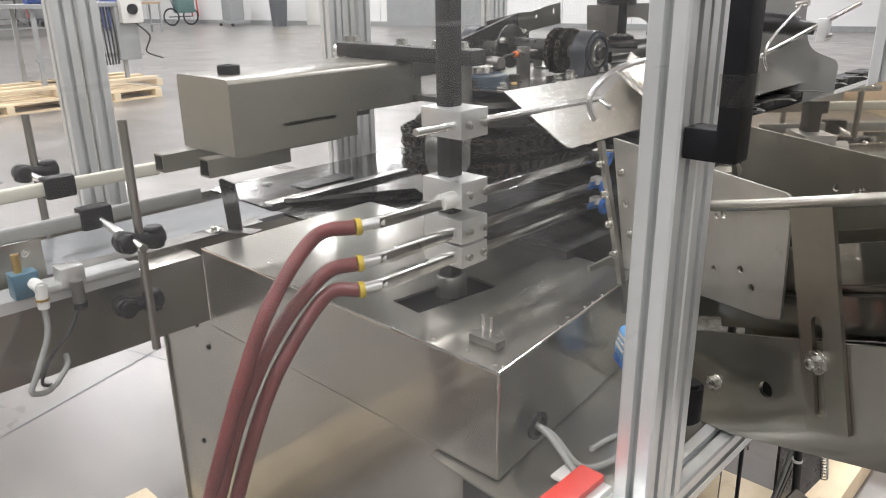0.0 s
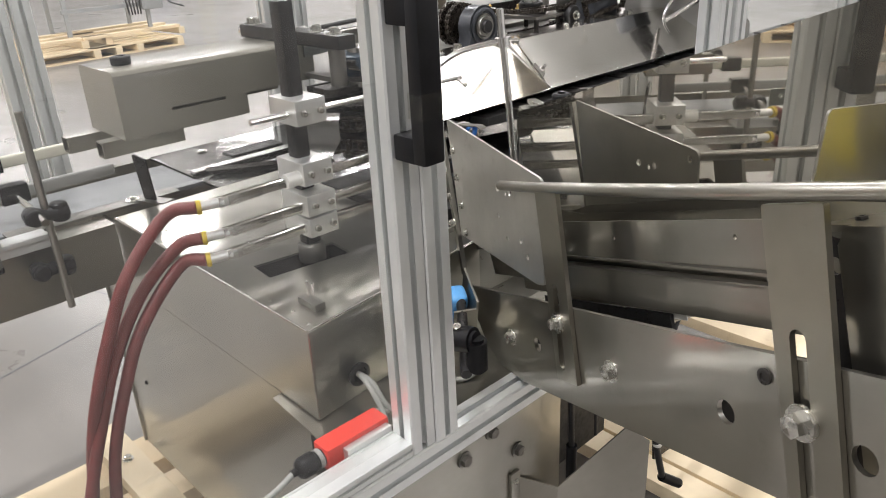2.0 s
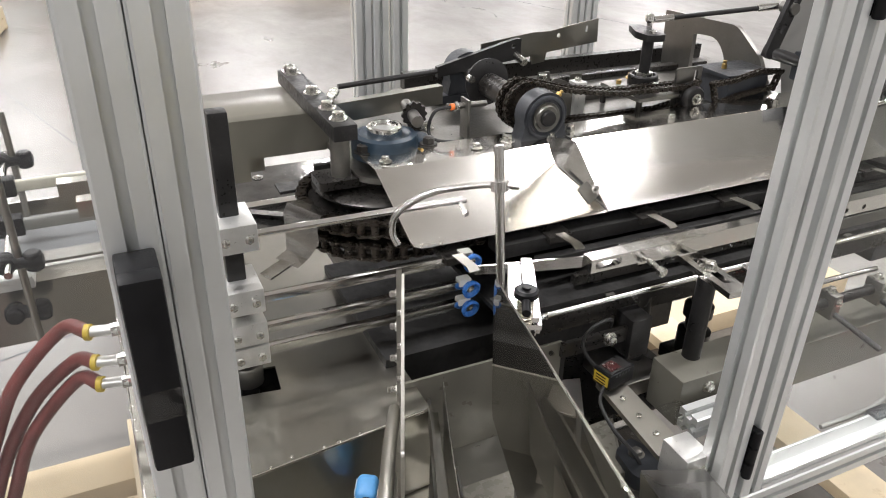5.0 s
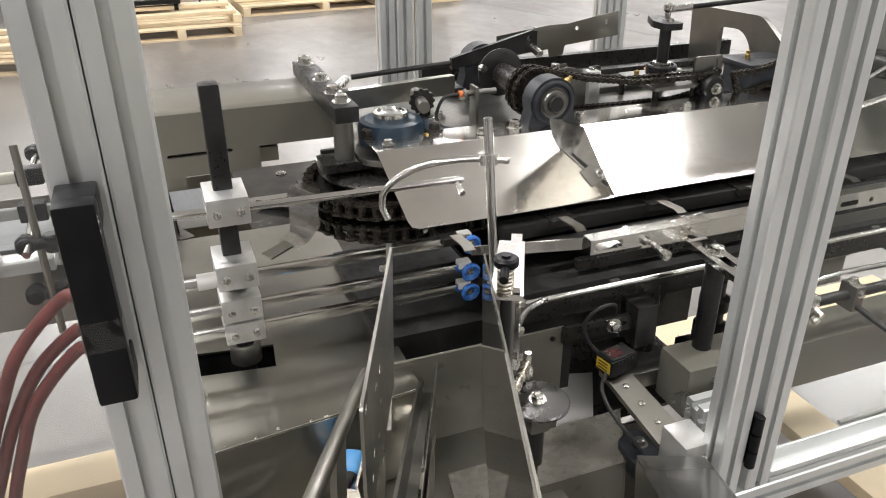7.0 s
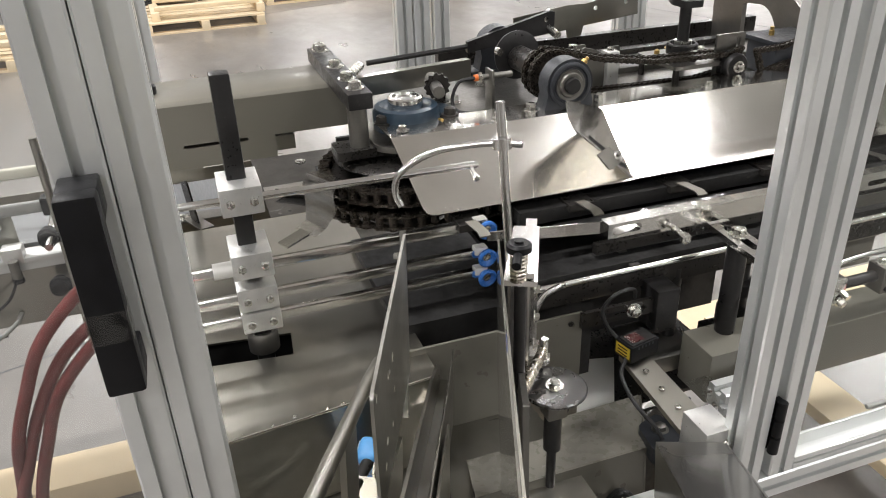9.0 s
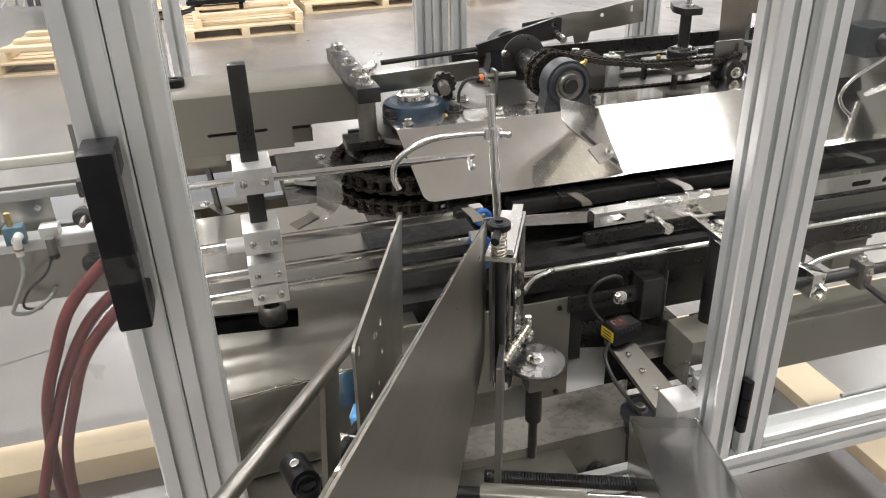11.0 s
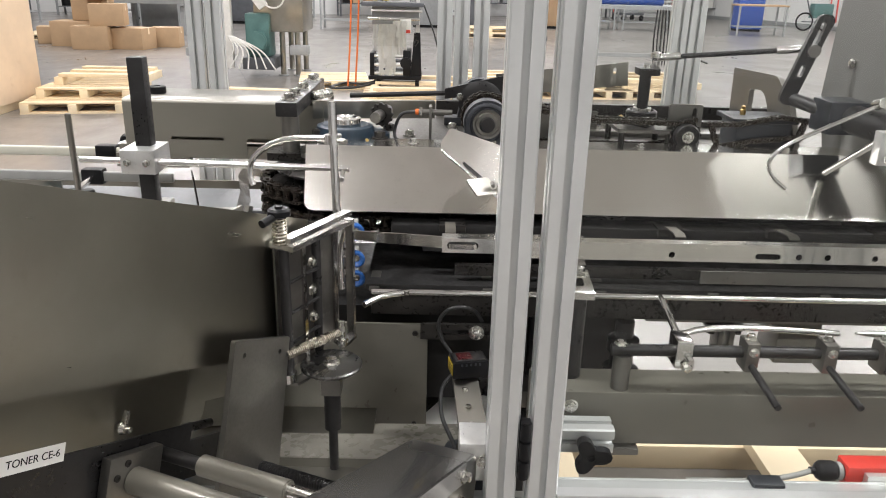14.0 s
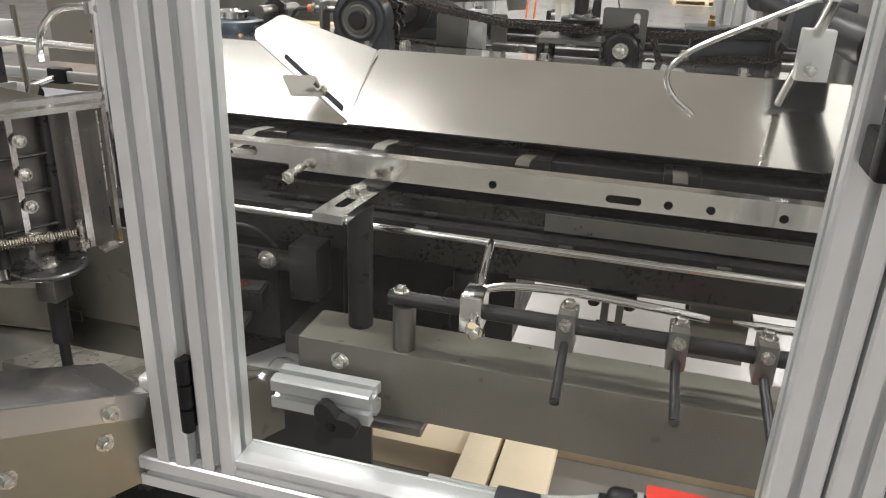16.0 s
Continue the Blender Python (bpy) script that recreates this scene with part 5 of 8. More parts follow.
guide = thing("chain_guide", (-1.06, 1.61, 1.334), "grey round-cornered plate with a bolted block behind the chain", "chain guide")
part("plate", ring_plate(rounded([(1.578, 1.334, 0), (1.636, 1.334, 0), (1.636, 1.410, 0), (1.612, 1.424, 0), (1.582, 1.432, 0)], [0, 0, 0.010, 0.008, 0.010]), [circle(1.594, 1.418, 0.0025), circle(1.606, 1.416, 0.0025)], 0.006, sheet((-1.066, 0, 0), (0, 1, 0), (0, 0, 1))), GREY_STEEL, guide)
part("block", box(-1.085, -1.055, 1.640, 1.668, 1.334, 1.416, 0.002), ALU_RAW, guide)
part("screw", cap_screw((-1.07, 1.654, 1.416), (0, 0, 1), 0.007, 0.006), ZINC, guide)
part("stud", join(rod((-1.09, 1.575, 1.334), (-1.09, 1.575, 1.425), 0.004, 10), rod((-1.09, 1.575, 1.425), (-1.09, 1.575, 1.432), 0.009, 12)), ZINC, guide)
chain("roller_chain", "oily black roller chain to the crank drive", [(-0.985, 1.96, 1.40), (-0.985, 2.02, 1.402), (-0.985, 2.10, 1.418), (-0.985, 2.16, 1.412), (-0.985, 2.15, 1.376), (-0.985, 2.05, 1.366), (-0.985, 1.98, 1.352)], (1, 0, 0), 0.0127, 0.0115, 0.013)
gear = thing("drive_block", (-1.02, 2.08, 1.334), "dark cast drive block with a lid behind the chain", "drive block")
part("body", box(-1.09, -0.995, 2.02, 2.14, 1.334, 1.402, 0.006), CAST_GREY, gear)
part("lid", box(-1.10, -0.99, 2.01, 2.15, 1.402, 1.412, 0.003), CAST_GREY, gear)
part("nipple", turned([(0.006, 0), (0.006, 0.01), (0.004, 0.012), (0.005, 0.018), (0, 0.02)], (-1.05, 2.05, 1.412), (-1.05, 2.05, 3), 12), BRASS, gear)

# upright shaft with a flange, lever and link
vs = thing("lever_shaft", (-1.075, 1.835, 1.334), "upright dark shaft on a flange with a lever on top", "lever shaft")
part("stand_plate", slab(rounded([(-1.15, 1.77, 1.374), (-1.0, 1.77, 1.374), (-1.0, 1.90, 1.374), (-1.15, 1.90, 1.374)], 0.012), 0.008, way=(0, 0, 1)), GREY_STEEL, vs)
for x, y in ((-1.14, 1.78), (-1.01, 1.78), (-1.14, 1.89), (-1.01, 1.89)):
    part("stand_leg", rod((x, y, 1.334), (x, y, 1.374), 0.007, 12), DARK_STEEL, vs)
part("flange", slab(rounded([(-1.132, 1.835, 1.382), (-1.075, 1.797, 1.382), (-1.018, 1.835, 1.382), (-1.075, 1.873, 1.382)], 0.014), 0.010, way=(0, 0, 1)), BLACKENED, vs)
part("bearing_cup", turned([(0.034, 0), (0.034, 0.018), (0.031, 0.021), (0.027, 0.021), (0.025, 0.015), (0.019, 0.015)], (-1.075, 1.835, 1.392), (-1.075, 1.835, 3), 32), BLACKENED, vs)
part("bearing_race", turned([(0.020, 0), (0.020, 0.026), (0.0127, 0.026)], (-1.075, 1.835, 1.392), (-1.075, 1.835, 3), 26), ZINC, vs)
for x in (-1.117, -1.033):
    part("bolt", bolt((x, 1.835, 1.392), (0, 0, 1), 0.009, 0.010), BRASS if x < -1.1 else ZINC, vs)
part("shaft_bar", rod((-1.075, 1.835, 1.40), (-1.075, 1.835, 1.50), 0.0125, 20), BLACKENED, vs)
part("lever", slab(rounded([(-1.10, 1.815, 1.49), (-1.05, 1.815, 1.49), (-1.045, 1.86, 1.49), (-1.155, 1.875, 1.49), (-1.17, 1.85, 1.49)], 0.012), 0.014, way=(0, 0, 1)), BLACKENED, vs)
part("bolt", cap_screw((-1.065, 1.835, 1.504), (0, 0, 1), 0.008, 0.008), CHROME, vs)
part("grease_cap", turned([(0.006, 0), (0.006, 0.008), (0, 0.012)], (-1.115, 1.80, 1.383), (-1.115, 1.80, 3), 12), BRASS, vs)
link = thing("link_rod", (-1.1, 2.0, 1.53), "thin black link rod with chrome ball joints", "link rod")
L0, L1 = Vector((-1.115, 1.865, 1.522)), Vector((-1.010, 2.135, 1.556))
part("rod_bar", rod(L0.lerp(L1, 0.12), L0.lerp(L1, 0.86), 0.0055, 12), BLACKENED, link)
part("joint", rod(L0.lerp(L1, 0.02), L0.lerp(L1, 0.18), 0.008, 14), CHROME, link)
part("joint", rod(L0.lerp(L1, 0.84), L1, 0.008, 14), CHROME, link)
part("ball", turned([(0.006, -0.022), (0.006, -0.006), (0.012, 0), (0.012, 0.010), (0.005, 0.014), (0, 0.014)], L0, L0 + Vector((0, 0, 1)), 18), CHROME, link)

# arched plate, crank arm and the hook wire, on the tall end plate
archp = thing("arch_bracket", (-1.15, 2.12, 1.334), "dark arched steel plate bracket on the deck", "bracket")
part("plate", ring_plate(rounded([(-1.382, 1.334, 0), (-1.272, 1.334, 0), (-1.274, 1.439, 0), (-1.190, 1.446, 0), (-1.146, 1.398, 0), (-1.160, 1.334, 0), (-0.985, 1.334, 0), (-0.99, 1.35, 0), (-1.043, 1.430, 0), (-1.131, 1.487, 0), (-1.392, 1.477, 0)], [0, 0, 0.006, 0.035, 0.030, 0.004, 0, 0.006, 0.01, 0.02, 0.006]), [], 0.012, sheet((0, 2.161, 0), (1, 0, 0), (0, 0, 1))), GREY_STEEL, archp)
tall = thing("end_plate", (-1.1, 2.25, 1.05), "tall grey steel end plate with bolts and a cut corner", "end plate")
part("plate", ring_plate(rounded([(0.0, 1.46, 0), (0.06, 1.24, 0), (0.40, 1.05, 0), (0.40, 1.33, 0), (0.32, 1.36, 0), (0.30, 1.44, 0), (0.30, 2.15, 0), (0.04, 2.15, 0)], [0, 0, 0, 0.02, 0.03, 0.02, 0, 0]), [], 0.010, sheet((-1.055, 2.225, 0), (0.96, 0.28, 0), (0, 0, 1))), PLATE_GREY, tall)
for p in ((-0.985, 2.24, 1.533), (-0.905, 2.26, 1.69), (-0.965, 2.247, 1.27)):
    part("bolt", bolt(p, (0.28, -0.96, 0), 0.010, 0.009), ZINC, tall)
crank = thing("crank_arm", (-1.05, 2.13, 1.45), "black slotted crank arm on a stub shaft", "crank")
part("arm", ring_plate(slot(0, 0, 0.048, 0.150, 0.016, 9), [slot(0.016, 0.046, 0.020, 0.060, 0.005), slot(0.034, 0.105, 0.046, 0.145, 0.0055)], 0.012, sheet((-0.985, 2.108, 1.462), (0.05, 0.998, 0), (0, 0, 1))), BLACKENED, crank)
part("pivot", rod((-1.002, 2.142, 1.556), (-0.965, 2.142, 1.556), 0.013, 18), GREY_STEEL, crank)
part("stub_shaft", rod((-1.0, 2.108, 1.462), (-0.90, 2.175, 1.440), 0.014, 20), BLACKENED, crank)
part("bearing", box(-0.945, -0.865, 2.145, 2.225, 1.405, 1.470, 0.006), CAST_GREY, crank)
part("collar", rod((-0.90, 2.185, 1.440), (-0.76, 2.235, 1.425), 0.028, 26), BLACKENED, crank)
part("shaft_end", rod((-0.80, 2.22, 1.43), (-0.72, 2.25, 1.42), 0.018, 22), BLACKENED, crank)
hook = thing("hook_wire", (-0.75, 2.15, 1.3), "bent bright wire hook over the shield", "wire hook")
part("wire", tube([(-0.73, 2.165, 1.488), (-0.735, 2.10, 1.455), (-0.742, 2.03, 1.418), (-0.745, 2.000, 1.395), (-0.748, 1.990, 1.372), (-0.75, 2.002, 1.348), (-0.752, 2.03, 1.325)], 0.0038, 12, 5), CHROME, hook)
part("wire_clamp", rod((-0.745, 2.162, 1.485), (-0.715, 2.160, 1.492), 0.010, 14), ZINC, hook)
nozzle = thing("rod_tag", (-0.63, 2.14, 1.40), "chrome rod through a bright square clamp plate", "rod clamp")
part("rod_bar", rod((-0.84, 2.146, 1.336), (-0.584, 2.144, 1.492), 0.0065, 14, None, 0.001), CHROME, nozzle)
part("tag_plate", box(-0.676, -0.652, 2.130, 2.165, 1.395, 1.452, 0.002), ALU_RAW, nozzle)
part("tag_screw", bolt((-0.652, 2.143, 1.408), (1, 0, 0), 0.008, 0.010, False), CHROME, nozzle)

# long lever behind the sprockets
lever = thing("tilt_lever", (-1.3, 1.6, 1.40), "long dark lever arm with a bright slotted plate", "lever")
part("arm_rod", rod((-1.255, 1.17, 1.402), (-1.255, 1.42, 1.414), 0.006, 12), BLACKENED, lever)
part("arm", ring_plate([(1.40, 1.400), (1.60, 1.424), (1.612, 1.430), (1.612, 1.470), (1.60, 1.472), (1.40, 1.424)], [circle(1.592, 1.455, 0.006)], 0.012, sheet((-1.261, 0, 0), (0, 1, 0), (0, 0, 1))), BLACKENED, lever)
part("pivot", rod((-1.262, 1.60, 1.436), (-1.215, 1.604, 1.424), 0.009, 16, None, 0.001), ZINC, lever)
part("slotted_plate", ring_plate([(1.525, 1.405), (1.66, 1.418), (1.665, 1.398), (1.70, 1.402), (1.705, 1.424), (1.85, 1.438), (1.846, 1.495), (1.78, 1.486), (1.71, 1.474), (1.66, 1.474), (1.525, 1.458)], [circle(1.735, 1.462, 0.005), slot(1.815, 1.468, 1.815, 1.476, 0.004), circle(1.60, 1.438, 0.004)], 0.003, sheet((-1.285, 0, 0), (0, 1, 0), (0, 0, 1))), STEEL_Y, lever)
part("stand", box(-1.29, -1.268, 1.44, 1.49, 1.334, 1.415, 0.003), DARK_STEEL, lever)
for yy, hh in ((1.662, 0.062), (1.753, 0.050)):
    tabp = thing("deck_tab", (-1.22, yy, 1.334), "small grey steel tab bracket with a bolt on the deck", "bracket", "deck tabs")
    part("upright", ring_plate(rounded([(yy - 0.016, 1.334, 0), (yy + 0.016, 1.334, 0), (yy + 0.016, 1.334 + hh, 0), (yy - 0.016, 1.334 + hh, 0)], 0.004), [circle(yy, 1.334 + hh * 0.75, 0.004)], 0.005, sheet((-1.222, 0, 0), (0, 1, 0), (0, 0, 1))), GREY_STEEL, tabp)
    part("bolt", bolt((-1.217, yy, 1.334 + hh * 0.75), (1, 0, 0), 0.006, 0.005), ZINC, tabp)
    part("foot", box(-1.216, -1.18, yy - 0.016, yy + 0.016, 1.334, 1.339), GREY_STEEL, tabp)
sens = thing("orange_sensor", (-1.03, 1.36, 1.36), "small sensor with an orange tip on an upright plate", "sensor")
part("plate", box(-1.06, -1.025, 1.365, 1.371, 1.334, 1.416, 0.001), GREY_STEEL, sens)
part("barrel", rod((-1.043, 1.338, 1.402), (-1.043, 1.415, 1.402), 0.006, 14), GREY_STEEL, sens)
part("tip", rod((-1.043, 1.335, 1.402), (-1.043, 1.342, 1.402), 0.0066, 14), ORANGE, sens, "orange tip")
part("nut", rod((-1.043, 1.344, 1.402), (-1.043, 1.350, 1.402), 0.010, 6), ZINC, sens)
part("cable", tube([(-1.043, 1.336, 1.402), (-1.05, 1.305, 1.395), (-1.05, 1.29, 1.36), (-1.03, 1.30, 1.341), (-1.0, 1.36, 1.34)], 0.0035, 8, 5), BLACK_CABLE, sens)
small = thing("small_sprocket", (-1.06, 1.255, 1.38), "small dark sprocket on a short shaft", "sprocket")
o, t = sprocket(0.026, 12, 0.008)
part("wheel", ring_plate(o, [], t, sheet((-1.06, 1.262, 1.392), (0.2, 0.98, 0), (0, 0, 1))), DARK_STEEL, small)
part("hub_pin", rod((-1.12, 1.27, 1.392), (-1.01, 1.25, 1.392), 0.012, 18, None, 0.001), GREY_STEEL, small)

# ---- outfeed conveyor on the hood's left, running along y ----
conv = thing("outfeed_conveyor", (-1.45, 0.0, 0.93), "steel outfeed conveyor with a grey belt", "conveyor")
part("side_panel", box(-1.264, -1.258, -1.4, 0.654, 0.93, 1.062), STEEL_Y, conv, smooth=0)
part("side_flange", box(-1.32, -1.258, -1.4, 0.654, 1.062, 1.066), STEEL_Y, conv, smooth=0)
part("side_panel", box(-1.70, -1.694, -1.4, 1.6, 0.93, 1.062), STEEL_Y, conv, smooth=0)
part("belt", box(-1.60, -1.40, -1.4, 0.92, 1.052, 1.064, 0.002), BELT, conv)
part("belt_strip", box(-1.392, -1.366, -1.4, 0.92, 1.058, 1.069, 0.001), BELT, conv)
part("deck_plate", slab([(-1.69, 0.925, 1.066), (-1.262, 0.925, 1.066), (-1.262, 1.05, 1.066), (-1.10, 1.06, 1.066), (-1.10, 1.6, 1.066), (-1.69, 1.6, 1.066)], 0.006, way=(0, 0, -1)), MIRROR_DIM, conv, smooth=0)
part("edge_strip", box(-1.455, -1.425, 0.93, 1.6, 1.067, 1.076, 0.001), CHROME, conv)
# Near-black strip on the deck, coloured as the shade in a slot.
part("slot_strip", box(-1.56, -1.50, 1.08, 1.24, 1.067, 1.070), SHADE_BLACK, conv)
part("blade", slab([(-1.405, 0.95, 1.078), (-1.23, 1.205, 1.082), (-1.22, 1.22, 1.066), (-1.30, 1.14, 1.060), (-1.40, 0.97, 1.066)], 0.012), DARK_STEEL, conv)
part("bolt", bolt((-1.62, 1.05, 1.067), (0, 0, 1), 0.010, 0.003), ZINC, conv)
part("wear_strip", box(-1.372, -1.325, 0.46, 0.84, 1.070, 1.076, 0.001), GREY_STEEL, conv)
part("washer", turned([(0.018, 0), (0.018, 0.002), (0.006, 0.0025), (0.006, 0.009), (0, 0.009)], (-1.347, 0.735, 1.076), (-1.347, 0.735, 3), 22), ZINC, conv)
part("support", box(-1.64, -1.31, -0.62, -0.56, FLOOR, 0.93), STEEL, conv)
plough = thing("plough_stand", (-1.30, 0.76, 1.076), "upright dark steel deflector blade on a flat foot", "deflector")
part("foot", slab([(-1.345, 0.765, 1.0765), (-1.27, 0.80, 1.0765), (-1.26, 0.77, 1.0765), (-1.335, 0.735, 1.0765)], 0.003, way=(0, 0, 1)), GREY_STEEL, plough)
part("blade", slab([(-1.325, 0.757, 1.080), (-1.295, 0.770, 1.080), (-1.290, 0.762, 1.180), (-1.318, 0.750, 1.190), (-1.325, 0.748, 1.185)], 0.004, way=(0.4, -0.9, 0)), DARK_STEEL, plough)
for x, z, mat, y1, lab in ((-1.32, 1.168, GREY_PLASTIC, 0.700, "grey plastic side guide rail with a rounded end"), (-1.44, 1.205, CREAM, 0.680, "cream plastic side guide rail")):
    g = thing("side_guide", (x, 0.0, z), lab, "guide rail", "conveyor guides")
    part("rail", box(x - 0.006, x + 0.006, -1.4, y1, z - 0.013, z + 0.013, 0.005, 3), mat, g)


def cross_knob(p, way):
    """A black cross clamp: two barrels with a waist, and a screw."""
    p, w = Vector(p), Vector(way).normalized()
    bone = turned([(0, -0.043), (0.012, -0.041), (0.018, -0.033), (0.018, -0.018), (0.0135, -0.007), (0.0135, 0.007), (0.018, 0.018), (0.018, 0.033), (0.012, 0.041), (0, 0.043)], p, p + w, 20)
    sleeve = turned([(0.013, -0.019), (0.0165, -0.016), (0.0165, 0.016), (0.013, 0.019)], p + w * 0.024, p + w * 0.024 + Vector((0, 0, 1)), 20)
    cross = turned([(0.013, -0.021), (0.0165, -0.018), (0.0165, 0.018), (0.013, 0.021)], p - w * 0.024, p - w * 0.024 + Vector((1, 0, 0)), 20)
    return join(bone, sleeve, cross)


for x, y, top, zc, gx, gz in ((-1.19, 0.510, 1.353, 1.150, -1.32, 1.168), (-1.60, 0.50, 1.32, 1.205, -1.44, 1.205)):
    post = thing("guide_post", (x, y, 0.93), "steel rod post with black cross clamps", "rod post", "guide posts")
    part("rod_post", rod((x, y, 0.945), (x, y, top), 0.0075, 16, None, 0.001), STEEL, post)
    part("cross_clamp", cross_knob((x, y, zc), (0.1, 1, 0)), PLASTIC, post)
    s = 1 if gx > x else -1
    part("arm_rod", rod((x - s * 0.05, y - 0.018, zc), (gx, y - 0.018, gz), 0.0075, 14), CHROME, post)
    part("rail_clamp", box(gx - 0.02, gx + 0.014, y - 0.045, y + 0.01, gz - 0.02, gz + 0.02, 0.005), PLASTIC, post)
    part("cross_clamp", cross_knob((x + (-0.02 if s < 0 else -0.025), y - 0.01, 1.03), (0.1, 1, 0)), PLASTIC, post)
valve = thing("air_valve", (-1.24, 0.33, 1.066), "teal air valve with a brass silencer and white fitting", "air valve")
part("mount", slab([(-1.30, 0.20, 1.067), (-1.235, 0.20, 1.067), (-1.235, 0.52, 1.067), (-1.30, 0.52, 1.067)], 0.020, way=(0, 0, 1)), ALU, valve)
part("profile_step", box(-1.245, -1.225, 0.36, 0.52, 1.0875, 1.098, 0.002), ALU, valve)
for y in (0.13, 0.25, 0.37):
    part("screw", cap_screw((-1.331, y, 1.13), (1, 0, 0), 0.007, 0.004), ZINC, valve)
part("ring", rod((-1.20, 0.345, 1.088), (-1.20, 0.345, 1.092), 0.0105, 14), BRASS, valve)
part("plug_cap", rod((-1.215, 0.405, 1.062), (-1.215, 0.405, 1.052), 0.0115, 16), PLASTIC, valve)
part("back_plate", box(-1.335, -1.331, 0.10, 0.40, 1.067, 1.150), STEEL_Y, valve)
part("body", box(-1.255, -1.225, 0.315, 0.355, 1.088, 1.130, 0.003), TEAL, valve)
part("silencer", rod((-1.24, 0.33, 1.130), (-1.24, 0.33, 1.160), 0.0065, 12), BRASS, valve)
part("fitting", join(rod((-1.225, 0.345, 1.11), (-1.195, 0.345, 1.11), 0.010, 14), rod((-1.20, 0.345, 1.115), (-1.20, 0.345, 1.075), 0.009, 14)), WHITE_PLASTIC, valve)
part("solenoid", box(-1.258, -1.222, 0.385, 0.425, 1.088, 1.122, 0.004), ALU_RAW, valve)
part("plug", rod((-1.215, 0.405, 1.10), (-1.215, 0.405, 1.062), 0.010, 16), GREY_STEEL, valve)
tub = thing("air_tube", (-1.2, 0.3, 0.95), "pale air tube looping from the valve", "air tube")
part("tube_body", tube([(-1.20, 0.345, 1.078), (-1.195, 0.34, 1.03), (-1.19, 0.31, 0.97), (-1.19, 0.30, 0.945), (-1.20, 0.33, 0.935), (-1.23, 0.37, 0.95), (-1.255, 0.38, 0.96)], 0.0048, 10, 6), CABLE, tub)
part("cable", tube([(-1.215, 0.405, 1.064), (-1.21, 0.38, 1.02), (-1.20, 0.34, 0.99), (-1.20, 0.32, 0.95), (-1.22, 0.35, 0.93)], 0.003, 8, 6), BLACK_CABLE, tub)

# ---- the sloping carton chute that comes out between the guard posts ----
CU = Vector((0.925, -0.38, 0.356)).normalized()
CN = Vector((0.38, 0.925, 0)).normalized()
CW = CU.cross(CN)
MC = Matrix.Translation((-0.358, 0.945, 1.011)) @ Matrix((CU, CN, CW)).transposed().to_4x4()
chute = thing("carton_chute", m=MC, label="sloping steel carton chute with slotted side plates", category="carton chute")


def side(outer, holes, b, thick):
    """A plate standing in the chute's length, at the crosswise place b; outlines as (along, up)."""
    return ring_plate(outer, holes, thick, sheet((0, b + thick, 0), (1, 0, 0), (0, 0, 1)))


def cpart(name, bm, mat, label="", smooth=40):
    return part(name, bm, mat, chute, label, True, smooth)


AEND = 0.92
left = cpart("side_plate", side([(-0.155, 0.073), (AEND, 0.073), (AEND, -0.068), (0.02, -0.072), (-0.06, -0.060), (-0.115, -0.030), (-0.15, 0.02)], [circle(0.097, 0.002, 0.011), circle(0.517, 0.0, 0.013), circle(0.68, 0.0, 0.013)], -0.008, 0.006), STEEL)
for a, c, r in ((0.004, 0.0, 0.010), (0.305, 0.001, 0.0105)):
    part("bolt", bolt((a, -0.008, c), (0, -1, 0), r, 0.009), ZINC, left, local=True)
part("bolt", cap_screw((0.580, -0.008, 0.050), (0, -1, 0), 0.008, 0.003), DARK_STEEL, left, local=True)
one = cpart("slot_bar", side(rounded([(0.163, -0.036, 0), (0.220, -0.036, 0), (0.242, 0.238, 0), (0.182, 0.238, 0)], 0.002), [slot(0.185, -0.012, 0.198, 0.098, 0.0075)], -0.015, 0.0065), DULL)
part("washer", rod((0.192, -0.0150, 0.050), (0.192, -0.0178, 0.050), 0.0150, 28), ZINC, one, local=True)
part("bolt", bolt((0.192, -0.0178, 0.050), (0, -1, 0), 0.0085, 0.009), ZINC, one, local=True)
two = cpart("slot_bar", side(rounded([(0.596, -0.085, 0), (0.658, -0.085, 0), (0.676, 0.210, 0), (0.609, 0.210, 0)], 0.003), [slot(0.622, -0.052, 0.632, 0.094, 0.009)], -0.015, 0.0065), DULL)
part("washer", rod((0.627, -0.0150, 0.020), (0.627, -0.0180, 0.020), 0.0170, 28), ZINC, two, local=True)
part("bolt", bolt((0.627, -0.0180, 0.020), (0, -1, 0), 0.0115, 0.011), ZINC, two, local=True)
grod = cpart("guide_rod", tube([(0.046, -0.004, 0.249), (0.18, -0.009, 0.241), (0.50, -0.012, 0.225), (0.819, -0.012, 0.214)], 0.0078, 16, 5), STEEL, "round steel guide rod")
part("end_tape", rod((0.787, -0.012, 0.2154), (0.811, -0.012, 0.2143), 0.0084, 18), YELLOW, grod, "yellow tape band", True)
cpart("head_plate", side(rounded([(-0.165, 0.378, 0), (0.172, 0.250, 0), (0.126, 0.094, 0), (0.104, 0.094, 0), (-0.188, 0.165, 0)], [0.004, 0.012, 0.004, 0.004, 0.004]),
                         [circle(0.012, 0.245, 0.006), circle(0.04, 0.235, 0.004), circle(0.055, 0.236, 0.006), circle(0.0, 0.20, 0.004), circle(0.085, 0.135, 0.005), circle(0.07, 0.16, 0.005), circle(0.02, 0.162, 0.004), circle(0.148, 0.240, 0.006)], 0.004, 0.004), PLAIN_PLATE, "rolled head plate with small holes")
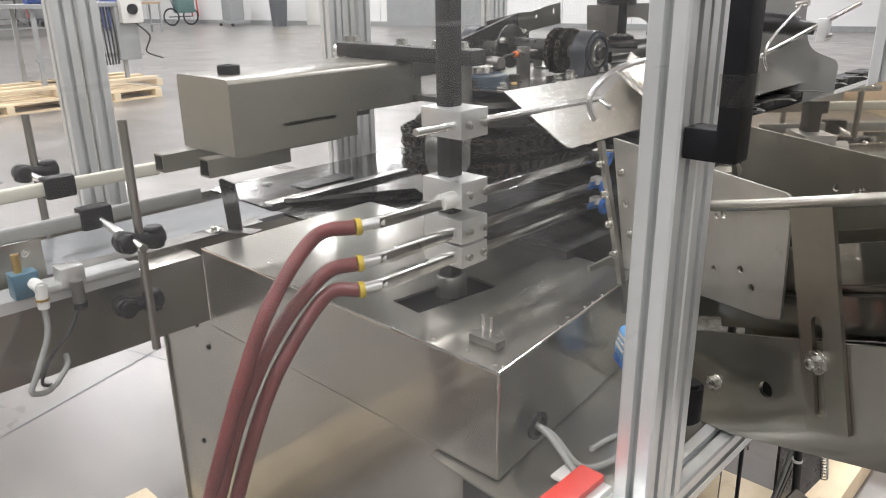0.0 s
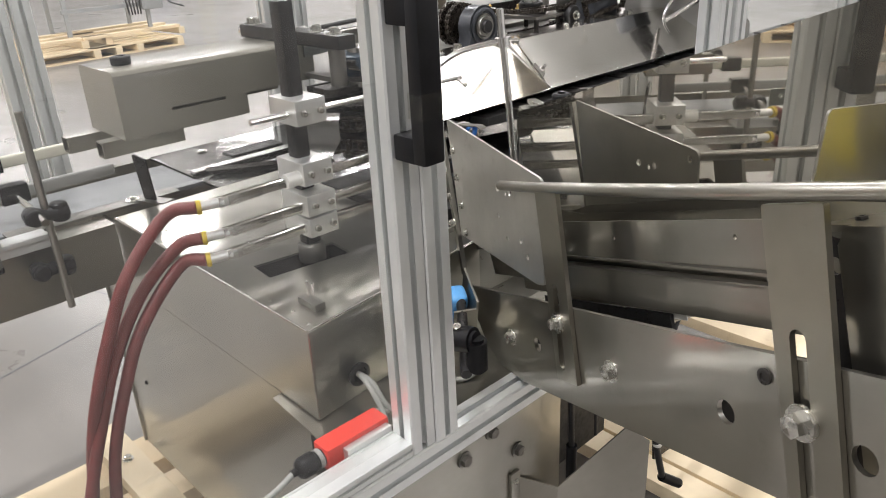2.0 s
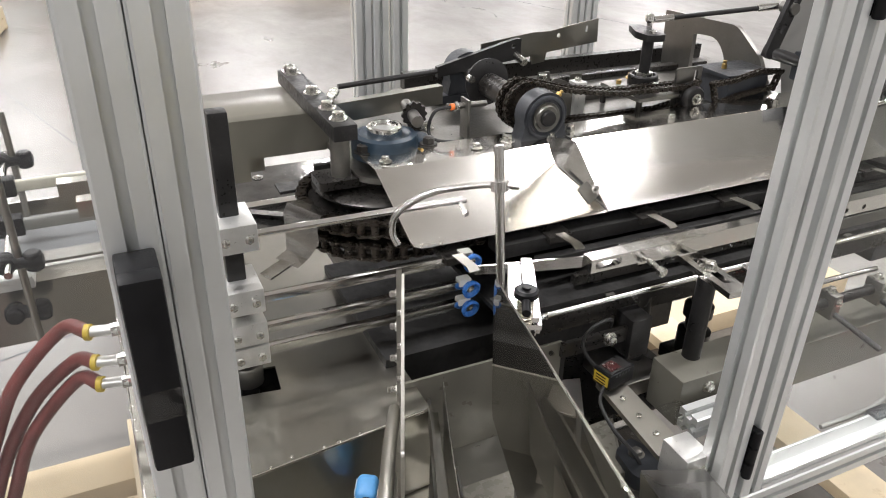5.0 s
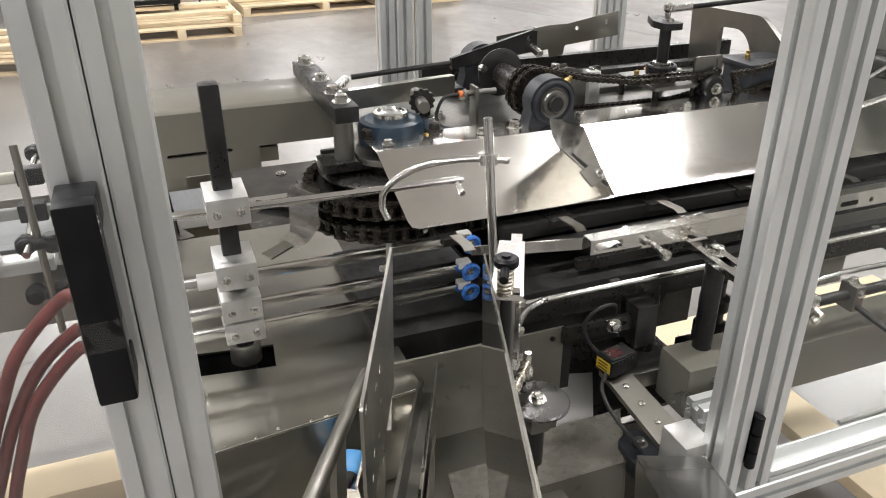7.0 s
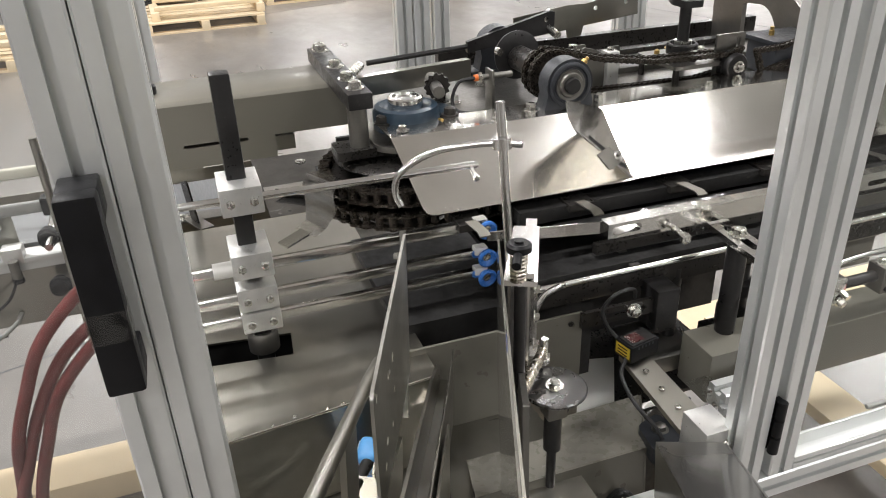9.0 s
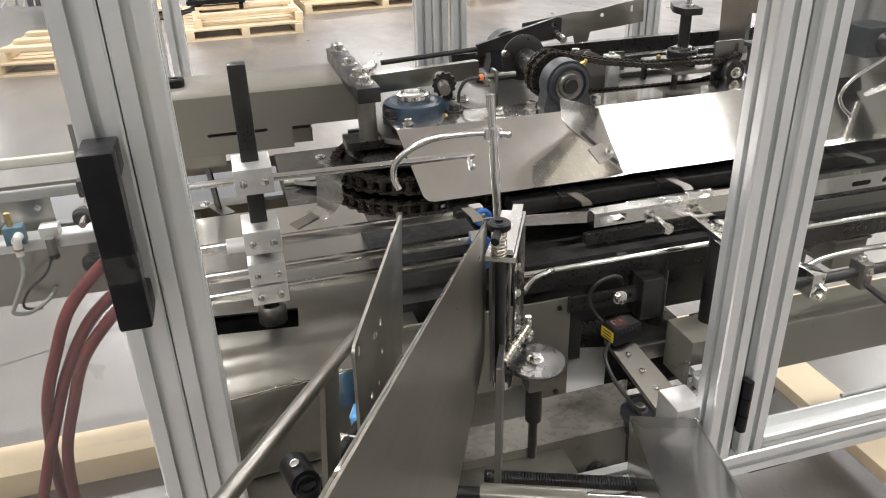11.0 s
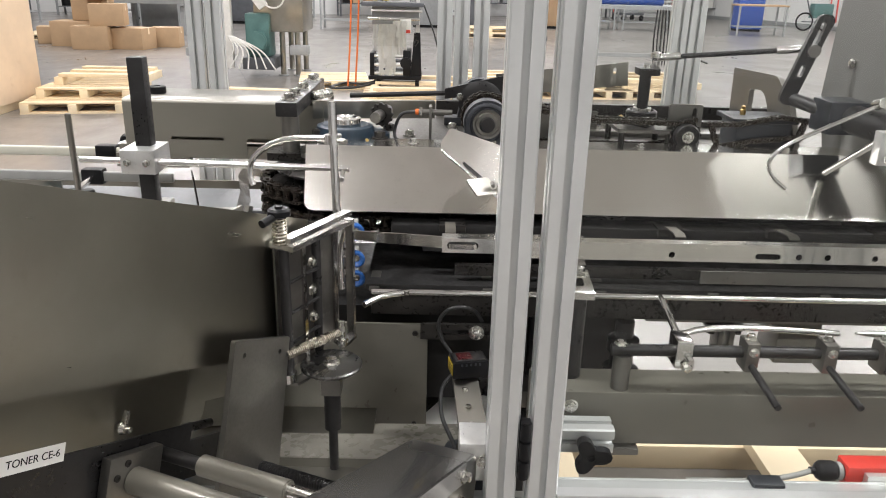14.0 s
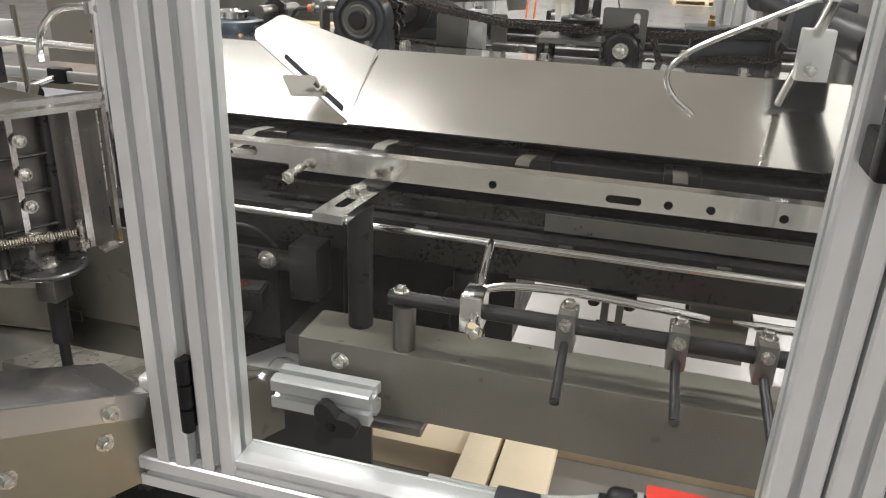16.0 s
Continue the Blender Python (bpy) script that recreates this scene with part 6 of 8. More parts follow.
cpart("head_flange", join(box(-0.20, -0.188, -0.004, 0.004, 0.09, 0.378)), STEEL)
for c in (0.19, 0.24, 0.29, 0.34):
    cpart("bolt", bolt((-0.194, -0.004, c), (0, -1, 0), 0.0055, 0.008), ZINC)
    cpart("bolt", bolt((-0.155, 0.003, c - 0.02), (0, -1, 0), 0.005, 0.004), ZINC)
# inner carrying rails
cpart("inner_rail", side([(-0.262, 0.128), (0.60, 0.138), (0.60, 0.187), (-0.10, 0.180), (-0.23, 0.162), (-0.262, 0.146)], [circle(0.27, 0.162, 0.003), circle(0.50, 0.168, 0.003)], 0.045, 0.004), STEEL)
cpart("rail_flange", box(-0.25, 0.60, 0.0495, 0.062, 0.128, 0.131), STEEL)
cpart("thin_guide", side([(-0.244, 0.184), (-0.215, 0.075), (0.56, 0.085), (0.56, 0.172), (-0.10, 0.168)], [], 0.070, 0.0015), STEEL, "thin bright guide strip")
cpart("inner_rail", side([(-0.02, 0.070), (0.60, 0.078), (0.60, 0.122), (-0.02, 0.114)], [], 0.040, 0.006), STEEL)
cpart("inner_lip", box(-0.02, 0.60, 0.040, 0.060, 0.1165, 0.1195), STEEL)
cpart("support_rod", rod((-0.10, 0.05, 0.03), (0.60, 0.05, 0.045), 0.007, 14), DARK_STEEL)
for a0, a1 in ((0.20, 0.36), (0.38, 0.53)):
    cpart("sleeve", rod((a0, 0.05, 0.0363 + 0.0004 * (a0 * 10)), (a1, 0.05, 0.0415), 0.0092, 16), STEEL)
cpart("black_strip", side([(-0.10, -0.04), (0.60, -0.02), (0.60, 0.02), (-0.10, 0.02)], [], 0.066, 0.005), BLACKENED)
# outer end: housing, stop plate and hand post
cpart("end_housing", join(side([(0.655, -0.04), (0.786, -0.04), (0.786, 0.186), (0.665, 0.186), (0.655, 0.170)], [circle(0.73, 0.157, 0.011)], 0.016, 0.006),
                          box(0.625, 0.786, 0.0225, 0.100, 0.180, 0.186), box(0.780, 0.786, 0.0225, 0.100, -0.04, 0.1795)), STEEL, "stained steel end housing")
cpart("housing_back", box(0.66, 0.78, 0.028, 0.031, -0.03, 0.179), BLACKENED)
cpart("housing_plug", turned([(0.0085, 0), (0.0085, 0.004), (0.005, 0.004), (0.0045, 0.002), (0, 0.002)], (0.73, 0.0195, 0.157), (0.73, -1, 0.157), 18), BLACKENED)
cpart("inner_wall", side([(0.60, -0.03), (0.652, -0.03), (0.652, 0.17), (0.60, 0.185)], [circle(0.640, 0.150, 0.008)], 0.026, 0.005), BLACKENED)
cpart("stop_plate", slab(rounded([(0.628, 0.010, 0.1865), (0.669, 0.010, 0.280), (0.661, 0.106, 0.276), (0.648, 0.088, 0.1865)], [0, 0.006, 0.006, 0]), 0.003), STEEL, "bent steel stop plate")
for a, b in ((0.655, 0.045), (0.70, 0.052)):
    cpart("screw", cap_screw((a, b, 0.1865), (0, 0, 1), 0.005, 0.003), DARK_STEEL)
cpart("hand_post", turned([(0.0178, -0.094), (0.0178, -0.003), (0.0168, -0.001), (0.0145, 0.0), (0.0, 0.0)], (0.770, 0.046, 0.292), Vector((0.770, 0.046, 0.292)) + MC.to_3x3().inverted() @ Vector((0, 0, 1)), 36), CHROME, "bright round hand post")
cpart("post_base", box(0.738, 0.83, 0.024, 0.075, 0.187, 0.204, 0.004), STEEL)
# right guide sheet with its taped edge
cpart("guide_sheet", side(rounded([(-0.165, 0.158, 0), (0.798, 0.158, 0), (0.871, 0.374, 0), (-0.15, 0.371, 0), (-0.165, 0.35, 0)], [0.02, 0, 0.022, 0, 0]), [], 0.140, 0.0013), MIRROR, "tall polished guide sheet")
cpart("outer_face", side(rounded([(-0.165, 0.158, 0), (0.798, 0.158, 0), (0.871, 0.374, 0), (-0.15, 0.371, 0), (-0.165, 0.35, 0)], [0.02, 0, 0.022, 0, 0]), [], 0.1415, 0.0015), DULL, "dull brushed outer face of the guide sheet")
cpart("edge_tape", side(rounded([(0.752, 0.156, 0), (0.7995, 0.156, 0), (0.864, 0.350, 0), (0.850, 0.3755, 0), (0.809, 0.3755, 0)], [0, 0, 0.006, 0.006, 0]), [], 0.1435, 0.0006), YELLOW, "yellow edge tape")
cpart("edge_tape", side(rounded([(0.752, 0.156, 0), (0.7995, 0.156, 0), (0.864, 0.350, 0), (0.850, 0.3755, 0), (0.809, 0.3755, 0)], [0, 0, 0.006, 0.006, 0]), [], 0.1389, 0.0006), YELLOW, "yellow edge tape")
cpart("edge_bead", tube([(0.8630, 0.1418, 0.345), (0.8660, 0.1418, 0.358), (0.8645, 0.1418, 0.371), (0.8585, 0.1418, 0.3755)], 0.0030, 10, 3), CHROME)
cpart("lower_guide", side(rounded([(0.005, 0.052, 0), (0.76, 0.075, 0), (0.78, 0.1565, 0), (0.005, 0.1565, 0)], 0.003), [circle(0.130, 0.074, 0.004)], 0.0745, 0.003), DULL, "recessed lower strip of the guide sheet")
# Black plate added in place of the shade inside the chute.
cpart("trough_shade", side([(-0.02, -0.06), (0.33, -0.06), (0.33, 0.0595), (-0.02, 0.0505)], [], 0.0725, 0.005), BLACKENED, "black plate standing for the shade inside the trough")
# Another black strip added so that the side plate's holes look into shade.
cpart("black_strip", side([(0.335, -0.06), (0.62, -0.06), (0.62, 0.012), (0.335, 0.008)], [], 0.0725, 0.005), BLACKENED)
stud = cpart("wing_stud", join(rod((0.130, 0.0755, 0.074), (0.130, 0.096, 0.074), 0.0040, 12), turned([(0.008, 0), (0.009, 0.004), (0.006, 0.009), (0, 0.010)], (0.130, 0.080, 0.074), (0.130, 0.3, 0.074), 16)), ZINC)
part("wing", box(0.1265, 0.1335, 0.084, 0.090, 0.078, 0.098, 0.002), ZINC, stud, "", True)
clamp = cpart("clamp_block", box(0.472, 0.545, 0.1435, 0.178, 0.095, 0.191, 0.002), GREY_STEEL, "square grey clamp block")
part("bolt", cap_screw((0.508, 0.178, 0.14), (0, 1, 0), 0.008, 0.006), ZINC, clamp, local=True)
plate = cpart("name_plate", side([(0.216, 0.0505), (0.355, 0.0535), (0.355, 0.0760), (0.216, 0.0730)], [], 0.0785, 0.0012), PAPER, "white name plate with dark lettering")
font = bpy.data.curves.new("lettering", "FONT")
font.body, font.size, font.extrude, font.align_x, font.align_y = "TONER CE-6", 0.0130, 0.0002, "RIGHT", "CENTER"
words = new("lettering", font)
font.materials.append(PLASTIC)
words.parent = plate
words.matrix_basis = sheet((0.2225, 0.0800, 0.0622), (-1, 0, -0.018), (0, 0, 1))
# adjusting gear between guide sheet and right channel
cpart("upright_plate", side(rounded([(0.045, 0.197, 0), (-0.092, 0.193, 0), (-0.125, -0.09, 0), (0.030, -0.09, 0)], 0.004), [circle(0.02, 0.175, 0.004), circle(-0.07, 0.172, 0.004)], 0.168, 0.008), GREY_STEEL)
block = cpart("base_block", box(0.060, 0.156, 0.080, 0.096, -0.055, 0.041, 0.003), GREY_STEEL)
for a in (0.126, 0.142):
    part("screw", cap_screw((a, 0.096, 0.030 - (a - 0.126)), (0, 1, 0), 0.005, 0.002), DARK_STEEL, block, local=True)
cpart("adjust_tube", rod((0.110, 0.095, 0.004), (0.110, 0.285, 0.004), 0.0180, 26, None, 0.002), GREIGE)
cpart("adjust_tube", rod((0.046, 0.150, 0.022), (0.046, 0.290, 0.022), 0.0150, 24, None, 0.002), GREIGE)
cpart("cross_rod", rod((0.046, 0.079, 0.022), (0.046, 0.152, 0.022), 0.0095, 20), BLACKENED)
for a, c, r, b0 in ((-0.066, -0.003, 0.0105, 0.15), (0.110, 0.004, 0.0110, 0.28)):
    m = join(rod((a, b0, c), (a, 0.372, c), r * 0.86, 14), coil((a, b0, c), (a, 0.372, c), r * 0.86, r * 0.18, int((0.372 - b0) / 0.0042), 5))
    cpart("threaded_rod", m, BLACKENED)
cpart("slide_rod", rod((0.046, 0.285, 0.022), (0.046, 0.372, 0.022), 0.0095, 20), CHROME)
# right channel with its folded cover
right = cpart("right_channel", side([(-0.195, 0.060), (AEND, 0.060), (AEND, -0.085), (-0.03, -0.085), (-0.10, -0.075), (-0.195, -0.050)], [], 0.464, 0.006), DULL)
part("cover", box(-0.16, AEND, 0.372, 0.470, 0.064, 0.068, 0.001), FOLDED, right, "folded grey cover", True)
part("cover_lip", box(-0.16, AEND, 0.4705, 0.4735, 0.036, 0.0675), FOLDED, right, "", True)
part("cover_web", box(-0.16, AEND, 0.372, 0.375, -0.05, 0.0635), STEEL, right, "", True)
for a, c in ((-0.116, 0.047), (-0.118, 0.010), (0.030, 0.013), (0.009, 0.0), (-0.014, -0.014), (0.13, -0.045), (0.24, 0.02)):
    part("bolt", bolt((a, 0.4736 if c > 0.04 else 0.470, c), (0, 1, 0), 0.0075, 0.008), ZINC, right, local=True)
part("square_stub", box(0.064, 0.080, 0.455, 0.508, -0.024, -0.008, 0.002), BLACKENED, right, "", True)

# ---- timing disc assembly beside the guide sheet ----
disc = thing("tension_unit", (-0.45, 1.19, 1.08), "sprung adjusting frame with a dark round disc", "tension unit")
fr = Vector((-0.434, 1.158, 1.30))
fb = Vector((-0.578, 1.231, 1.30))
dv = (fb - fr).normalized()
sd = Vector((dv.y, -dv.x, 0))
part("top_plate", slab([fr + sd * 0.022, fb + sd * 0.022, fb - sd * 0.016, fr - sd * 0.022], 0.008, way=(0, 0, 1)), CHROME, disc)
part("top_bar", slab([fr + sd * 0.018 + Vector((0, 0, 0.012)), fb + sd * 0.018 + Vector((0, 0, 0.012)), fb + sd * 0.002 + Vector((0, 0, 0.012)), fr + sd * 0.002 + Vector((0, 0, 0.012))], 0.008, way=(0, 0, 1)), CHROME, disc)
for s, r, mat in ((0.006, 0.008, BLACKENED), (0.085, 0.0075, BLACKENED)):
    p = fr + dv * s
    part("column", rod((p.x, p.y, 1.085), (p.x, p.y, 1.30), r, 16), mat, disc)
for s, w in ((0.035, 0.008), (0.115, 0.010)):
    p = fr + dv * s + sd * 0.012
    part("side_strip", slab([p, p + dv * w, p + dv * w - Vector((0, 0, 0.20)), p - Vector((0, 0, 0.20))], 0.004), CHROME, disc)
for k in range(4):
    p = fr + dv * 0.046 + sd * 0.018 - Vector((0, 0, 0.03 + 0.045 * k))
    part("bolt", bolt(p, sd, 0.0065, 0.006), ZINC, disc)
part("back_plate", slab([fr - sd * 0.012, fb - sd * 0.012, fb - sd * 0.012 - Vector((0, 0, 0.21)), fr - sd * 0.012 - Vector((0, 0, 0.21))], 0.004, way=-sd), BLOTCHED, disc)
for k in range(3):
    p = fr + dv * 0.012 + sd * 0.004 - Vector((0, 0, 0.055 + 0.05 * k))
    part("cross_pin", rod(p, p + dv * 0.07, 0.003, 8), BLACKENED, disc)
part("side_frame", slab([fb + sd * 0.022 + Vector((0, 0, 0.004)), fb + sd * 0.008 + Vector((0, 0, 0.004)), fb + sd * 0.008 - Vector((0, 0, 0.205)), fb + sd * 0.022 - Vector((0, 0, 0.205))], 0.006), CHROME, disc)
part("side_foot", slab([fb + sd * 0.024 - Vector((0, 0, 0.205)), fb + sd * 0.006 - Vector((0, 0, 0.205)), fb + sd * 0.006 - dv * 0.03 - Vector((0, 0, 0.209)), fb + sd * 0.024 - dv * 0.03 - Vector((0, 0, 0.209))], 0.005), CHROME, disc)
part("clip", tube([(-0.586, 1.235, 1.29), (-0.598, 1.225, 1.25), (-0.602, 1.222, 1.20)], 0.004, 10, 5), CHROME, disc)
kn = Vector((-0.437, 1.157, 1.308))
part("spring", coil(kn, kn + Vector((0, 0, 0.042)), 0.0095, 0.0022, 8), SPRING, disc, "brass-coloured coil spring")
part("knob", turned([(0.012, 0), (0.0165, 0.002), (0.0165, 0.010), (0.013, 0.013), (0.006, 0.013), (0.006, 0.016), (0, 0.016)], kn + Vector((0, 0, 0.042)), kn + Vector((0, 0, 1)), 22), PLASTIC, disc)
part("lever", rod(kn + Vector((0.0, 0.0, 0.046)), kn + Vector((0.032, -0.018, 0.040)), 0.006, 12), PLASTIC, disc)
part("cross_spring", coil((-0.425, 1.160, 1.133), (-0.503, 1.230, 1.134), 0.0066, 0.0017, 30), SPRING, disc, "bright extension spring")
part("spring_post", join(rod((-0.507, 1.234, 1.106), (-0.507, 1.234, 1.152), 0.0055, 14), rod((-0.507, 1.234, 1.112), (-0.507, 1.234, 1.122), 0.010, 6)), ZINC, disc)
wheel = part("disc", turned([(0.046, 0), (0.048, 0.002), (0.048, 0.005), (0.046, 0.007), (0, 0.007)], (-0.452, 1.224, 1.100), (-0.452, 1.224, 2), 44), SCUFFED, disc, "dark scuffed round disc")
part("bolt", bolt((-0.452, 1.224, 1.107), (0, 0, 1), 0.0095, 0.007), ZINC, wheel)
part("socket", box(-0.468, -0.436, 1.208, 1.240, 1.055, 1.100, 0.004), GREY_STEEL, disc)
part("shaft", join(rod((-0.452, 1.224, 0.99), (-0.452, 1.224, 1.06), 0.0135, 20), rod((-0.452, 1.224, 0.90), (-0.452, 1.224, 0.99), 0.0075, 16)), BLACKENED, disc)
part("collar", rod((-0.433, 1.160, 1.085), (-0.433, 1.160, 1.10), 0.013, 18), CHROME, disc)
part("link", slab([(-0.43, 1.15, 1.082), (-0.50, 1.19, 1.074), (-0.50, 1.21, 1.074), (-0.43, 1.175, 1.082)], 0.005), GREY_STEEL, disc)
swing = thing("swing_rod", (-0.625, 1.21, 1.2), "upright chrome rod with a bent finger and a clamp collar", "rod")
part("upright", rod((-0.600, 1.222, 1.17), (-0.625, 1.211, 1.486), 0.0072, 18, None, 0.0015), CHROME, swing)
part("collar", rod((-0.6195, 1.2125, 1.418), (-0.6205, 1.212, 1.434), 0.0145, 20), CHROME, swing)
part("collar_screw", rod((-0.62, 1.212, 1.426), (-0.60, 1.235, 1.426), 0.005, 12), ZINC, swing)
part("finger", tube([(-0.62, 1.212, 1.426), (-0.632, 1.178, 1.425), (-0.65, 1.125, 1.417), (-0.664, 1.088, 1.398), (-0.670, 1.066, 1.376), (-0.668, 1.062, 1.352), (-0.662, 1.068, 1.334)], 0.0052, 12, 5), CHROME, swing)

# ---- below the chute mouth: plate, sensor, blocks ----
back = thing("backing_panel", (-0.64, 1.25, 0.88), "plain grey steel panel under the chain bed", "panel")
part("panel", box(-0.643, -0.637, 1.04, 1.373, 0.86, 1.088, 0.001), OLIVE, back)
for y, z in ((1.07, 0.88), (1.35, 0.88), (1.07, 1.07), (1.35, 1.07)):
    part("screw", cap_screw((-0.637, y, z), (1, 0, 0), 0.005, 0.003), DARK_STEEL, back)
cover = thing("taped_plate", (-0.52, 1.27, 0.93), "olive sheet cover scuffed and smeared with old tape", "plate")
CV = ((-0.592, 1.13, 0.905), (-0.455, 1.10, 0.928), (-0.455, 1.395, 0.928), (-0.600, 1.478, 0.905))
part("plate", slab(CV, 0.005, way=(0, 0, -1)), SCRATCHED, cover)
part("front", slab([(-0.4548, 1.10, 0.9275), (-0.4548, 1.395, 0.9275), (-0.44, 1.395, 0.80), (-0.44, 1.10, 0.80)], 0.004, way=(-1, 0, 0)), OLIVE, cover)
part("end", slab([(-0.456, 1.3965, 0.9265), (-0.600, 1.4795, 0.9035), (-0.600, 1.4795, 0.80), (-0.442, 1.3965, 0.80)], 0.004, way=(0, 1, 0)), OLIVE, cover)
ledge2 = thing("inner_shelf", (-0.74, 1.45, 0.80), "dark oiled shelf plate inside the machine", "shelf")
part("plate", box(-1.0, -0.645, 1.06, 1.75, 0.838, 0.846), DARK_STEEL, ledge2)
card = thing("white_card", (-0.735, 1.45, 0.8465), "white card lying inside the machine", "card")
part("sheet", slab([(-0.815, 1.425, 0.8475), (-0.655, 1.330, 0.8475), (-0.650, 1.462, 0.8475), (-0.784, 1.540, 0.8475)], 0.0008, way=(0, 0, 1)), PAPER, card, smooth=0)
scrap = thing("film_scrap", (-0.60, 1.50, 0.846), "crumpled clear film scrap behind the sensor", "film scrap")
rs = random.Random(5)
sc = bmesh.new()
rows = [[sc.verts.new((-0.645 + 0.02 * i + rs.uniform(-0.006, 0.006), 1.475 + 0.02 * j + rs.uniform(-0.006, 0.006), 0.853 + 0.05 * math.sin(0.8 * i) * math.sin(0.75 * j) + rs.uniform(-0.006, 0.010))) for j in range(6)] for i in range(5)]
for i in range(4):
    for j in range(5):
        sc.faces.new((rows[i][j], rows[i + 1][j], rows[i + 1][j + 1], rows[i][j + 1]))
bmesh.ops.solidify(sc, geom=sc.faces[:], thickness=0.0006)
part("film", sc, TAPE, scrap, smooth=0)
scrap2 = thing("film_scrap", (-0.50, 1.535, 0.98), "crumpled clear film scrap beside the profile stub", "film scrap")
sc = bmesh.new()
rows = [[sc.verts.new((-0.525 + 0.013 * i + rs.uniform(-0.004, 0.004), 1.515 + 0.013 * j + rs.uniform(-0.004, 0.004), 0.978 + 0.018 * math.sin(1.1 * i) * math.sin(0.9 * j) + rs.uniform(-0.003, 0.006))) for j in range(5)] for i in range(5)]
for i in range(4):
    for j in range(4):
        sc.faces.new((rows[i][j], rows[i + 1][j], rows[i + 1][j + 1], rows[i][j + 1]))
bmesh.ops.solidify(sc, geom=sc.faces[:], thickness=0.0006)
part("film", sc, TAPE, scrap2, smooth=0)
pivot = thing("pivot_casting", (-0.44, 1.45, 0.90), "dark scuffed cast pivot arm with a chrome pin", "casting")
part("arm", slab(rounded([(-0.50, 1.41, 0.935), (-0.43, 1.395, 0.945), (-0.372, 1.435, 0.95), (-0.372, 1.47, 0.95), (-0.43, 1.475, 0.945), (-0.52, 1.46, 0.93)], 0.012), 0.03, way=(0, 0, -1)), CAST_GREY, pivot)
part("boss", rod((-0.40, 1.452, 0.90), (-0.40, 1.452, 0.958), 0.020, 24, None, 0.003), CAST_GREY, pivot)
part("pin", rod((-0.392, 1.405, 0.93), (-0.372, 1.425, 0.93), 0.011, 18, None, 0.002), CHROME, pivot)
part("bolt", bolt((-0.475, 1.437, 0.938), (0, 0, 1), 0.010, 0.008), GREY_STEEL, pivot)
leads = thing("tied_leads", (-0.41, 1.30, 0.86), "black leads tied with a white clip beside the cover", "cable")
part("lead", tube([(-0.432, 1.31, 0.80), (-0.425, 1.312, 0.86), (-0.415, 1.325, 0.895), (-0.405, 1.345, 0.885), (-0.41, 1.355, 0.84), (-0.42, 1.35, 0.79)], 0.0055, 10, 5), BLACK_CABLE, leads)
part("lead", tube([(-0.43, 1.33, 0.80), (-0.42, 1.325, 0.85), (-0.41, 1.31, 0.88), (-0.40, 1.325, 0.905), (-0.40, 1.345, 0.87), (-0.41, 1.37, 0.80)], 0.0048, 10, 5), BLACK_CABLE, leads)
part("clip", box(-0.422, -0.398, 1.322, 1.336, 0.862, 0.880, 0.003), WHITE_PLASTIC, leads)
las = thing("laser_sensor", (-0.58, 1.44, 1.03), "black photo sensor with a yellow warning label on an arm", "sensor")
ml = pose(-0.575, 1.444, 1.045, 0, 0, 12)
part("body", moved(box(-0.020, 0.020, -0.030, 0.032, -0.020, 0.011, 0.002), ml), PLASTIC, las)
part("lid", moved(box(-0.017, 0.017, -0.026, 0.028, 0.011, 0.0135, 0.001), ml), BLACKENED, las)
part("label", moved(box(-0.017, 0.016, -0.0308, -0.0302, -0.014, 0.007), ml), BAND, las, "yellow warning label with dark bars")
for k in range(3):
    part("label_bar", moved(box(-0.012, 0.010, -0.0313, -0.0309, -0.011 + 0.006 * k, -0.0088 + 0.006 * k), ml), PLASTIC, las)
for k in range(5):
    part("rib", moved(box(0.0202, 0.0207, -0.016 + 0.008 * k, -0.013 + 0.008 * k, 0.004, 0.009), ml), CAST_GREY, las)
part("red_lens", moved(box(-0.012, 0.012, -0.020, 0.006, 0.0136, 0.0141), ml), MAROON, las, "dull red window")
part("arm", slab([(-0.585, 1.418, 1.020), (-0.560, 1.462, 1.024), (-0.40, 1.475, 1.000), (-0.392, 1.455, 0.985), (-0.42, 1.43, 0.985)], 0.010, way=(0, 0, -1)), STEEL, las)
for f in (0.25, 0.5, 0.75):
    q = Vector((-0.575, 1.435, 1.021)).lerp(Vector((-0.41, 1.452, 0.990)), f)
    part("screw", cap_screw(q + Vector((0, 0, 0.0005)), (0.1, 0, 1), 0.005, 0.004), ZINC, las)
part("arm_block", box(-0.412, -0.352, 1.425, 1.475, 0.965, 1.03, 0.003), ALU_RAW, las)
for y in (1.435, 1.462):
    part("bolt", bolt((-0.352, y, 1.0), (1, 0, 0), 0.008, 0.006), ZINC, las)
part("cable", tube([(-0.562, 1.418, 1.03), (-0.545, 1.40, 1.01), (-0.50, 1.40, 0.985), (-0.46, 1.42, 0.955), (-0.44, 1.43, 0.92)], 0.0035, 8, 5), BLACK_CABLE, las)
slide = thing("slide_bracket", (-0.62, 1.46, 1.06), "dark slotted slide bracket with a clamp bolt", "bracket")
part("bar", ring_plate([(1.36, 1.068), (1.52, 1.068), (1.52, 1.098), (1.36, 1.098)], [slot(1.40, 1.083, 1.48, 1.083, 0.005)], 0.008, sheet((-0.625, 0, 0), (0, 1, 0), (0, 0, 1))), DARK_STEEL, slide)
part("bolt", bolt((-0.617, 1.46, 1.083), (1, 0, 0), 0.010, 0.010), ZINC, slide)
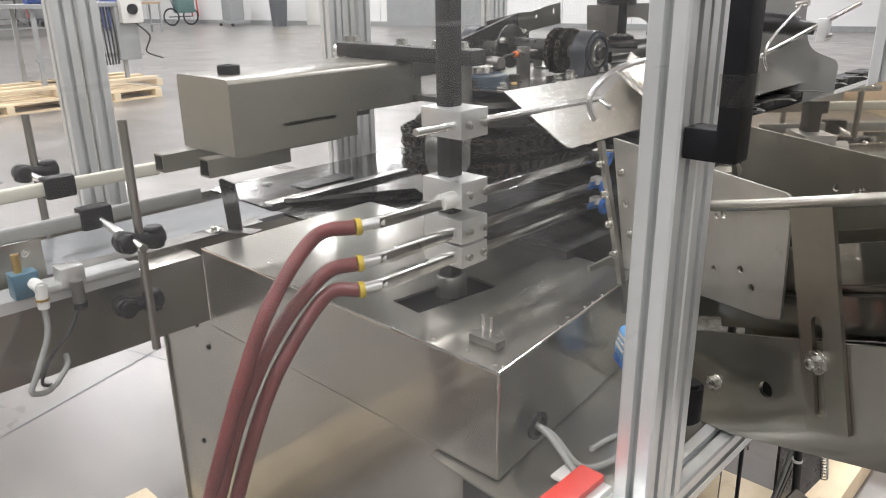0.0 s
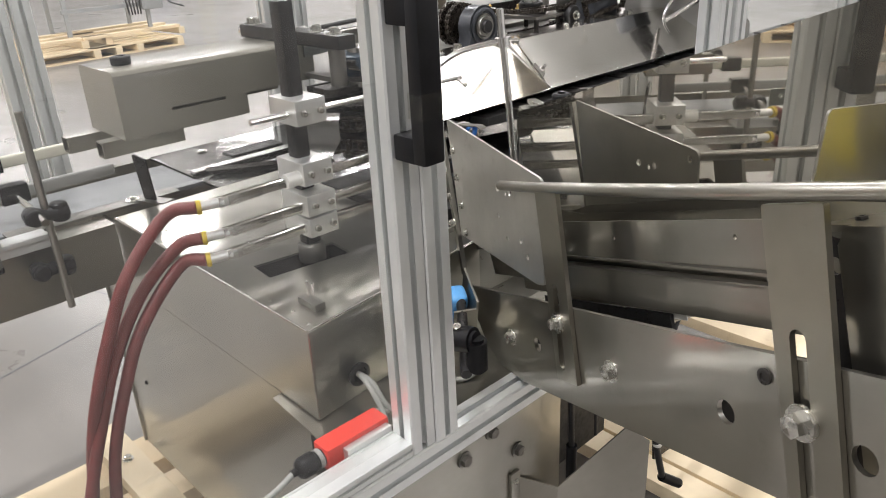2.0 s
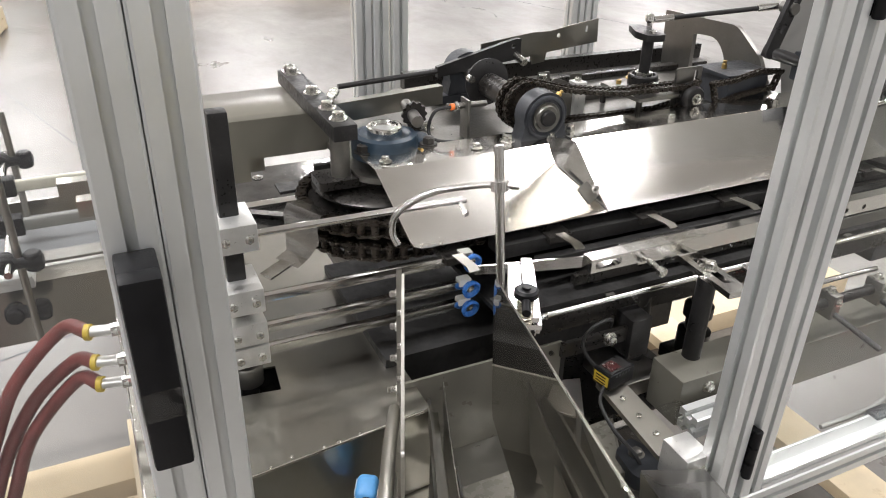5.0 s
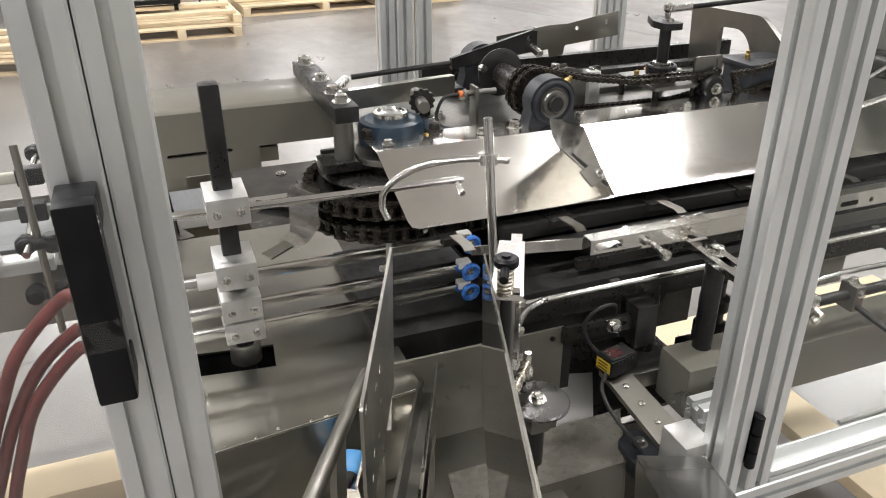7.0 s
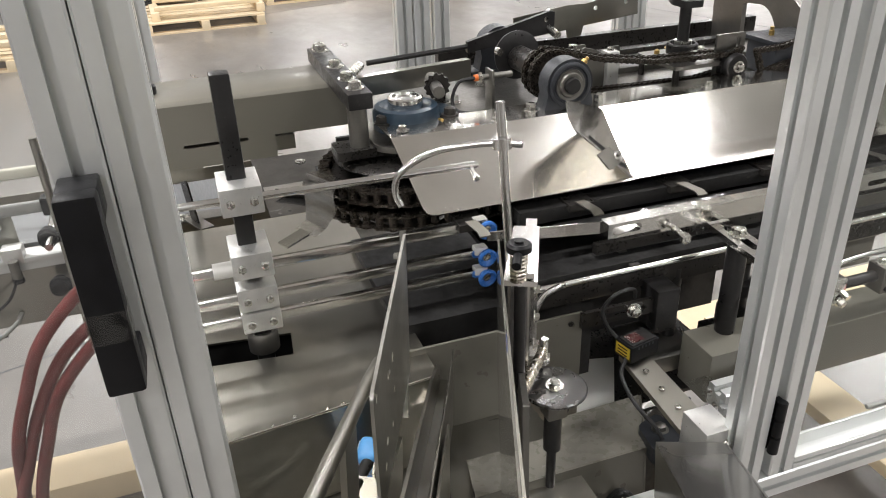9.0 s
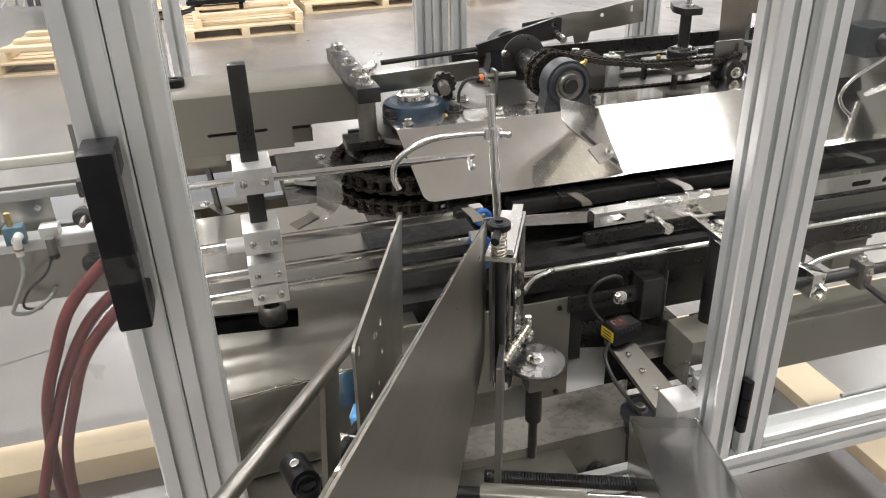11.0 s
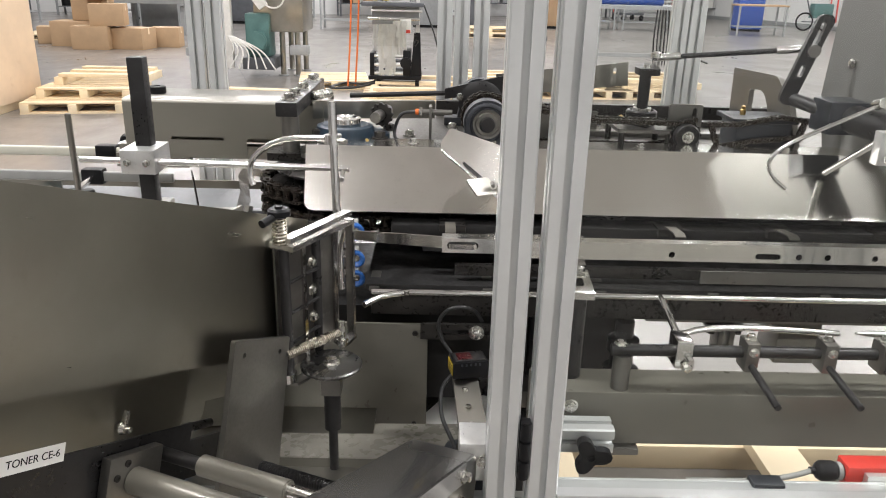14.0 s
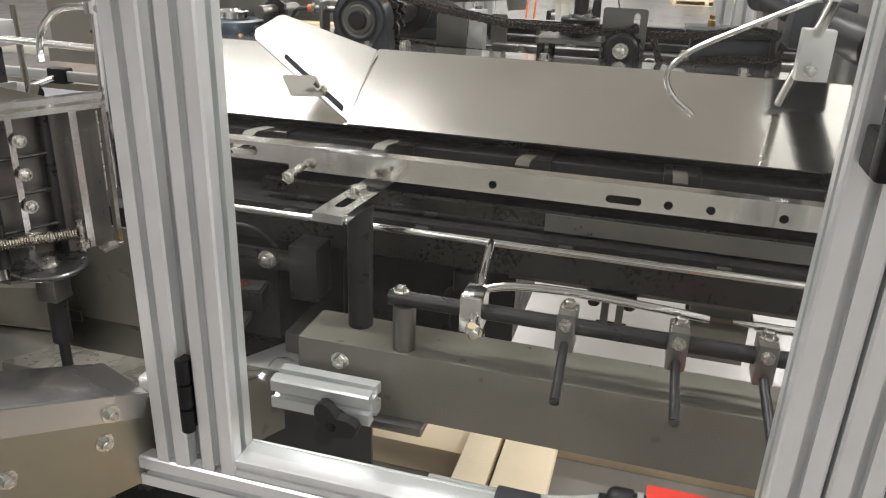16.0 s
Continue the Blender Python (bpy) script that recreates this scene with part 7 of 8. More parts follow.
part("block", box(-0.66, -0.605, 1.50, 1.545, 1.03, 1.115, 0.004), BLACKENED, slide)
part("bent_cable", tube([(-0.592, 1.418, 1.05), (-0.60, 1.40, 1.075), (-0.605, 1.392, 1.105), (-0.60, 1.405, 1.132), (-0.60, 1.43, 1.140), (-0.612, 1.455, 1.128), (-0.63, 1.47, 1.10)], 0.0034, 10, 5), BLACK_CABLE, slide)
col = thing("machine_column", (-0.69, 1.74, 0.93), "dark stepped column with a collar under the bed", "column")
part("column", turned([(0.034, 0), (0.034, 0.05), (0.022, 0.056), (0.022, 0.085), (0.030, 0.088), (0.030, 0.112), (0.018, 0.118), (0.018, 0.150), (0.013, 0.154), (0.013, 0.215)], (-0.69, 1.745, 0.93), (-0.69, 1.745, 3), 28), BLACKENED, col)
part("base", box(-0.735, -0.645, 1.70, 1.79, 0.90, 0.93, 0.003), BLACKENED, col)
col2 = thing("machine_column", (-0.66, 1.52, 0.93), "dark stepped column beside the sensor", "column")
part("column", rod((-0.67, 1.575, 0.95), (-0.67, 1.575, 1.12), 0.016, 22), BLACKENED, col2)
part("base", box(-0.72, -0.60, 1.49, 1.60, 0.94, 0.975, 0.004), GREY_STEEL, col2)
lev = thing("clamp_lever", (-0.44, 0.90, 0.95), "black plastic clamp lever on a dark rod", "clamp lever")
part("rod_bar", rod((-0.36, 0.83, 0.99), (-0.50, 0.96, 1.03), 0.009, 16), BLACKENED, lev)
part("handle", join(rod((-0.42, 0.835, 1.035), (-0.355, 0.85, 1.045), 0.021, 22, None, 0.006), rod((-0.355, 0.85, 0.99), (-0.355, 0.85, 1.05), 0.017, 20, None, 0.005)), PLASTIC, lev)
part("screw", cap_screw((-0.385, 0.838, 1.063), (0.1, -0.2, 1), 0.007, 0.003), CHROME, lev)
blue = thing("blue_sensor", (-0.50, 0.95, 0.99), "light blue plastic sensor in a bent steel bracket", "sensor")
mb = pose(-0.505, 0.955, 1.02, 0, 18, -30) @ Matrix.Diagonal((1.25, 1.25, 1.2, 1))
part("body", moved(box(-0.016, 0.016, -0.013, 0.013, -0.026, 0.020, 0.010, 4), mb), BLUE_CAP, blue)
part("lower_body", moved(box(-0.012, 0.012, -0.010, 0.010, -0.038, -0.026, 0.002), mb), BLUE, blue)
for k in range(3):
    part("label_bar", moved(box(-0.010, 0.010, -0.0138, -0.0133, -0.010 + 0.009 * k, -0.005 + 0.009 * k), mb), WHITE_PLASTIC, blue)
part("bracket", join(moved(box(-0.030, 0.040, 0.016, 0.019, -0.035, 0.035), mb), moved(box(0.037, 0.040, -0.015, 0.016, -0.035, 0.020), mb)), STEEL, blue)
wire2 = thing("sensor_cable", (-0.45, 0.92, 0.92), "grey cable curling from the blue sensor", "cable")
part("cable", tube([(-0.49, 0.965, 0.985), (-0.46, 0.95, 0.96), (-0.435, 0.94, 0.93), (-0.43, 0.90, 0.918), (-0.46, 0.86, 0.918), (-0.47, 0.80, 0.918)], 0.0042, 10, 6), CABLE, wire2)

# ---- under the rail: bin plate and hanging gear ----
binp = thing("scrap_guard", (-0.32, 1.1, 0.45), "folded steel guard plate below the bottom rail", "guard plate")
part("front", slab([(-0.402, 1.00, 0.655), (-0.374, 1.086, 0.590), (-0.374, 1.086, 0.30), (-0.402, 1.00, 0.30)], 0.003), STEEL, binp)
part("wing", slab([(-0.374, 1.086, 0.590), (-0.299, 1.206, 0.709), (-0.272, 1.25, 0.665), (-0.272, 1.25, 0.30), (-0.374, 1.086, 0.30)], 0.003), STEEL_Y, binp)
part("hinge_strip", box(-0.4045, -0.398, 0.975, 1.0, 0.45, 0.675, 0.001), STEEL_Y, binp)
part("screw", cap_screw((-0.398, 0.987, 0.655), (1, 0, 0), 0.006, 0.004), ZINC, binp)
strut = thing("gas_strut", (-0.35, 1.14, 0.6), "black gas strut hanging under the rail", "strut")
part("barrel", rod((-0.447, 1.230, 0.40), (-0.445, 1.225, 0.575), 0.012, 18), PLASTIC, strut)
part("piston", rod((-0.445, 1.225, 0.575), (-0.43, 1.19, 0.90), 0.0065, 12), BLACKENED, strut)
saw = thing("spring_plate", (-0.42, 1.60, 0.34), "dark oiled plate with a bright coil spring on its edge", "plate")
part("plate", slab([(-0.43, 1.53, 0.60), (-0.41, 1.80, 0.44), (-0.41, 1.85, 0.33), (-0.43, 1.56, 0.34)], 0.006, way=(-1, 0, 0)), DARK_STEEL, saw)
part("spring", coil((-0.402, 1.792, 0.441), (-0.402, 1.833, 0.340), 0.008, 0.0022, 9), CHROME, saw)
lead = thing("cable_drop", (-0.25, 1.2, 0.6), "black tied cables hanging with a connector", "cable")
part("cable", tube([(-0.36, 1.30, 0.89), (-0.35, 1.33, 0.80), (-0.35, 1.38, 0.65), (-0.355, 1.43, 0.50), (-0.355, 1.47, 0.385)], 0.008, 10, 5), BLACK_CABLE, lead)
part("connector", rod((-0.357, 1.465, 0.39), (-0.335, 1.52, 0.345), 0.012, 16, None, 0.003), PLASTIC, lead)
part("spring_coil", coil((-0.425, 1.28, 0.70), (-0.425, 1.275, 0.80), 0.010, 0.002, 9), GREY_STEEL, lead)
part("spring_rod", rod((-0.425, 1.285, 0.58), (-0.425, 1.27, 0.90), 0.004, 10), BLACKENED, lead)
for y, z in ((1.378, 0.655), (1.427, 0.51)):
    part("cable_tie", rod((-0.352, y, z - 0.003), (-0.352, y, z + 0.003), 0.0105, 14), WHITE_PLASTIC, lead)

# ---- timber skid under the machine ----
def beam_of_wood(p0, p1, w, h, label):
    p0, p1 = Vector(p0), Vector(p1)
    m = sheet((p0 + p1) / 2, p1 - p0, (0, 0, 1))
    L = (p1 - p0).length
    ob = solo("timber", moved(box(-L / 2, L / 2, 0, h, -w / 2, w / 2, 0.003), m), WOOD_X if abs((p1 - p0).x) > abs((p1 - p0).y) else WOOD, label, "timber", "skid timbers")
    return ob


beam_of_wood((-1.665, -1.0, FLOOR + 0.001), (-1.665, 3.6, FLOOR + 0.001), 0.15, 0.089, "pale pine beam lying under the machine")
beam_of_wood((-1.81, 0.645, FLOOR + 0.091), (-0.7, 0.645, FLOOR + 0.091), 0.09, 0.045, "pine cross board under the cabinet's edge")
beam_of_wood((-1.46, 0.56, FLOOR + 0.001), (-1.46, 1.60, FLOOR + 0.001), 0.12, 0.089, "pine block with a sawn end under the cabinet")
beam_of_wood((-0.46, 1.90, FLOOR + 0.001), (-0.46, 3.6, FLOOR + 0.001), 0.14, 0.089, "pale pine beam beside the machine")
for y, w in ((1.645, 0.09), (1.775, 0.145), (2.53, 0.15)):
    beam_of_wood((-1.60, y, FLOOR + 0.0905), (0.10, y, FLOOR + 0.0905), w, 0.042, "pale pine board across the skid")
for x, y in ((-1.55, 1.775), (-0.12, 1.775), (-1.60, 0.645)):
    lag = thing("lag_bolt", (x, y, FLOOR + 0.1325), "zinc lag bolt with a washer in the timber", "bolt", "timber bolts")
    part("head", bolt((x, y, FLOOR + (0.1365 if y < 1 else 0.1330)), (0, 0, 1), 0.011, 0.009), ZINC, lag)

# ---- far things in the hall ----
def pallet(cx, cy, lx, ly, turn=0.0, boards=7, z=FLOOR, label="pale pine pallet on the concrete floor"):
    """A timber pallet: three bearers along x, and deck boards across."""
    m = pose(cx, cy, z, 0, 0, turn)
    p = thing("pallet", (cx, cy, z), label, "pallet", "pallets", m=m)
    for k in range(3):
        y = (k - 1) * (ly / 2 - 0.05)
        part("bearer", box(-lx / 2, lx / 2, y - 0.045, y + 0.045, 0.018, 0.105, 0.003), WOOD_X, p, local=True)
    for k in range(3):
        x = (k - 1) * (lx / 2 - 0.06)
        part("foot_board", box(x - 0.06, x + 0.06, -ly / 2, ly / 2, 0.0, 0.018), WOOD, p, local=True)
    for k in range(boards):
        x = -lx / 2 + lx * (k + 0.5) / boards
        w = lx / boards * 0.38
        part("deck_board", box(x - w, x + w, -ly / 2, ly / 2, 0.105, 0.125, 0.002), WOOD, p, local=True)
    return p


def skid(cx, cy, lx, ly, z, turn=0.0, label="pine timber skid frame"):
    p = thing("skid", (cx, cy, z), label, "skid", "pallets", m=pose(cx, cy, z, 0, 0, turn))
    for s in (-1, 1):
        part("long_beam", box(-lx / 2, lx / 2, s * ly / 2 - 0.045, s * ly / 2 + 0.045, 0, 0.09, 0.003), WOOD_X, p, local=True)
        part("cross_beam", box(s * lx / 2 * 0.8 - 0.07, s * lx / 2 * 0.8 + 0.07, -ly / 2, ly / 2, 0.0905, 0.13, 0.003), WOOD, p, local=True)
    part("cross_beam", box(-0.07, 0.07, -ly / 2, ly / 2, 0.0905, 0.13, 0.003), WOOD, p, local=True)
    return p


def carton(cx, cy, z, s, h, turn=0.0):
    c = thing("cardboard_box", (cx, cy, z), "closed brown cardboard box in a stack", "box", "cardboard boxes", m=pose(cx, cy, z, 0, 0, turn))
    part("box_body", box(-s / 2, s / 2, -s * 0.6, s * 0.6, 0, h, 0.006), CARDBOARD, c, local=True)
    part("tape_strip", box(-0.03, 0.03, -s * 0.6 - 0.001, s * 0.6 + 0.001, h * 0.7, h + 0.002), WOOD, c, local=True)


def bench(cx, cy, lx, ly, h, top, label, turn=0.0):
    t = thing("work_table", (cx, cy, FLOOR), label, "table", m=pose(cx, cy, FLOOR, 0, 0, turn))
    part("tabletop", box(-lx / 2, lx / 2, -ly / 2, ly / 2, h - 0.05, h, 0.005), top, t, local=True)
    for x in (-1, 1):
        for y in (-1, 1):
            part("leg", box(x * (lx / 2 - 0.05) - 0.025, x * (lx / 2 - 0.05) + 0.025, y * (ly / 2 - 0.05) - 0.025, y * (ly / 2 - 0.05) + 0.025, 0, h - 0.05), MACHINE_GREY, t, local=True)
    part("shelf", box(-lx / 2 + 0.06, lx / 2 - 0.06, -ly / 2 + 0.06, ly / 2 - 0.06, 0.25, 0.28), MACHINE_GREY, t, local=True)
    return t


# wrapping machine on its pallets
pallet(-9.65, 1.08, 1.95, 1.32, 2, 9)
pallet(-10.9, -0.15, 1.1, 1.0, 8, 6)
skid(-9.55, 1.15, 1.5, 1.15, FLOOR + 0.126, 2)
wrap = thing("film_wrapper", (-9.75, 0.82, FLOOR + 0.26), "black roller base and grey head hung with clear wrapping film", "machine")
wx, wy, wz = -9.75, 0.82, FLOOR + 0.26
part("base", box(wx - 0.35, wx + 0.30, wy - 0.33, wy + 0.36, wz + 0.02, wz + 0.07, 0.01), PLASTIC, wrap)
for y in (-0.22, 0.28):
    part("castor", rod((wx + 0.24, wy + y, wz - 0.02), (wx + 0.24, wy + y + 0.05, wz - 0.02), 0.045, 16), PLASTIC, wrap)
for k in range(5):
    part("roller", rod((wx + 0.27, wy - 0.25, wz + 0.10 + 0.055 * k), (wx + 0.27, wy + 0.12, wz + 0.10 + 0.055 * k), 0.020, 12), DARK_PAINT if k % 2 else ALU_RAW, wrap)
part("roller_cheek", box(wx - 0.10, wx + 0.30, wy - 0.31, wy - 0.25, wz + 0.07, wz + 0.36, 0.015), PLASTIC, wrap)
part("drive_box", box(wx - 0.10, wx + 0.31, wy + 0.12, wy + 0.22, wz + 0.07, wz + 0.40, 0.02), PLASTIC, wrap)
part("side_plate", slab(rounded([(wx + 0.22, wy + 0.22, wz + 0.07), (wx + 0.22, wy + 0.36, wz + 0.07), (wx + 0.22, wy + 0.34, wz + 0.62), (wx + 0.22, wy + 0.26, wz + 0.62)], 0.015), 0.06, way=(1, 0, 0)), PLASTIC, wrap, "black tapering side plate")
part("hand_wheel", rod((wx + 0.31, wy + 0.16, wz + 0.24), (wx + 0.34, wy + 0.16, wz + 0.24), 0.075, 24, None, 0.006), PLASTIC, wrap)
for y in (-0.26, 0.30):
    part("upright", box(wx - 0.05, wx + 0.0, wy + y - 0.025, wy + y + 0.025, wz + 0.07, wz + 1.05), ALU_RAW, wrap)
part("head_beam", box(wx - 0.10, wx + 0.24, wy - 0.42, wy + 0.38, wz + 0.93, wz + 0.98, 0.01), DARK_PAINT, wrap)
part("head_plate", box(wx - 0.02, wx + 0.05, wy - 0.30, wy + 0.32, wz + 0.70, wz + 0.925, 0.01), MACHINE_GREY, wrap)
part("cross_bar", rod((wx + 0.20, wy - 0.34, wz + 0.78), (wx + 0.20, wy + 0.33, wz + 0.78), 0.022, 14), CHROME, wrap)
part("cross_bar", rod((wx + 0.16, wy - 0.30, wz + 0.88), (wx + 0.16, wy + 0.36, wz + 0.88), 0.016, 14), ALU_RAW, wrap)
rw = random.Random(11)
for y0, y1, z0, z1, dx, mat in ((-0.20, 0.02, 0.08, 0.72, 0.30, WHITE_PLASTIC), (-0.02, 0.16, 0.34, 0.76, 0.27, WHITE_PLASTIC), (-0.30, 0.30, 0.45, 0.80, 0.33, TAPE)):
    fb2 = bmesh.new()
    grid = [[fb2.verts.new((wx + dx + 0.02 * math.sin(2.1 * i + j) + rw.uniform(-0.008, 0.008), wy + y0 + (y1 - y0) * (i + 0.25 * math.sin(j * 1.3)) / 6, wz + z0 + (z1 - z0) * j / 6)) for j in range(7)] for i in range(7)]
    for i in range(6):
        for j in range(6):
            fb2.faces.new((grid[i][j], grid[i + 1][j], grid[i + 1][j + 1], grid[i][j + 1]))
    bmesh.ops.solidify(fb2, geom=fb2.faces[:], thickness=0.0015)
    part("film", fb2, mat, wrap, "crumpled hanging film")
part("notice", box(wx + 0.225, wx + 0.229, wy + 0.08, wy + 0.22, wz + 0.60, wz + 0.78), PAPER, wrap)
part("notice_bar", box(wx + 0.2295, wx + 0.2305, wy + 0.09, wy + 0.21, wz + 0.61, wz + 0.65), RED, wrap)
ring = [(wx + 0.14, wy + 0.02 + 0.16 * math.cos(2 * math.pi * k / 24), wz + 1.18 + 0.16 * math.sin(2 * math.pi * k / 24)) for k in range(25)]
part("reel_rim", tube(ring, 0.03, 8), WHITE_PLASTIC, wrap, "white ring reel")
part("reel_hub", rod((wx + 0.0, wy + 0.02, wz + 1.18), (wx + 0.18, wy + 0.02, wz + 1.18), 0.05, 18), DARK_PAINT, wrap)
for y in (-0.30, -0.16):
    part("yellow_guard", box(wx + 0.10, wx + 0.20, wy + y, wy + y + 0.10, wz + 1.00, wz + 1.20, 0.02), YELLOW, wrap)
part("cable", tube([(wx + 0.1, wy + 0.38, wz + 0.95), (wx + 0.2, wy + 0.52, wz + 0.6), (wx + 0.25, wy + 0.60, wz + 0.25), (wx + 0.25, wy + 0.58, wz + 0.02)], 0.010, 8, 6), BLACK_CABLE, wrap)
for y in (-0.52, -0.62):
    part("air_line", tube([(wx + 0.1, wy + y, wz - 0.1), (wx + 0.05, wy + y + 0.05, wz + 0.9), (wx, wy + y + 0.1, wz + 3.2)], 0.012, 8, 6), ORANGE, wrap)
cables = thing("floor_cables", (-10.2, 0.2, FLOOR), "black cables lying in loops on the pallet", "cable")
part("loop", tube([(-9.6, 0.75, 0.40), (-9.5, 0.45, 0.32), (-9.8, 0.15, 0.28), (-9.4, 0.0, 0.27), (-9.3, 0.3, 0.29), (-9.5, 0.6, 0.33)], 0.016, 8, 6), BLACK_CABLE, cables)

# table with a blue roll and a white control box
pallet(-10.6, 3.0, 1.2, 2.2, 4, 6)
pallet(-10.75, 4.35, 1.3, 1.3, 4, 6)
skid(-10.7, 2.9, 0.9, 2.3, FLOOR + 0.126, 4)
skid(-10.8, 4.4, 1.0, 1.4, FLOOR + 0.126, 4)
rig = thing("roll_table", (-10.9, 4.3, FLOOR + 0.25), "grey framed table with a blue roll and cables on a pallet", "table")
for x in (-11.2, -10.5):
    for y in (3.65, 4.75):
        part("leg", box(x - 0.025, x + 0.025, y - 0.025, y + 0.025, FLOOR + 0.257, FLOOR + 1.25), MACHINE_GREY, rig)
part("tabletop", box(-11.3, -10.4, 3.5, 4.9, FLOOR + 1.20, FLOOR + 1.25), MACHINE_GREY, rig)
part("lower_bar", box(-10.53, -10.47, 3.6, 4.8, FLOOR + 0.55, FLOOR + 0.6), MACHINE_GREY, rig)
part("blue_roll", rod((-10.8, 3.7, FLOOR + 1.33), (-10.8, 4.6, FLOOR + 1.33), 0.09, 20), BLUE_PAINT, rig, "blue film roll")
for k in range(5):
    part("cable", tube([(-10.45, 4.45 + 0.04 * k, FLOOR + 1.2), (-10.42, 4.43 + 0.05 * k, FLOOR + 0.8), (-10.44, 4.47 + 0.04 * k, FLOOR + 0.45)], 0.012, 6, 4), BLACK_CABLE, rig)
part("cable_box", box(-10.55, -10.40, 4.65, 4.95, FLOOR + 0.5, FLOOR + 1.2, 0.02), MACHINE_GREY, rig)
ctl = part("control_box", box(-10.40, -10.30, 4.70, 5.0, FLOOR + 0.98, FLOOR + 1.38, 0.02), WHITE_PLASTIC, rig, "white control box with a dark dial")
part("dial", rod((-10.30, 4.85, FLOOR + 1.16), (-10.27, 4.85, FLOOR + 1.16), 0.07, 20), PLASTIC, ctl)
part("lead", tube([(-10.35, 4.9, FLOOR + 0.98), (-10.3, 5.05, FLOOR + 0.8), (-10.35, 5.0, FLOOR + 0.6), (-10.3, 5.2, FLOOR + 0.5)], 0.012, 6, 5), BLACK_CABLE, rig)

# lumber skids and the hopper machine
pallet(-8.15, -0.65, 1.1, 1.25, -6, 6)
skid(-8.15, -0.62, 1.0, 1.1, FLOOR + 0.126, -6)
pallet(-8.55, -2.85, 1.1, 1.1, 12, 6)
pallet(-8.75, -2.75, 1.0, 1.05, 6, 6, FLOOR + 0.126, "pine pallet stacked on another pallet")
skid(-8.95, -2.65, 0.9, 0.9, FLOOR + 0.253, 3)
hop = thing("hopper_machine", (-11.9, -1.5, FLOOR), "steel tank machine with a green gear motor and white column", "machine")
part("tank", box(-12.7, -11.75, -1.50, -0.72, FLOOR + 0.68, FLOOR + 2.5, 0.03), STEEL, hop)
part("tank_rim", box(-12.72, -11.73, -1.52, -0.70, FLOOR + 2.5, FLOOR + 2.56, 0.01), STEEL, hop)
part("side_panel", box(-12.6, -11.9, -2.52, -2.36, FLOOR + 0.25, FLOOR + 2.4, 0.02), STEEL_Y, hop)
for x in (-12.6, -11.85):
    for y in (-2.42, -1.08, -0.84):
        part("leg", rod((x, y, FLOOR + 0.02), (x, y, FLOOR + 0.70), 0.045, 14), STEEL, hop)
        part("foot", rod((x, y, FLOOR), (x, y, FLOOR + 0.02), 0.08, 16), MACHINE_GREY, hop)
part("gear_motor", join(box(-12.1, -11.65, -1.62, -1.24, FLOOR + 0.30, FLOOR + 0.96, 0.04), rod((-11.75, -1.40, FLOOR + 0.55), (-11.45, -1.40, FLOOR + 0.55), 0.15, 22, None, 0.02)), MACHINE_GREEN, hop, "green gear motor")
for k in range(6):
    part("cooling_fin", rod((-11.70 + 0.035 * k, -1.40, FLOOR + 0.55), (-11.69 + 0.035 * k, -1.40, FLOOR + 0.55), 0.165, 18), MACHINE_GREEN, hop)
part("motor_base", box(-12.2, -11.5, -1.65, -1.15, FLOOR + 0.12, FLOOR + 0.30, 0.02), DARK_PAINT, hop)
part("column", box(-11.62, -11.50, -1.90, -1.79, FLOOR + 0.14, FLOOR + 3.0, 0.01), WHITE_PLASTIC, hop, "white square column")
part("column_head", box(-11.70, -11.40, -2.05, -1.62, FLOOR + 1.62, FLOOR + 1.76, 0.02), WHITE_PLASTIC, hop)
part("swing_arm", slab([(-11.48, -1.80, FLOOR + 1.62), (-11.48, -1.66, FLOOR + 1.68), (-11.48, -1.22, FLOOR + 1.10), (-11.48, -1.34, FLOOR + 1.02)], 0.10, way=(-1, 0, 0)), WHITE_PLASTIC, hop)
part("base_beam", box(-12.6, -11.6, -2.55, -2.40, FLOOR + 0.30, FLOOR + 0.42), MACHINE_GREY, hop)
part("cross_foot", box(-11.70, -11.45, -0.90, -0.62, FLOOR + 0.36, FLOOR + 0.50, 0.01), MACHINE_GREY, hop)
for k in range(7):
    part("white_cable", tube([(-11.5, -1.84 + 0.01 * k, FLOOR + 0.62), (-11.4, -1.75 + 0.07 * k, FLOOR + 0.42), (-11.35, -1.95 + 0.14 * k, FLOOR + 0.15)], 0.012, 6, 4), WHITE_PLASTIC, hop)
ringp = [(-11.45, -1.12 + 0.17 * math.cos(2 * math.pi * k / 20), FLOOR + 1.22 + 0.17 * math.sin(2 * math.pi * k / 20)) for k in range(21)]
part("coiled_lead", tube(ringp, 0.014, 6), WHITE_PLASTIC, hop)
part("conduit", tube([(-11.6, -2.2, FLOOR + 1.9), (-11.5, -2.35, FLOOR + 1.4), (-11.5, -2.25, FLOOR + 0.9), (-11.5, -1.95, FLOOR + 0.6)], 0.03, 8, 6), DARK_PAINT, hop)

# plywood crate and cartons
crate = thing("plywood_crate", (-8.0, -4.1, FLOOR), "tall plywood shipping crate on skids", "crate")
part("box_body", box(-8.75, -7.30, -5.0, -3.42, FLOOR + 0.1, FLOOR + 2.3, 0.004), PLYWOOD, crate)
for y in (-4.9, -4.2, -3.52):
    part("runner", box(-8.7, -7.35, y - 0.05, y + 0.05, FLOOR, FLOOR + 0.1), WOOD_X, crate)
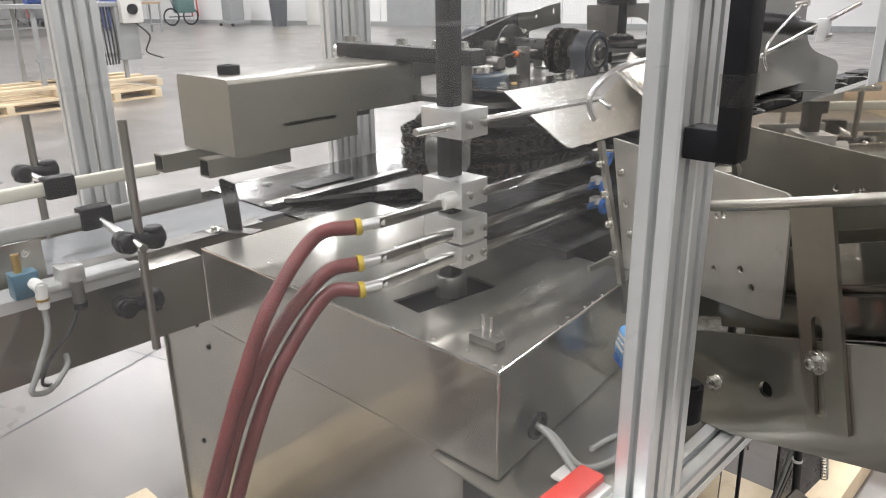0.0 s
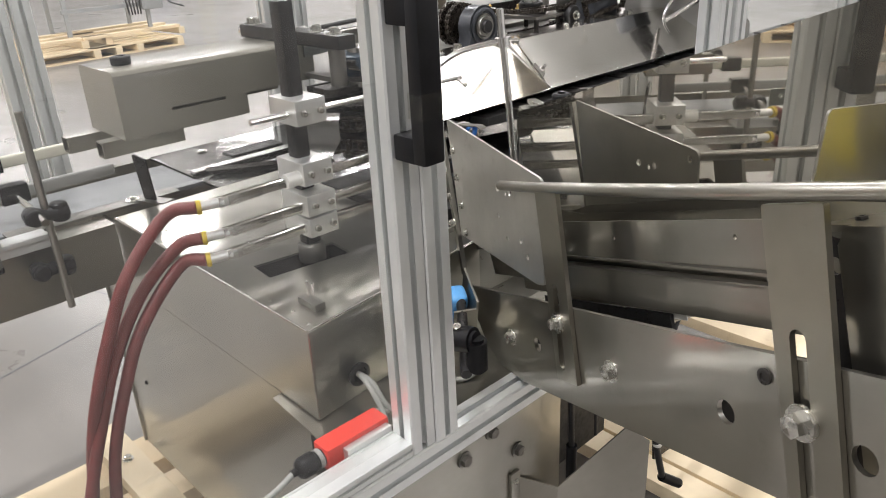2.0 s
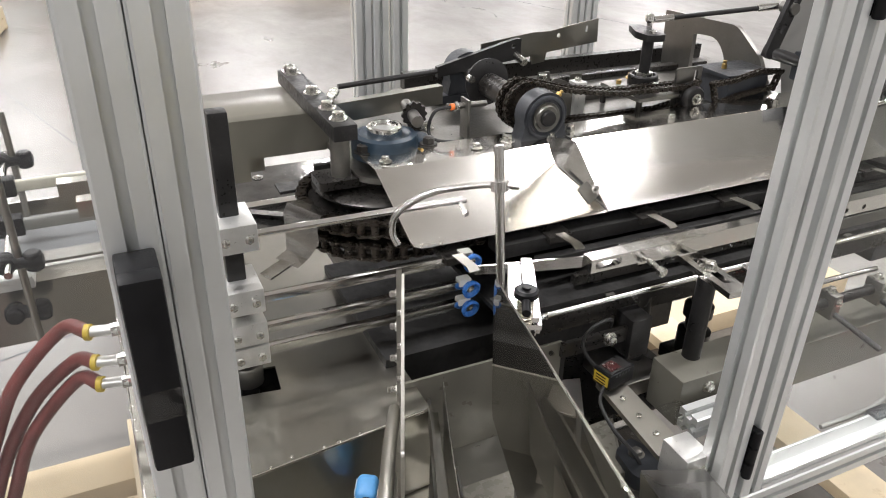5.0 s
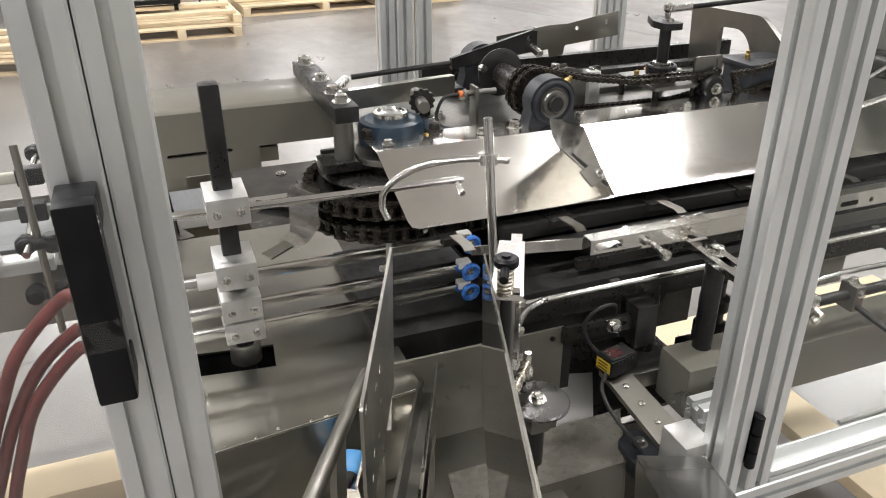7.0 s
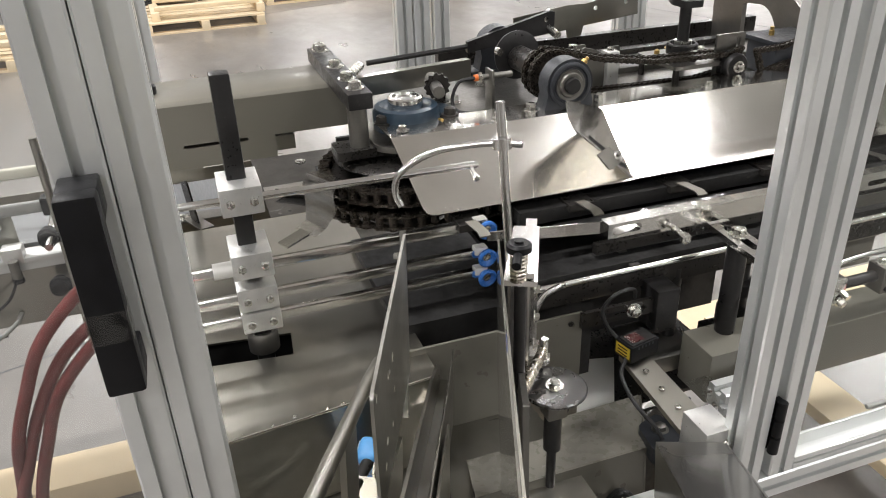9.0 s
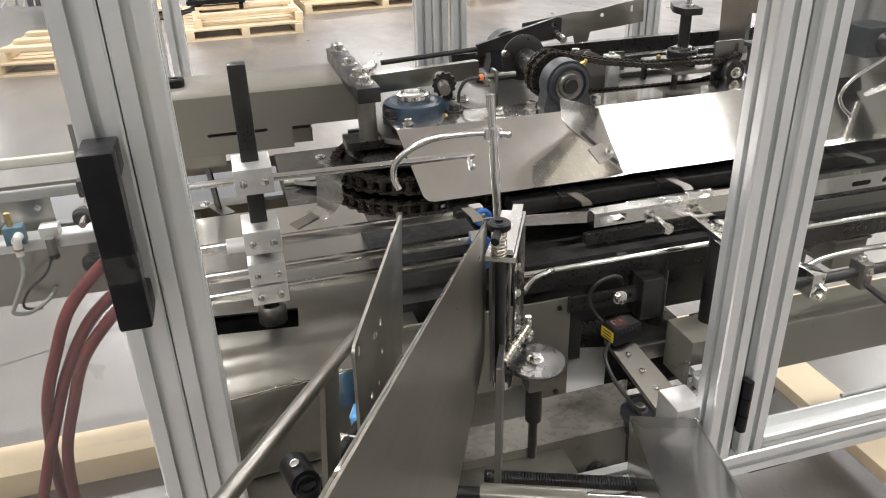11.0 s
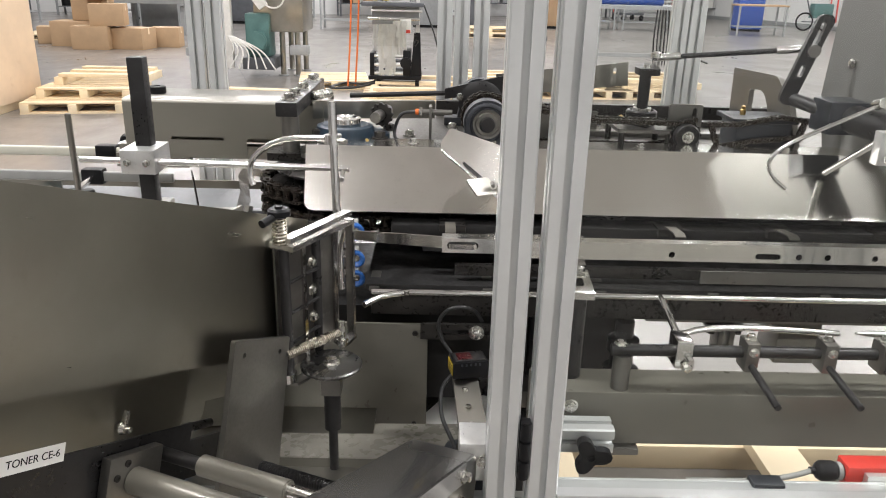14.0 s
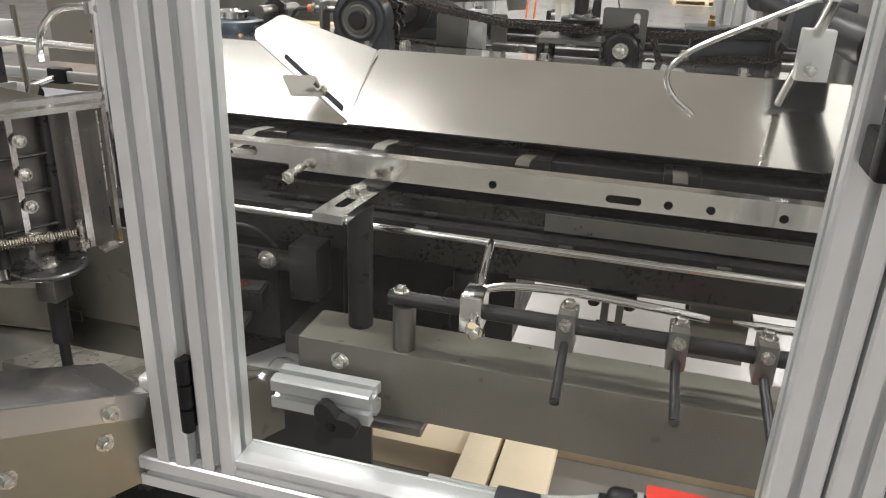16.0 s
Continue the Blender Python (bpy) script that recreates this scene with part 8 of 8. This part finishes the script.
for k, (x, y, z, s, h, t) in enumerate(((-15.4, -5.6, 0, 0.6, 0.45, 5), (-15.6, -4.9, 0, 0.6, 0.42, -8), (-16.0, -6.2, 0, 0.7, 0.5, 3), (-15.5, -5.3, 0.46, 0.55, 0.42, 12), (-16.2, -5.9, 0.51, 0.55, 0.45, -4), (-16.2, -4.4, 0, 0.5, 0.4, 6), (-15.9, -5.6, 0.95, 0.5, 0.4, 9), (-17.4, -6.8, 0, 0.6, 0.3, 2), (-16.4, -6.9, 0, 0.5, 0.35, 20))):
    carton(x, y, FLOOR + z, s, h, t)
pallet(-17.5, -7.4, 1.2, 1.1, 15, 6)
pallet(-21.4, 2.8, 1.2, 1.7, 4, 6)
pallet(-21.5, 2.8, 1.1, 1.3, 4, 6, FLOOR + 0.126, "pine pallet stacked on another pallet")
press = thing("bench_press", (-22.9, 3.2, FLOOR), "dark grey press machine with twin cabinets by the wall", "machine")
part("left_leg", box(-23.4, -22.6, 2.3, 2.7, FLOOR, FLOOR + 1.0, 0.03), DARK_PAINT, press)
part("right_leg", box(-23.4, -22.6, 3.7, 4.1, FLOOR, FLOOR + 1.0, 0.03), DARK_PAINT, press)
part("table", box(-23.4, -22.5, 2.2, 4.2, FLOOR + 1.0, FLOOR + 1.25, 0.03), MACHINE_GREY, press)
part("head", box(-23.4, -22.6, 2.4, 4.0, FLOOR + 1.9, FLOOR + 2.9, 0.05), MACHINE_GREY, press)
part("column", box(-23.4, -23.0, 2.9, 3.5, FLOOR + 1.25, FLOOR + 1.9, 0.02), DARK_PAINT, press)
part("screen", box(-22.6, -22.5, 2.45, 2.95, FLOOR + 1.35, FLOOR + 1.85, 0.02), PLASTIC, press)
for y, mat, lab in ((-1.2, PLASTIC, "black work table with yellow machine arms"), (6.4, PLASTIC, "dark work table with parts far off"), (8.4, MACHINE_GREY, "grey work table by the far wall")):
    bench(-23.0 - (y > 5) * 3.0, y, 0.9, 1.8, 0.95, mat, lab)
for y in (-1.8, -0.7):
    arm2 = thing("yellow_arm", (-22.7, y, FLOOR + 0.95), "yellow machine arm on the far table", "machine arm", "yellow arms")
    part("arm_body", tube([(-22.7, y, FLOOR + 0.951), (-22.7, y, FLOOR + 1.3), (-22.6, y + 0.2, FLOOR + 1.55)], 0.07, 10, 4), YELLOW, arm2)
stand2 = thing("grey_stand", (-20.0, -5.8, FLOOR), "grey slanted machine stand with steel rails", "machine")
for y in (-6.6, -5.0):
    part("leg", box(-20.4, -20.2, y - 0.05, y + 0.05, FLOOR, FLOOR + 0.9), MACHINE_GREY, stand2)
    part("leg", box(-19.4, -19.2, y - 0.05, y + 0.05, FLOOR, FLOOR + 0.7), MACHINE_GREY, stand2)
part("bed", slab([(-20.6, -6.8, FLOOR + 1.0), (-19.0, -6.8, FLOOR + 0.75), (-19.0, -4.8, FLOOR + 0.75), (-20.6, -4.8, FLOOR + 1.0)], 0.12), MACHINE_GREY, stand2)
part("tower", box(-21.3, -20.7, -6.6, -5.6, FLOOR, FLOOR + 2.2, 0.03), MACHINE_GREY, stand2)
for k, (x, y, w, d, h, mat, lab) in enumerate(((-24.5, -4.5, 0.8, 1.4, 1.3, DARK_PAINT, "dark machine cabinet far across the hall"), (-25.5, -7.5, 1.0, 1.8, 1.7, MACHINE_GREY, "grey machine cabinet far across the hall"),
                                                (-24.8, 1.0, 0.6, 0.9, 1.2, MACHINE_GREY, "grey bin cabinet by the far wall"), (-26.0, 4.8, 0.9, 1.2, 1.5, CARDBOARD, "brown cupboard by the far wall"), (-27.0, 12.2, 0.6, 0.9, 1.3, BLUE_PAINT, "blue tool cabinet by the far wall"))):
    c = thing("machine_cabinet", (x, y, FLOOR), lab, "cabinet")
    part("body", box(x - w / 2, x + w / 2, y - d / 2, y + d / 2, FLOOR + 0.08, FLOOR + h, 0.02), mat, c)
    part("plinth", box(x - w / 2 + 0.04, x + w / 2 - 0.04, y - d / 2 + 0.04, y + d / 2 - 0.04, FLOOR, FLOOR + 0.08), PLASTIC, c)
    part("door_panel", box(x + w / 2, x + w / 2 + 0.012, y - d / 2 + 0.05, y + d / 2 - 0.05, FLOOR + 0.15, FLOOR + h - 0.08, 0.004), mat, c)
    part("top_unit", box(x - w / 4, x + w / 4, y - d / 4, y + d / 4, FLOOR + h, FLOOR + h + 0.35, 0.02), DARK_PAINT, c)
jack = thing("pallet_jack", (-20.6, 4.15, FLOOR), "dark green pump jack standing by the pallets", "jack")
part("foot", box(-20.9, -20.3, 3.98, 4.32, FLOOR, FLOOR + 0.12, 0.03), DARK_PAINT, jack)
part("pump", rod((-20.6, 4.15, FLOOR + 0.12), (-20.6, 4.15, FLOOR + 0.62), 0.11, 18, None, 0.02), MACHINE_GREEN, jack)
part("tank", box(-20.75, -20.45, 4.0, 4.3, FLOOR + 0.30, FLOOR + 0.50, 0.04), MACHINE_GREEN, jack)
part("handle", tube([(-20.6, 4.15, FLOOR + 0.6), (-20.55, 4.25, FLOOR + 0.95), (-20.5, 4.3, FLOOR + 1.05)], 0.03, 8), DARK_PAINT, jack)
bench(-24.8, 11.7, 0.8, 1.6, 0.95, CARDBOARD, "brown topped workbench on castors")
bike = thing("hand_truck", (-28.0, 15.2, FLOOR), "dark two-wheeled cart by the far wall", "cart")
for y in (14.7, 15.5):
    ring = [(-28.0, y + 0.30 * math.cos(2 * math.pi * k / 20), FLOOR + 0.32 + 0.30 * math.sin(2 * math.pi * k / 20)) for k in range(21)]
    part("wheel", tube(ring, 0.03, 6), PLASTIC, bike)
part("basket", box(-28.3, -27.9, 14.95, 15.65, FLOOR + 0.45, FLOOR + 0.95, 0.03), MACHINE_GREEN, bike, "dark green open basket")
part("axle", rod((-28.0, 14.6, FLOOR + 0.32), (-28.0, 15.6, FLOOR + 0.32), 0.02, 8), DARK_PAINT, bike)
part("handle", tube([(-28.1, 14.95, FLOOR + 0.5), (-28.1, 14.70, FLOOR + 1.15), (-28.1, 14.55, FLOOR + 1.2)], 0.025, 6), DARK_PAINT, bike)
for y in (15.75, 16.0):
    part("red_upright", tube([(-28.3, y, FLOOR + 0.3), (-28.45, y, FLOOR + 1.5)], 0.03, 6), RED, bike, "red upright tube")
dolly = thing("floor_scrubber", (-25.8, 16.0, FLOOR), "grey machine on a wheeled dolly", "machine")
part("dolly_base", box(-26.3, -25.3, 15.6, 16.4, FLOOR + 0.1, FLOOR + 0.2, 0.02), MACHINE_GREY, dolly)
part("body", box(-26.1, -25.5, 15.7, 16.3, FLOOR + 0.2, FLOOR + 1.2, 0.06), MACHINE_GREY, dolly)
for x in (-26.2, -25.4):
    part("castor", rod((x, 15.65, FLOOR + 0.06), (x, 15.72, FLOOR + 0.06), 0.06, 14), PLASTIC, dolly)
trash = thing("waste_bin", (-23.9, 16.7, FLOOR), "black plastic waste bin by the far wall", "bin")
part("bin_body", turned([(0.26, 0), (0.33, 0.95), (0.36, 0.96), (0.36, 1.0), (0.30, 1.0), (0.28, 0.2), (0, 0.2)], (-23.9, 16.7, FLOOR), (-23.9, 16.7, 4), 24), DARK_PAINT, trash)
pole = thing("floor_stand", (-21.8, 17.4, FLOOR), "dark upright stand on a heavy foot", "stand")
part("foot", box(-22.1, -21.5, 17.1, 17.6, FLOOR, FLOOR + 0.08, 0.01), DARK_PAINT, pole)
part("pole", box(-21.87, -21.73, 17.33, 17.47, FLOOR + 0.08, FLOOR + 2.0, 0.01), DARK_PAINT, pole)


# work stations and racks along the far wall
def along_wall(y, out):
    """A place on the floor, out metres before the far wall."""
    return (X0 + out - y * math.sin(radians(18))) / math.cos(radians(18)), y


def far_rack(y, out, rng, label):
    x, y = along_wall(y, out)
    r = thing("storage_rack", m=pose(x, y, FLOOR, 0, 0, 18), label=label, category="rack", group="far racks")
    w, h = rng.uniform(1.4, 2.2), rng.uniform(1.5, 2.3)
    for sx in (-0.3, 0.3):
        for sy in (-w / 2, w / 2):
            part("upright", box(sx - 0.03, sx + 0.03, sy - 0.03, sy + 0.03, 0, h), DARK_PAINT, r, local=True)
    for k in range(3):
        z = h * (0.25 + 0.33 * k)
        part("shelf", box(-0.33, 0.33, -w / 2, w / 2, z, z + 0.04), DARK_PAINT, r, local=True)
        yy = -w / 2 + 0.1
        while yy < w / 2 - 0.3:
            d = rng.uniform(0.15, 0.4)
            mat = rng.choice((CARDBOARD, MACHINE_GREY, BLUE_PAINT, PLASTIC, WHITE_PLASTIC, CARDBOARD))
            part("stored_box", box(-0.2, 0.25, yy, yy + d, z + 0.041, z + 0.041 + rng.uniform(0.1, h * 0.25), 0.01), mat, r, local=True)
            yy += d + rng.uniform(0.03, 0.3)


def far_station(y, out, rng, label):
    """A work table with a machine head, a screen and a stool of parts on it."""
    x, y = along_wall(y, out)
    t = thing("work_station", m=pose(x, y, FLOOR, 0, 0, 18 + rng.uniform(-15, 15)), label=label, category="machine", group="far work stations")
    w, h = rng.uniform(1.2, 2.0), rng.uniform(0.8, 1.0)
    for sx in (-0.35, 0.35):
        for sy in (-w / 2 + 0.05, w / 2 - 0.05):
            part("leg", box(sx - 0.03, sx + 0.03, sy - 0.03, sy + 0.03, 0, h), MACHINE_GREY, t, local=True)
    part("tabletop", box(-0.42, 0.42, -w / 2, w / 2, h, h + 0.05, 0.008), rng.choice((MACHINE_GREY, CARDBOARD, DARK_PAINT)), t, local=True)
    part("under_shelf", box(-0.38, 0.38, -w / 2 + 0.05, w / 2 - 0.05, 0.25, 0.28), MACHINE_GREY, t, local=True)
    a = rng.uniform(-w / 4, w / 4)
    part("machine_body", box(-0.3, 0.25, a - 0.35, a + 0.3, h + 0.051, h + rng.uniform(0.4, 0.9), 0.03), rng.choice((DARK_PAINT, MACHINE_GREY, MACHINE_GREEN)), t, local=True)
    part("column", box(-0.1, 0.1, a - 0.1, a + 0.1, h + 0.051, h + rng.uniform(0.95, 1.4), 0.02), STEEL, t, local=True)
    part("screen", box(0.1, 0.16, a + 0.35, a + 0.7, h + 0.25, h + 0.52, 0.01), PLASTIC, t, local=True)
    part("screen_foot", box(0.1, 0.15, a + 0.48, a + 0.56, h + 0.0505, h + 0.25), PLASTIC, t, local=True)
    part("drum", rod((0, -w / 2 + 0.25, 0.281), (0, -w / 2 + 0.25, 0.281 + rng.uniform(0.25, 0.45)), 0.16, 18), rng.choice((BLUE_PAINT, PLASTIC, WHITE_PLASTIC, RED)), t, local=True)
    part("hanging_lead", tube([(0.3, a, h + 0.3), (0.46, a + 0.1, h - 0.2), (0.44, a + 0.05, 0.3), (0.6, a + 0.3, 0.02)], 0.015, 6, 5), BLACK_CABLE, t, local=True)


rng = random.Random(12)
for y, out, rack in ((-13.5, 1.2, 1), (-10.8, 1.6, 0), (-8.6, 3.4, 0), (-6.4, 1.0, 1), (-4.0, 2.2, 0), (-1.6, 1.0, 1), (1.2, 1.6, 0), (3.6, 0.9, 1), (5.6, 2.4, 0), (8.0, 1.0, 1), (10.6, 1.5, 0), (13.2, 0.9, 1), (-11.5, 5.0, 0), (-6.8, 6.2, 0)):
    if rack:
        far_rack(y, out, rng, "dark steel rack half full of boxes by the far wall")
    else:
        far_station(y, out, rng, "grey work table with a machine head and cables")
# two-wheeled trolley and cable reel near the wall
for y, out in ((11.7, 3.5), (9.2, 3.0)):
    x, yy = along_wall(y, out)
    cart = thing("trolley", m=pose(x, yy, FLOOR, 0, 0, 18), label="dark steel trolley with bent handles by the far wall", category="trolley", group="trolleys")
    part("tray", box(-0.4, 0.4, -0.5, 0.5, 0.25, 0.32, 0.01), DARK_PAINT, cart, local=True)
    part("load", box(-0.3, 0.3, -0.35, 0.3, 0.321, 0.75, 0.05), MACHINE_GREY, cart, local=True)
    part("handle", tube([(-0.4, -0.45, 0.3), (-0.5, -0.45, 1.0), (-0.5, 0.45, 1.0), (-0.4, 0.45, 0.3)], 0.02, 8), RED, cart, "red handle", True)
    for sx in (-0.35, 0.35):
        for sy in (-0.42, 0.42):
            part("wheel", rod((sx, sy - 0.03, 0.12), (sx, sy + 0.03, 0.12), 0.12, 16), PLASTIC, cart, local=True)
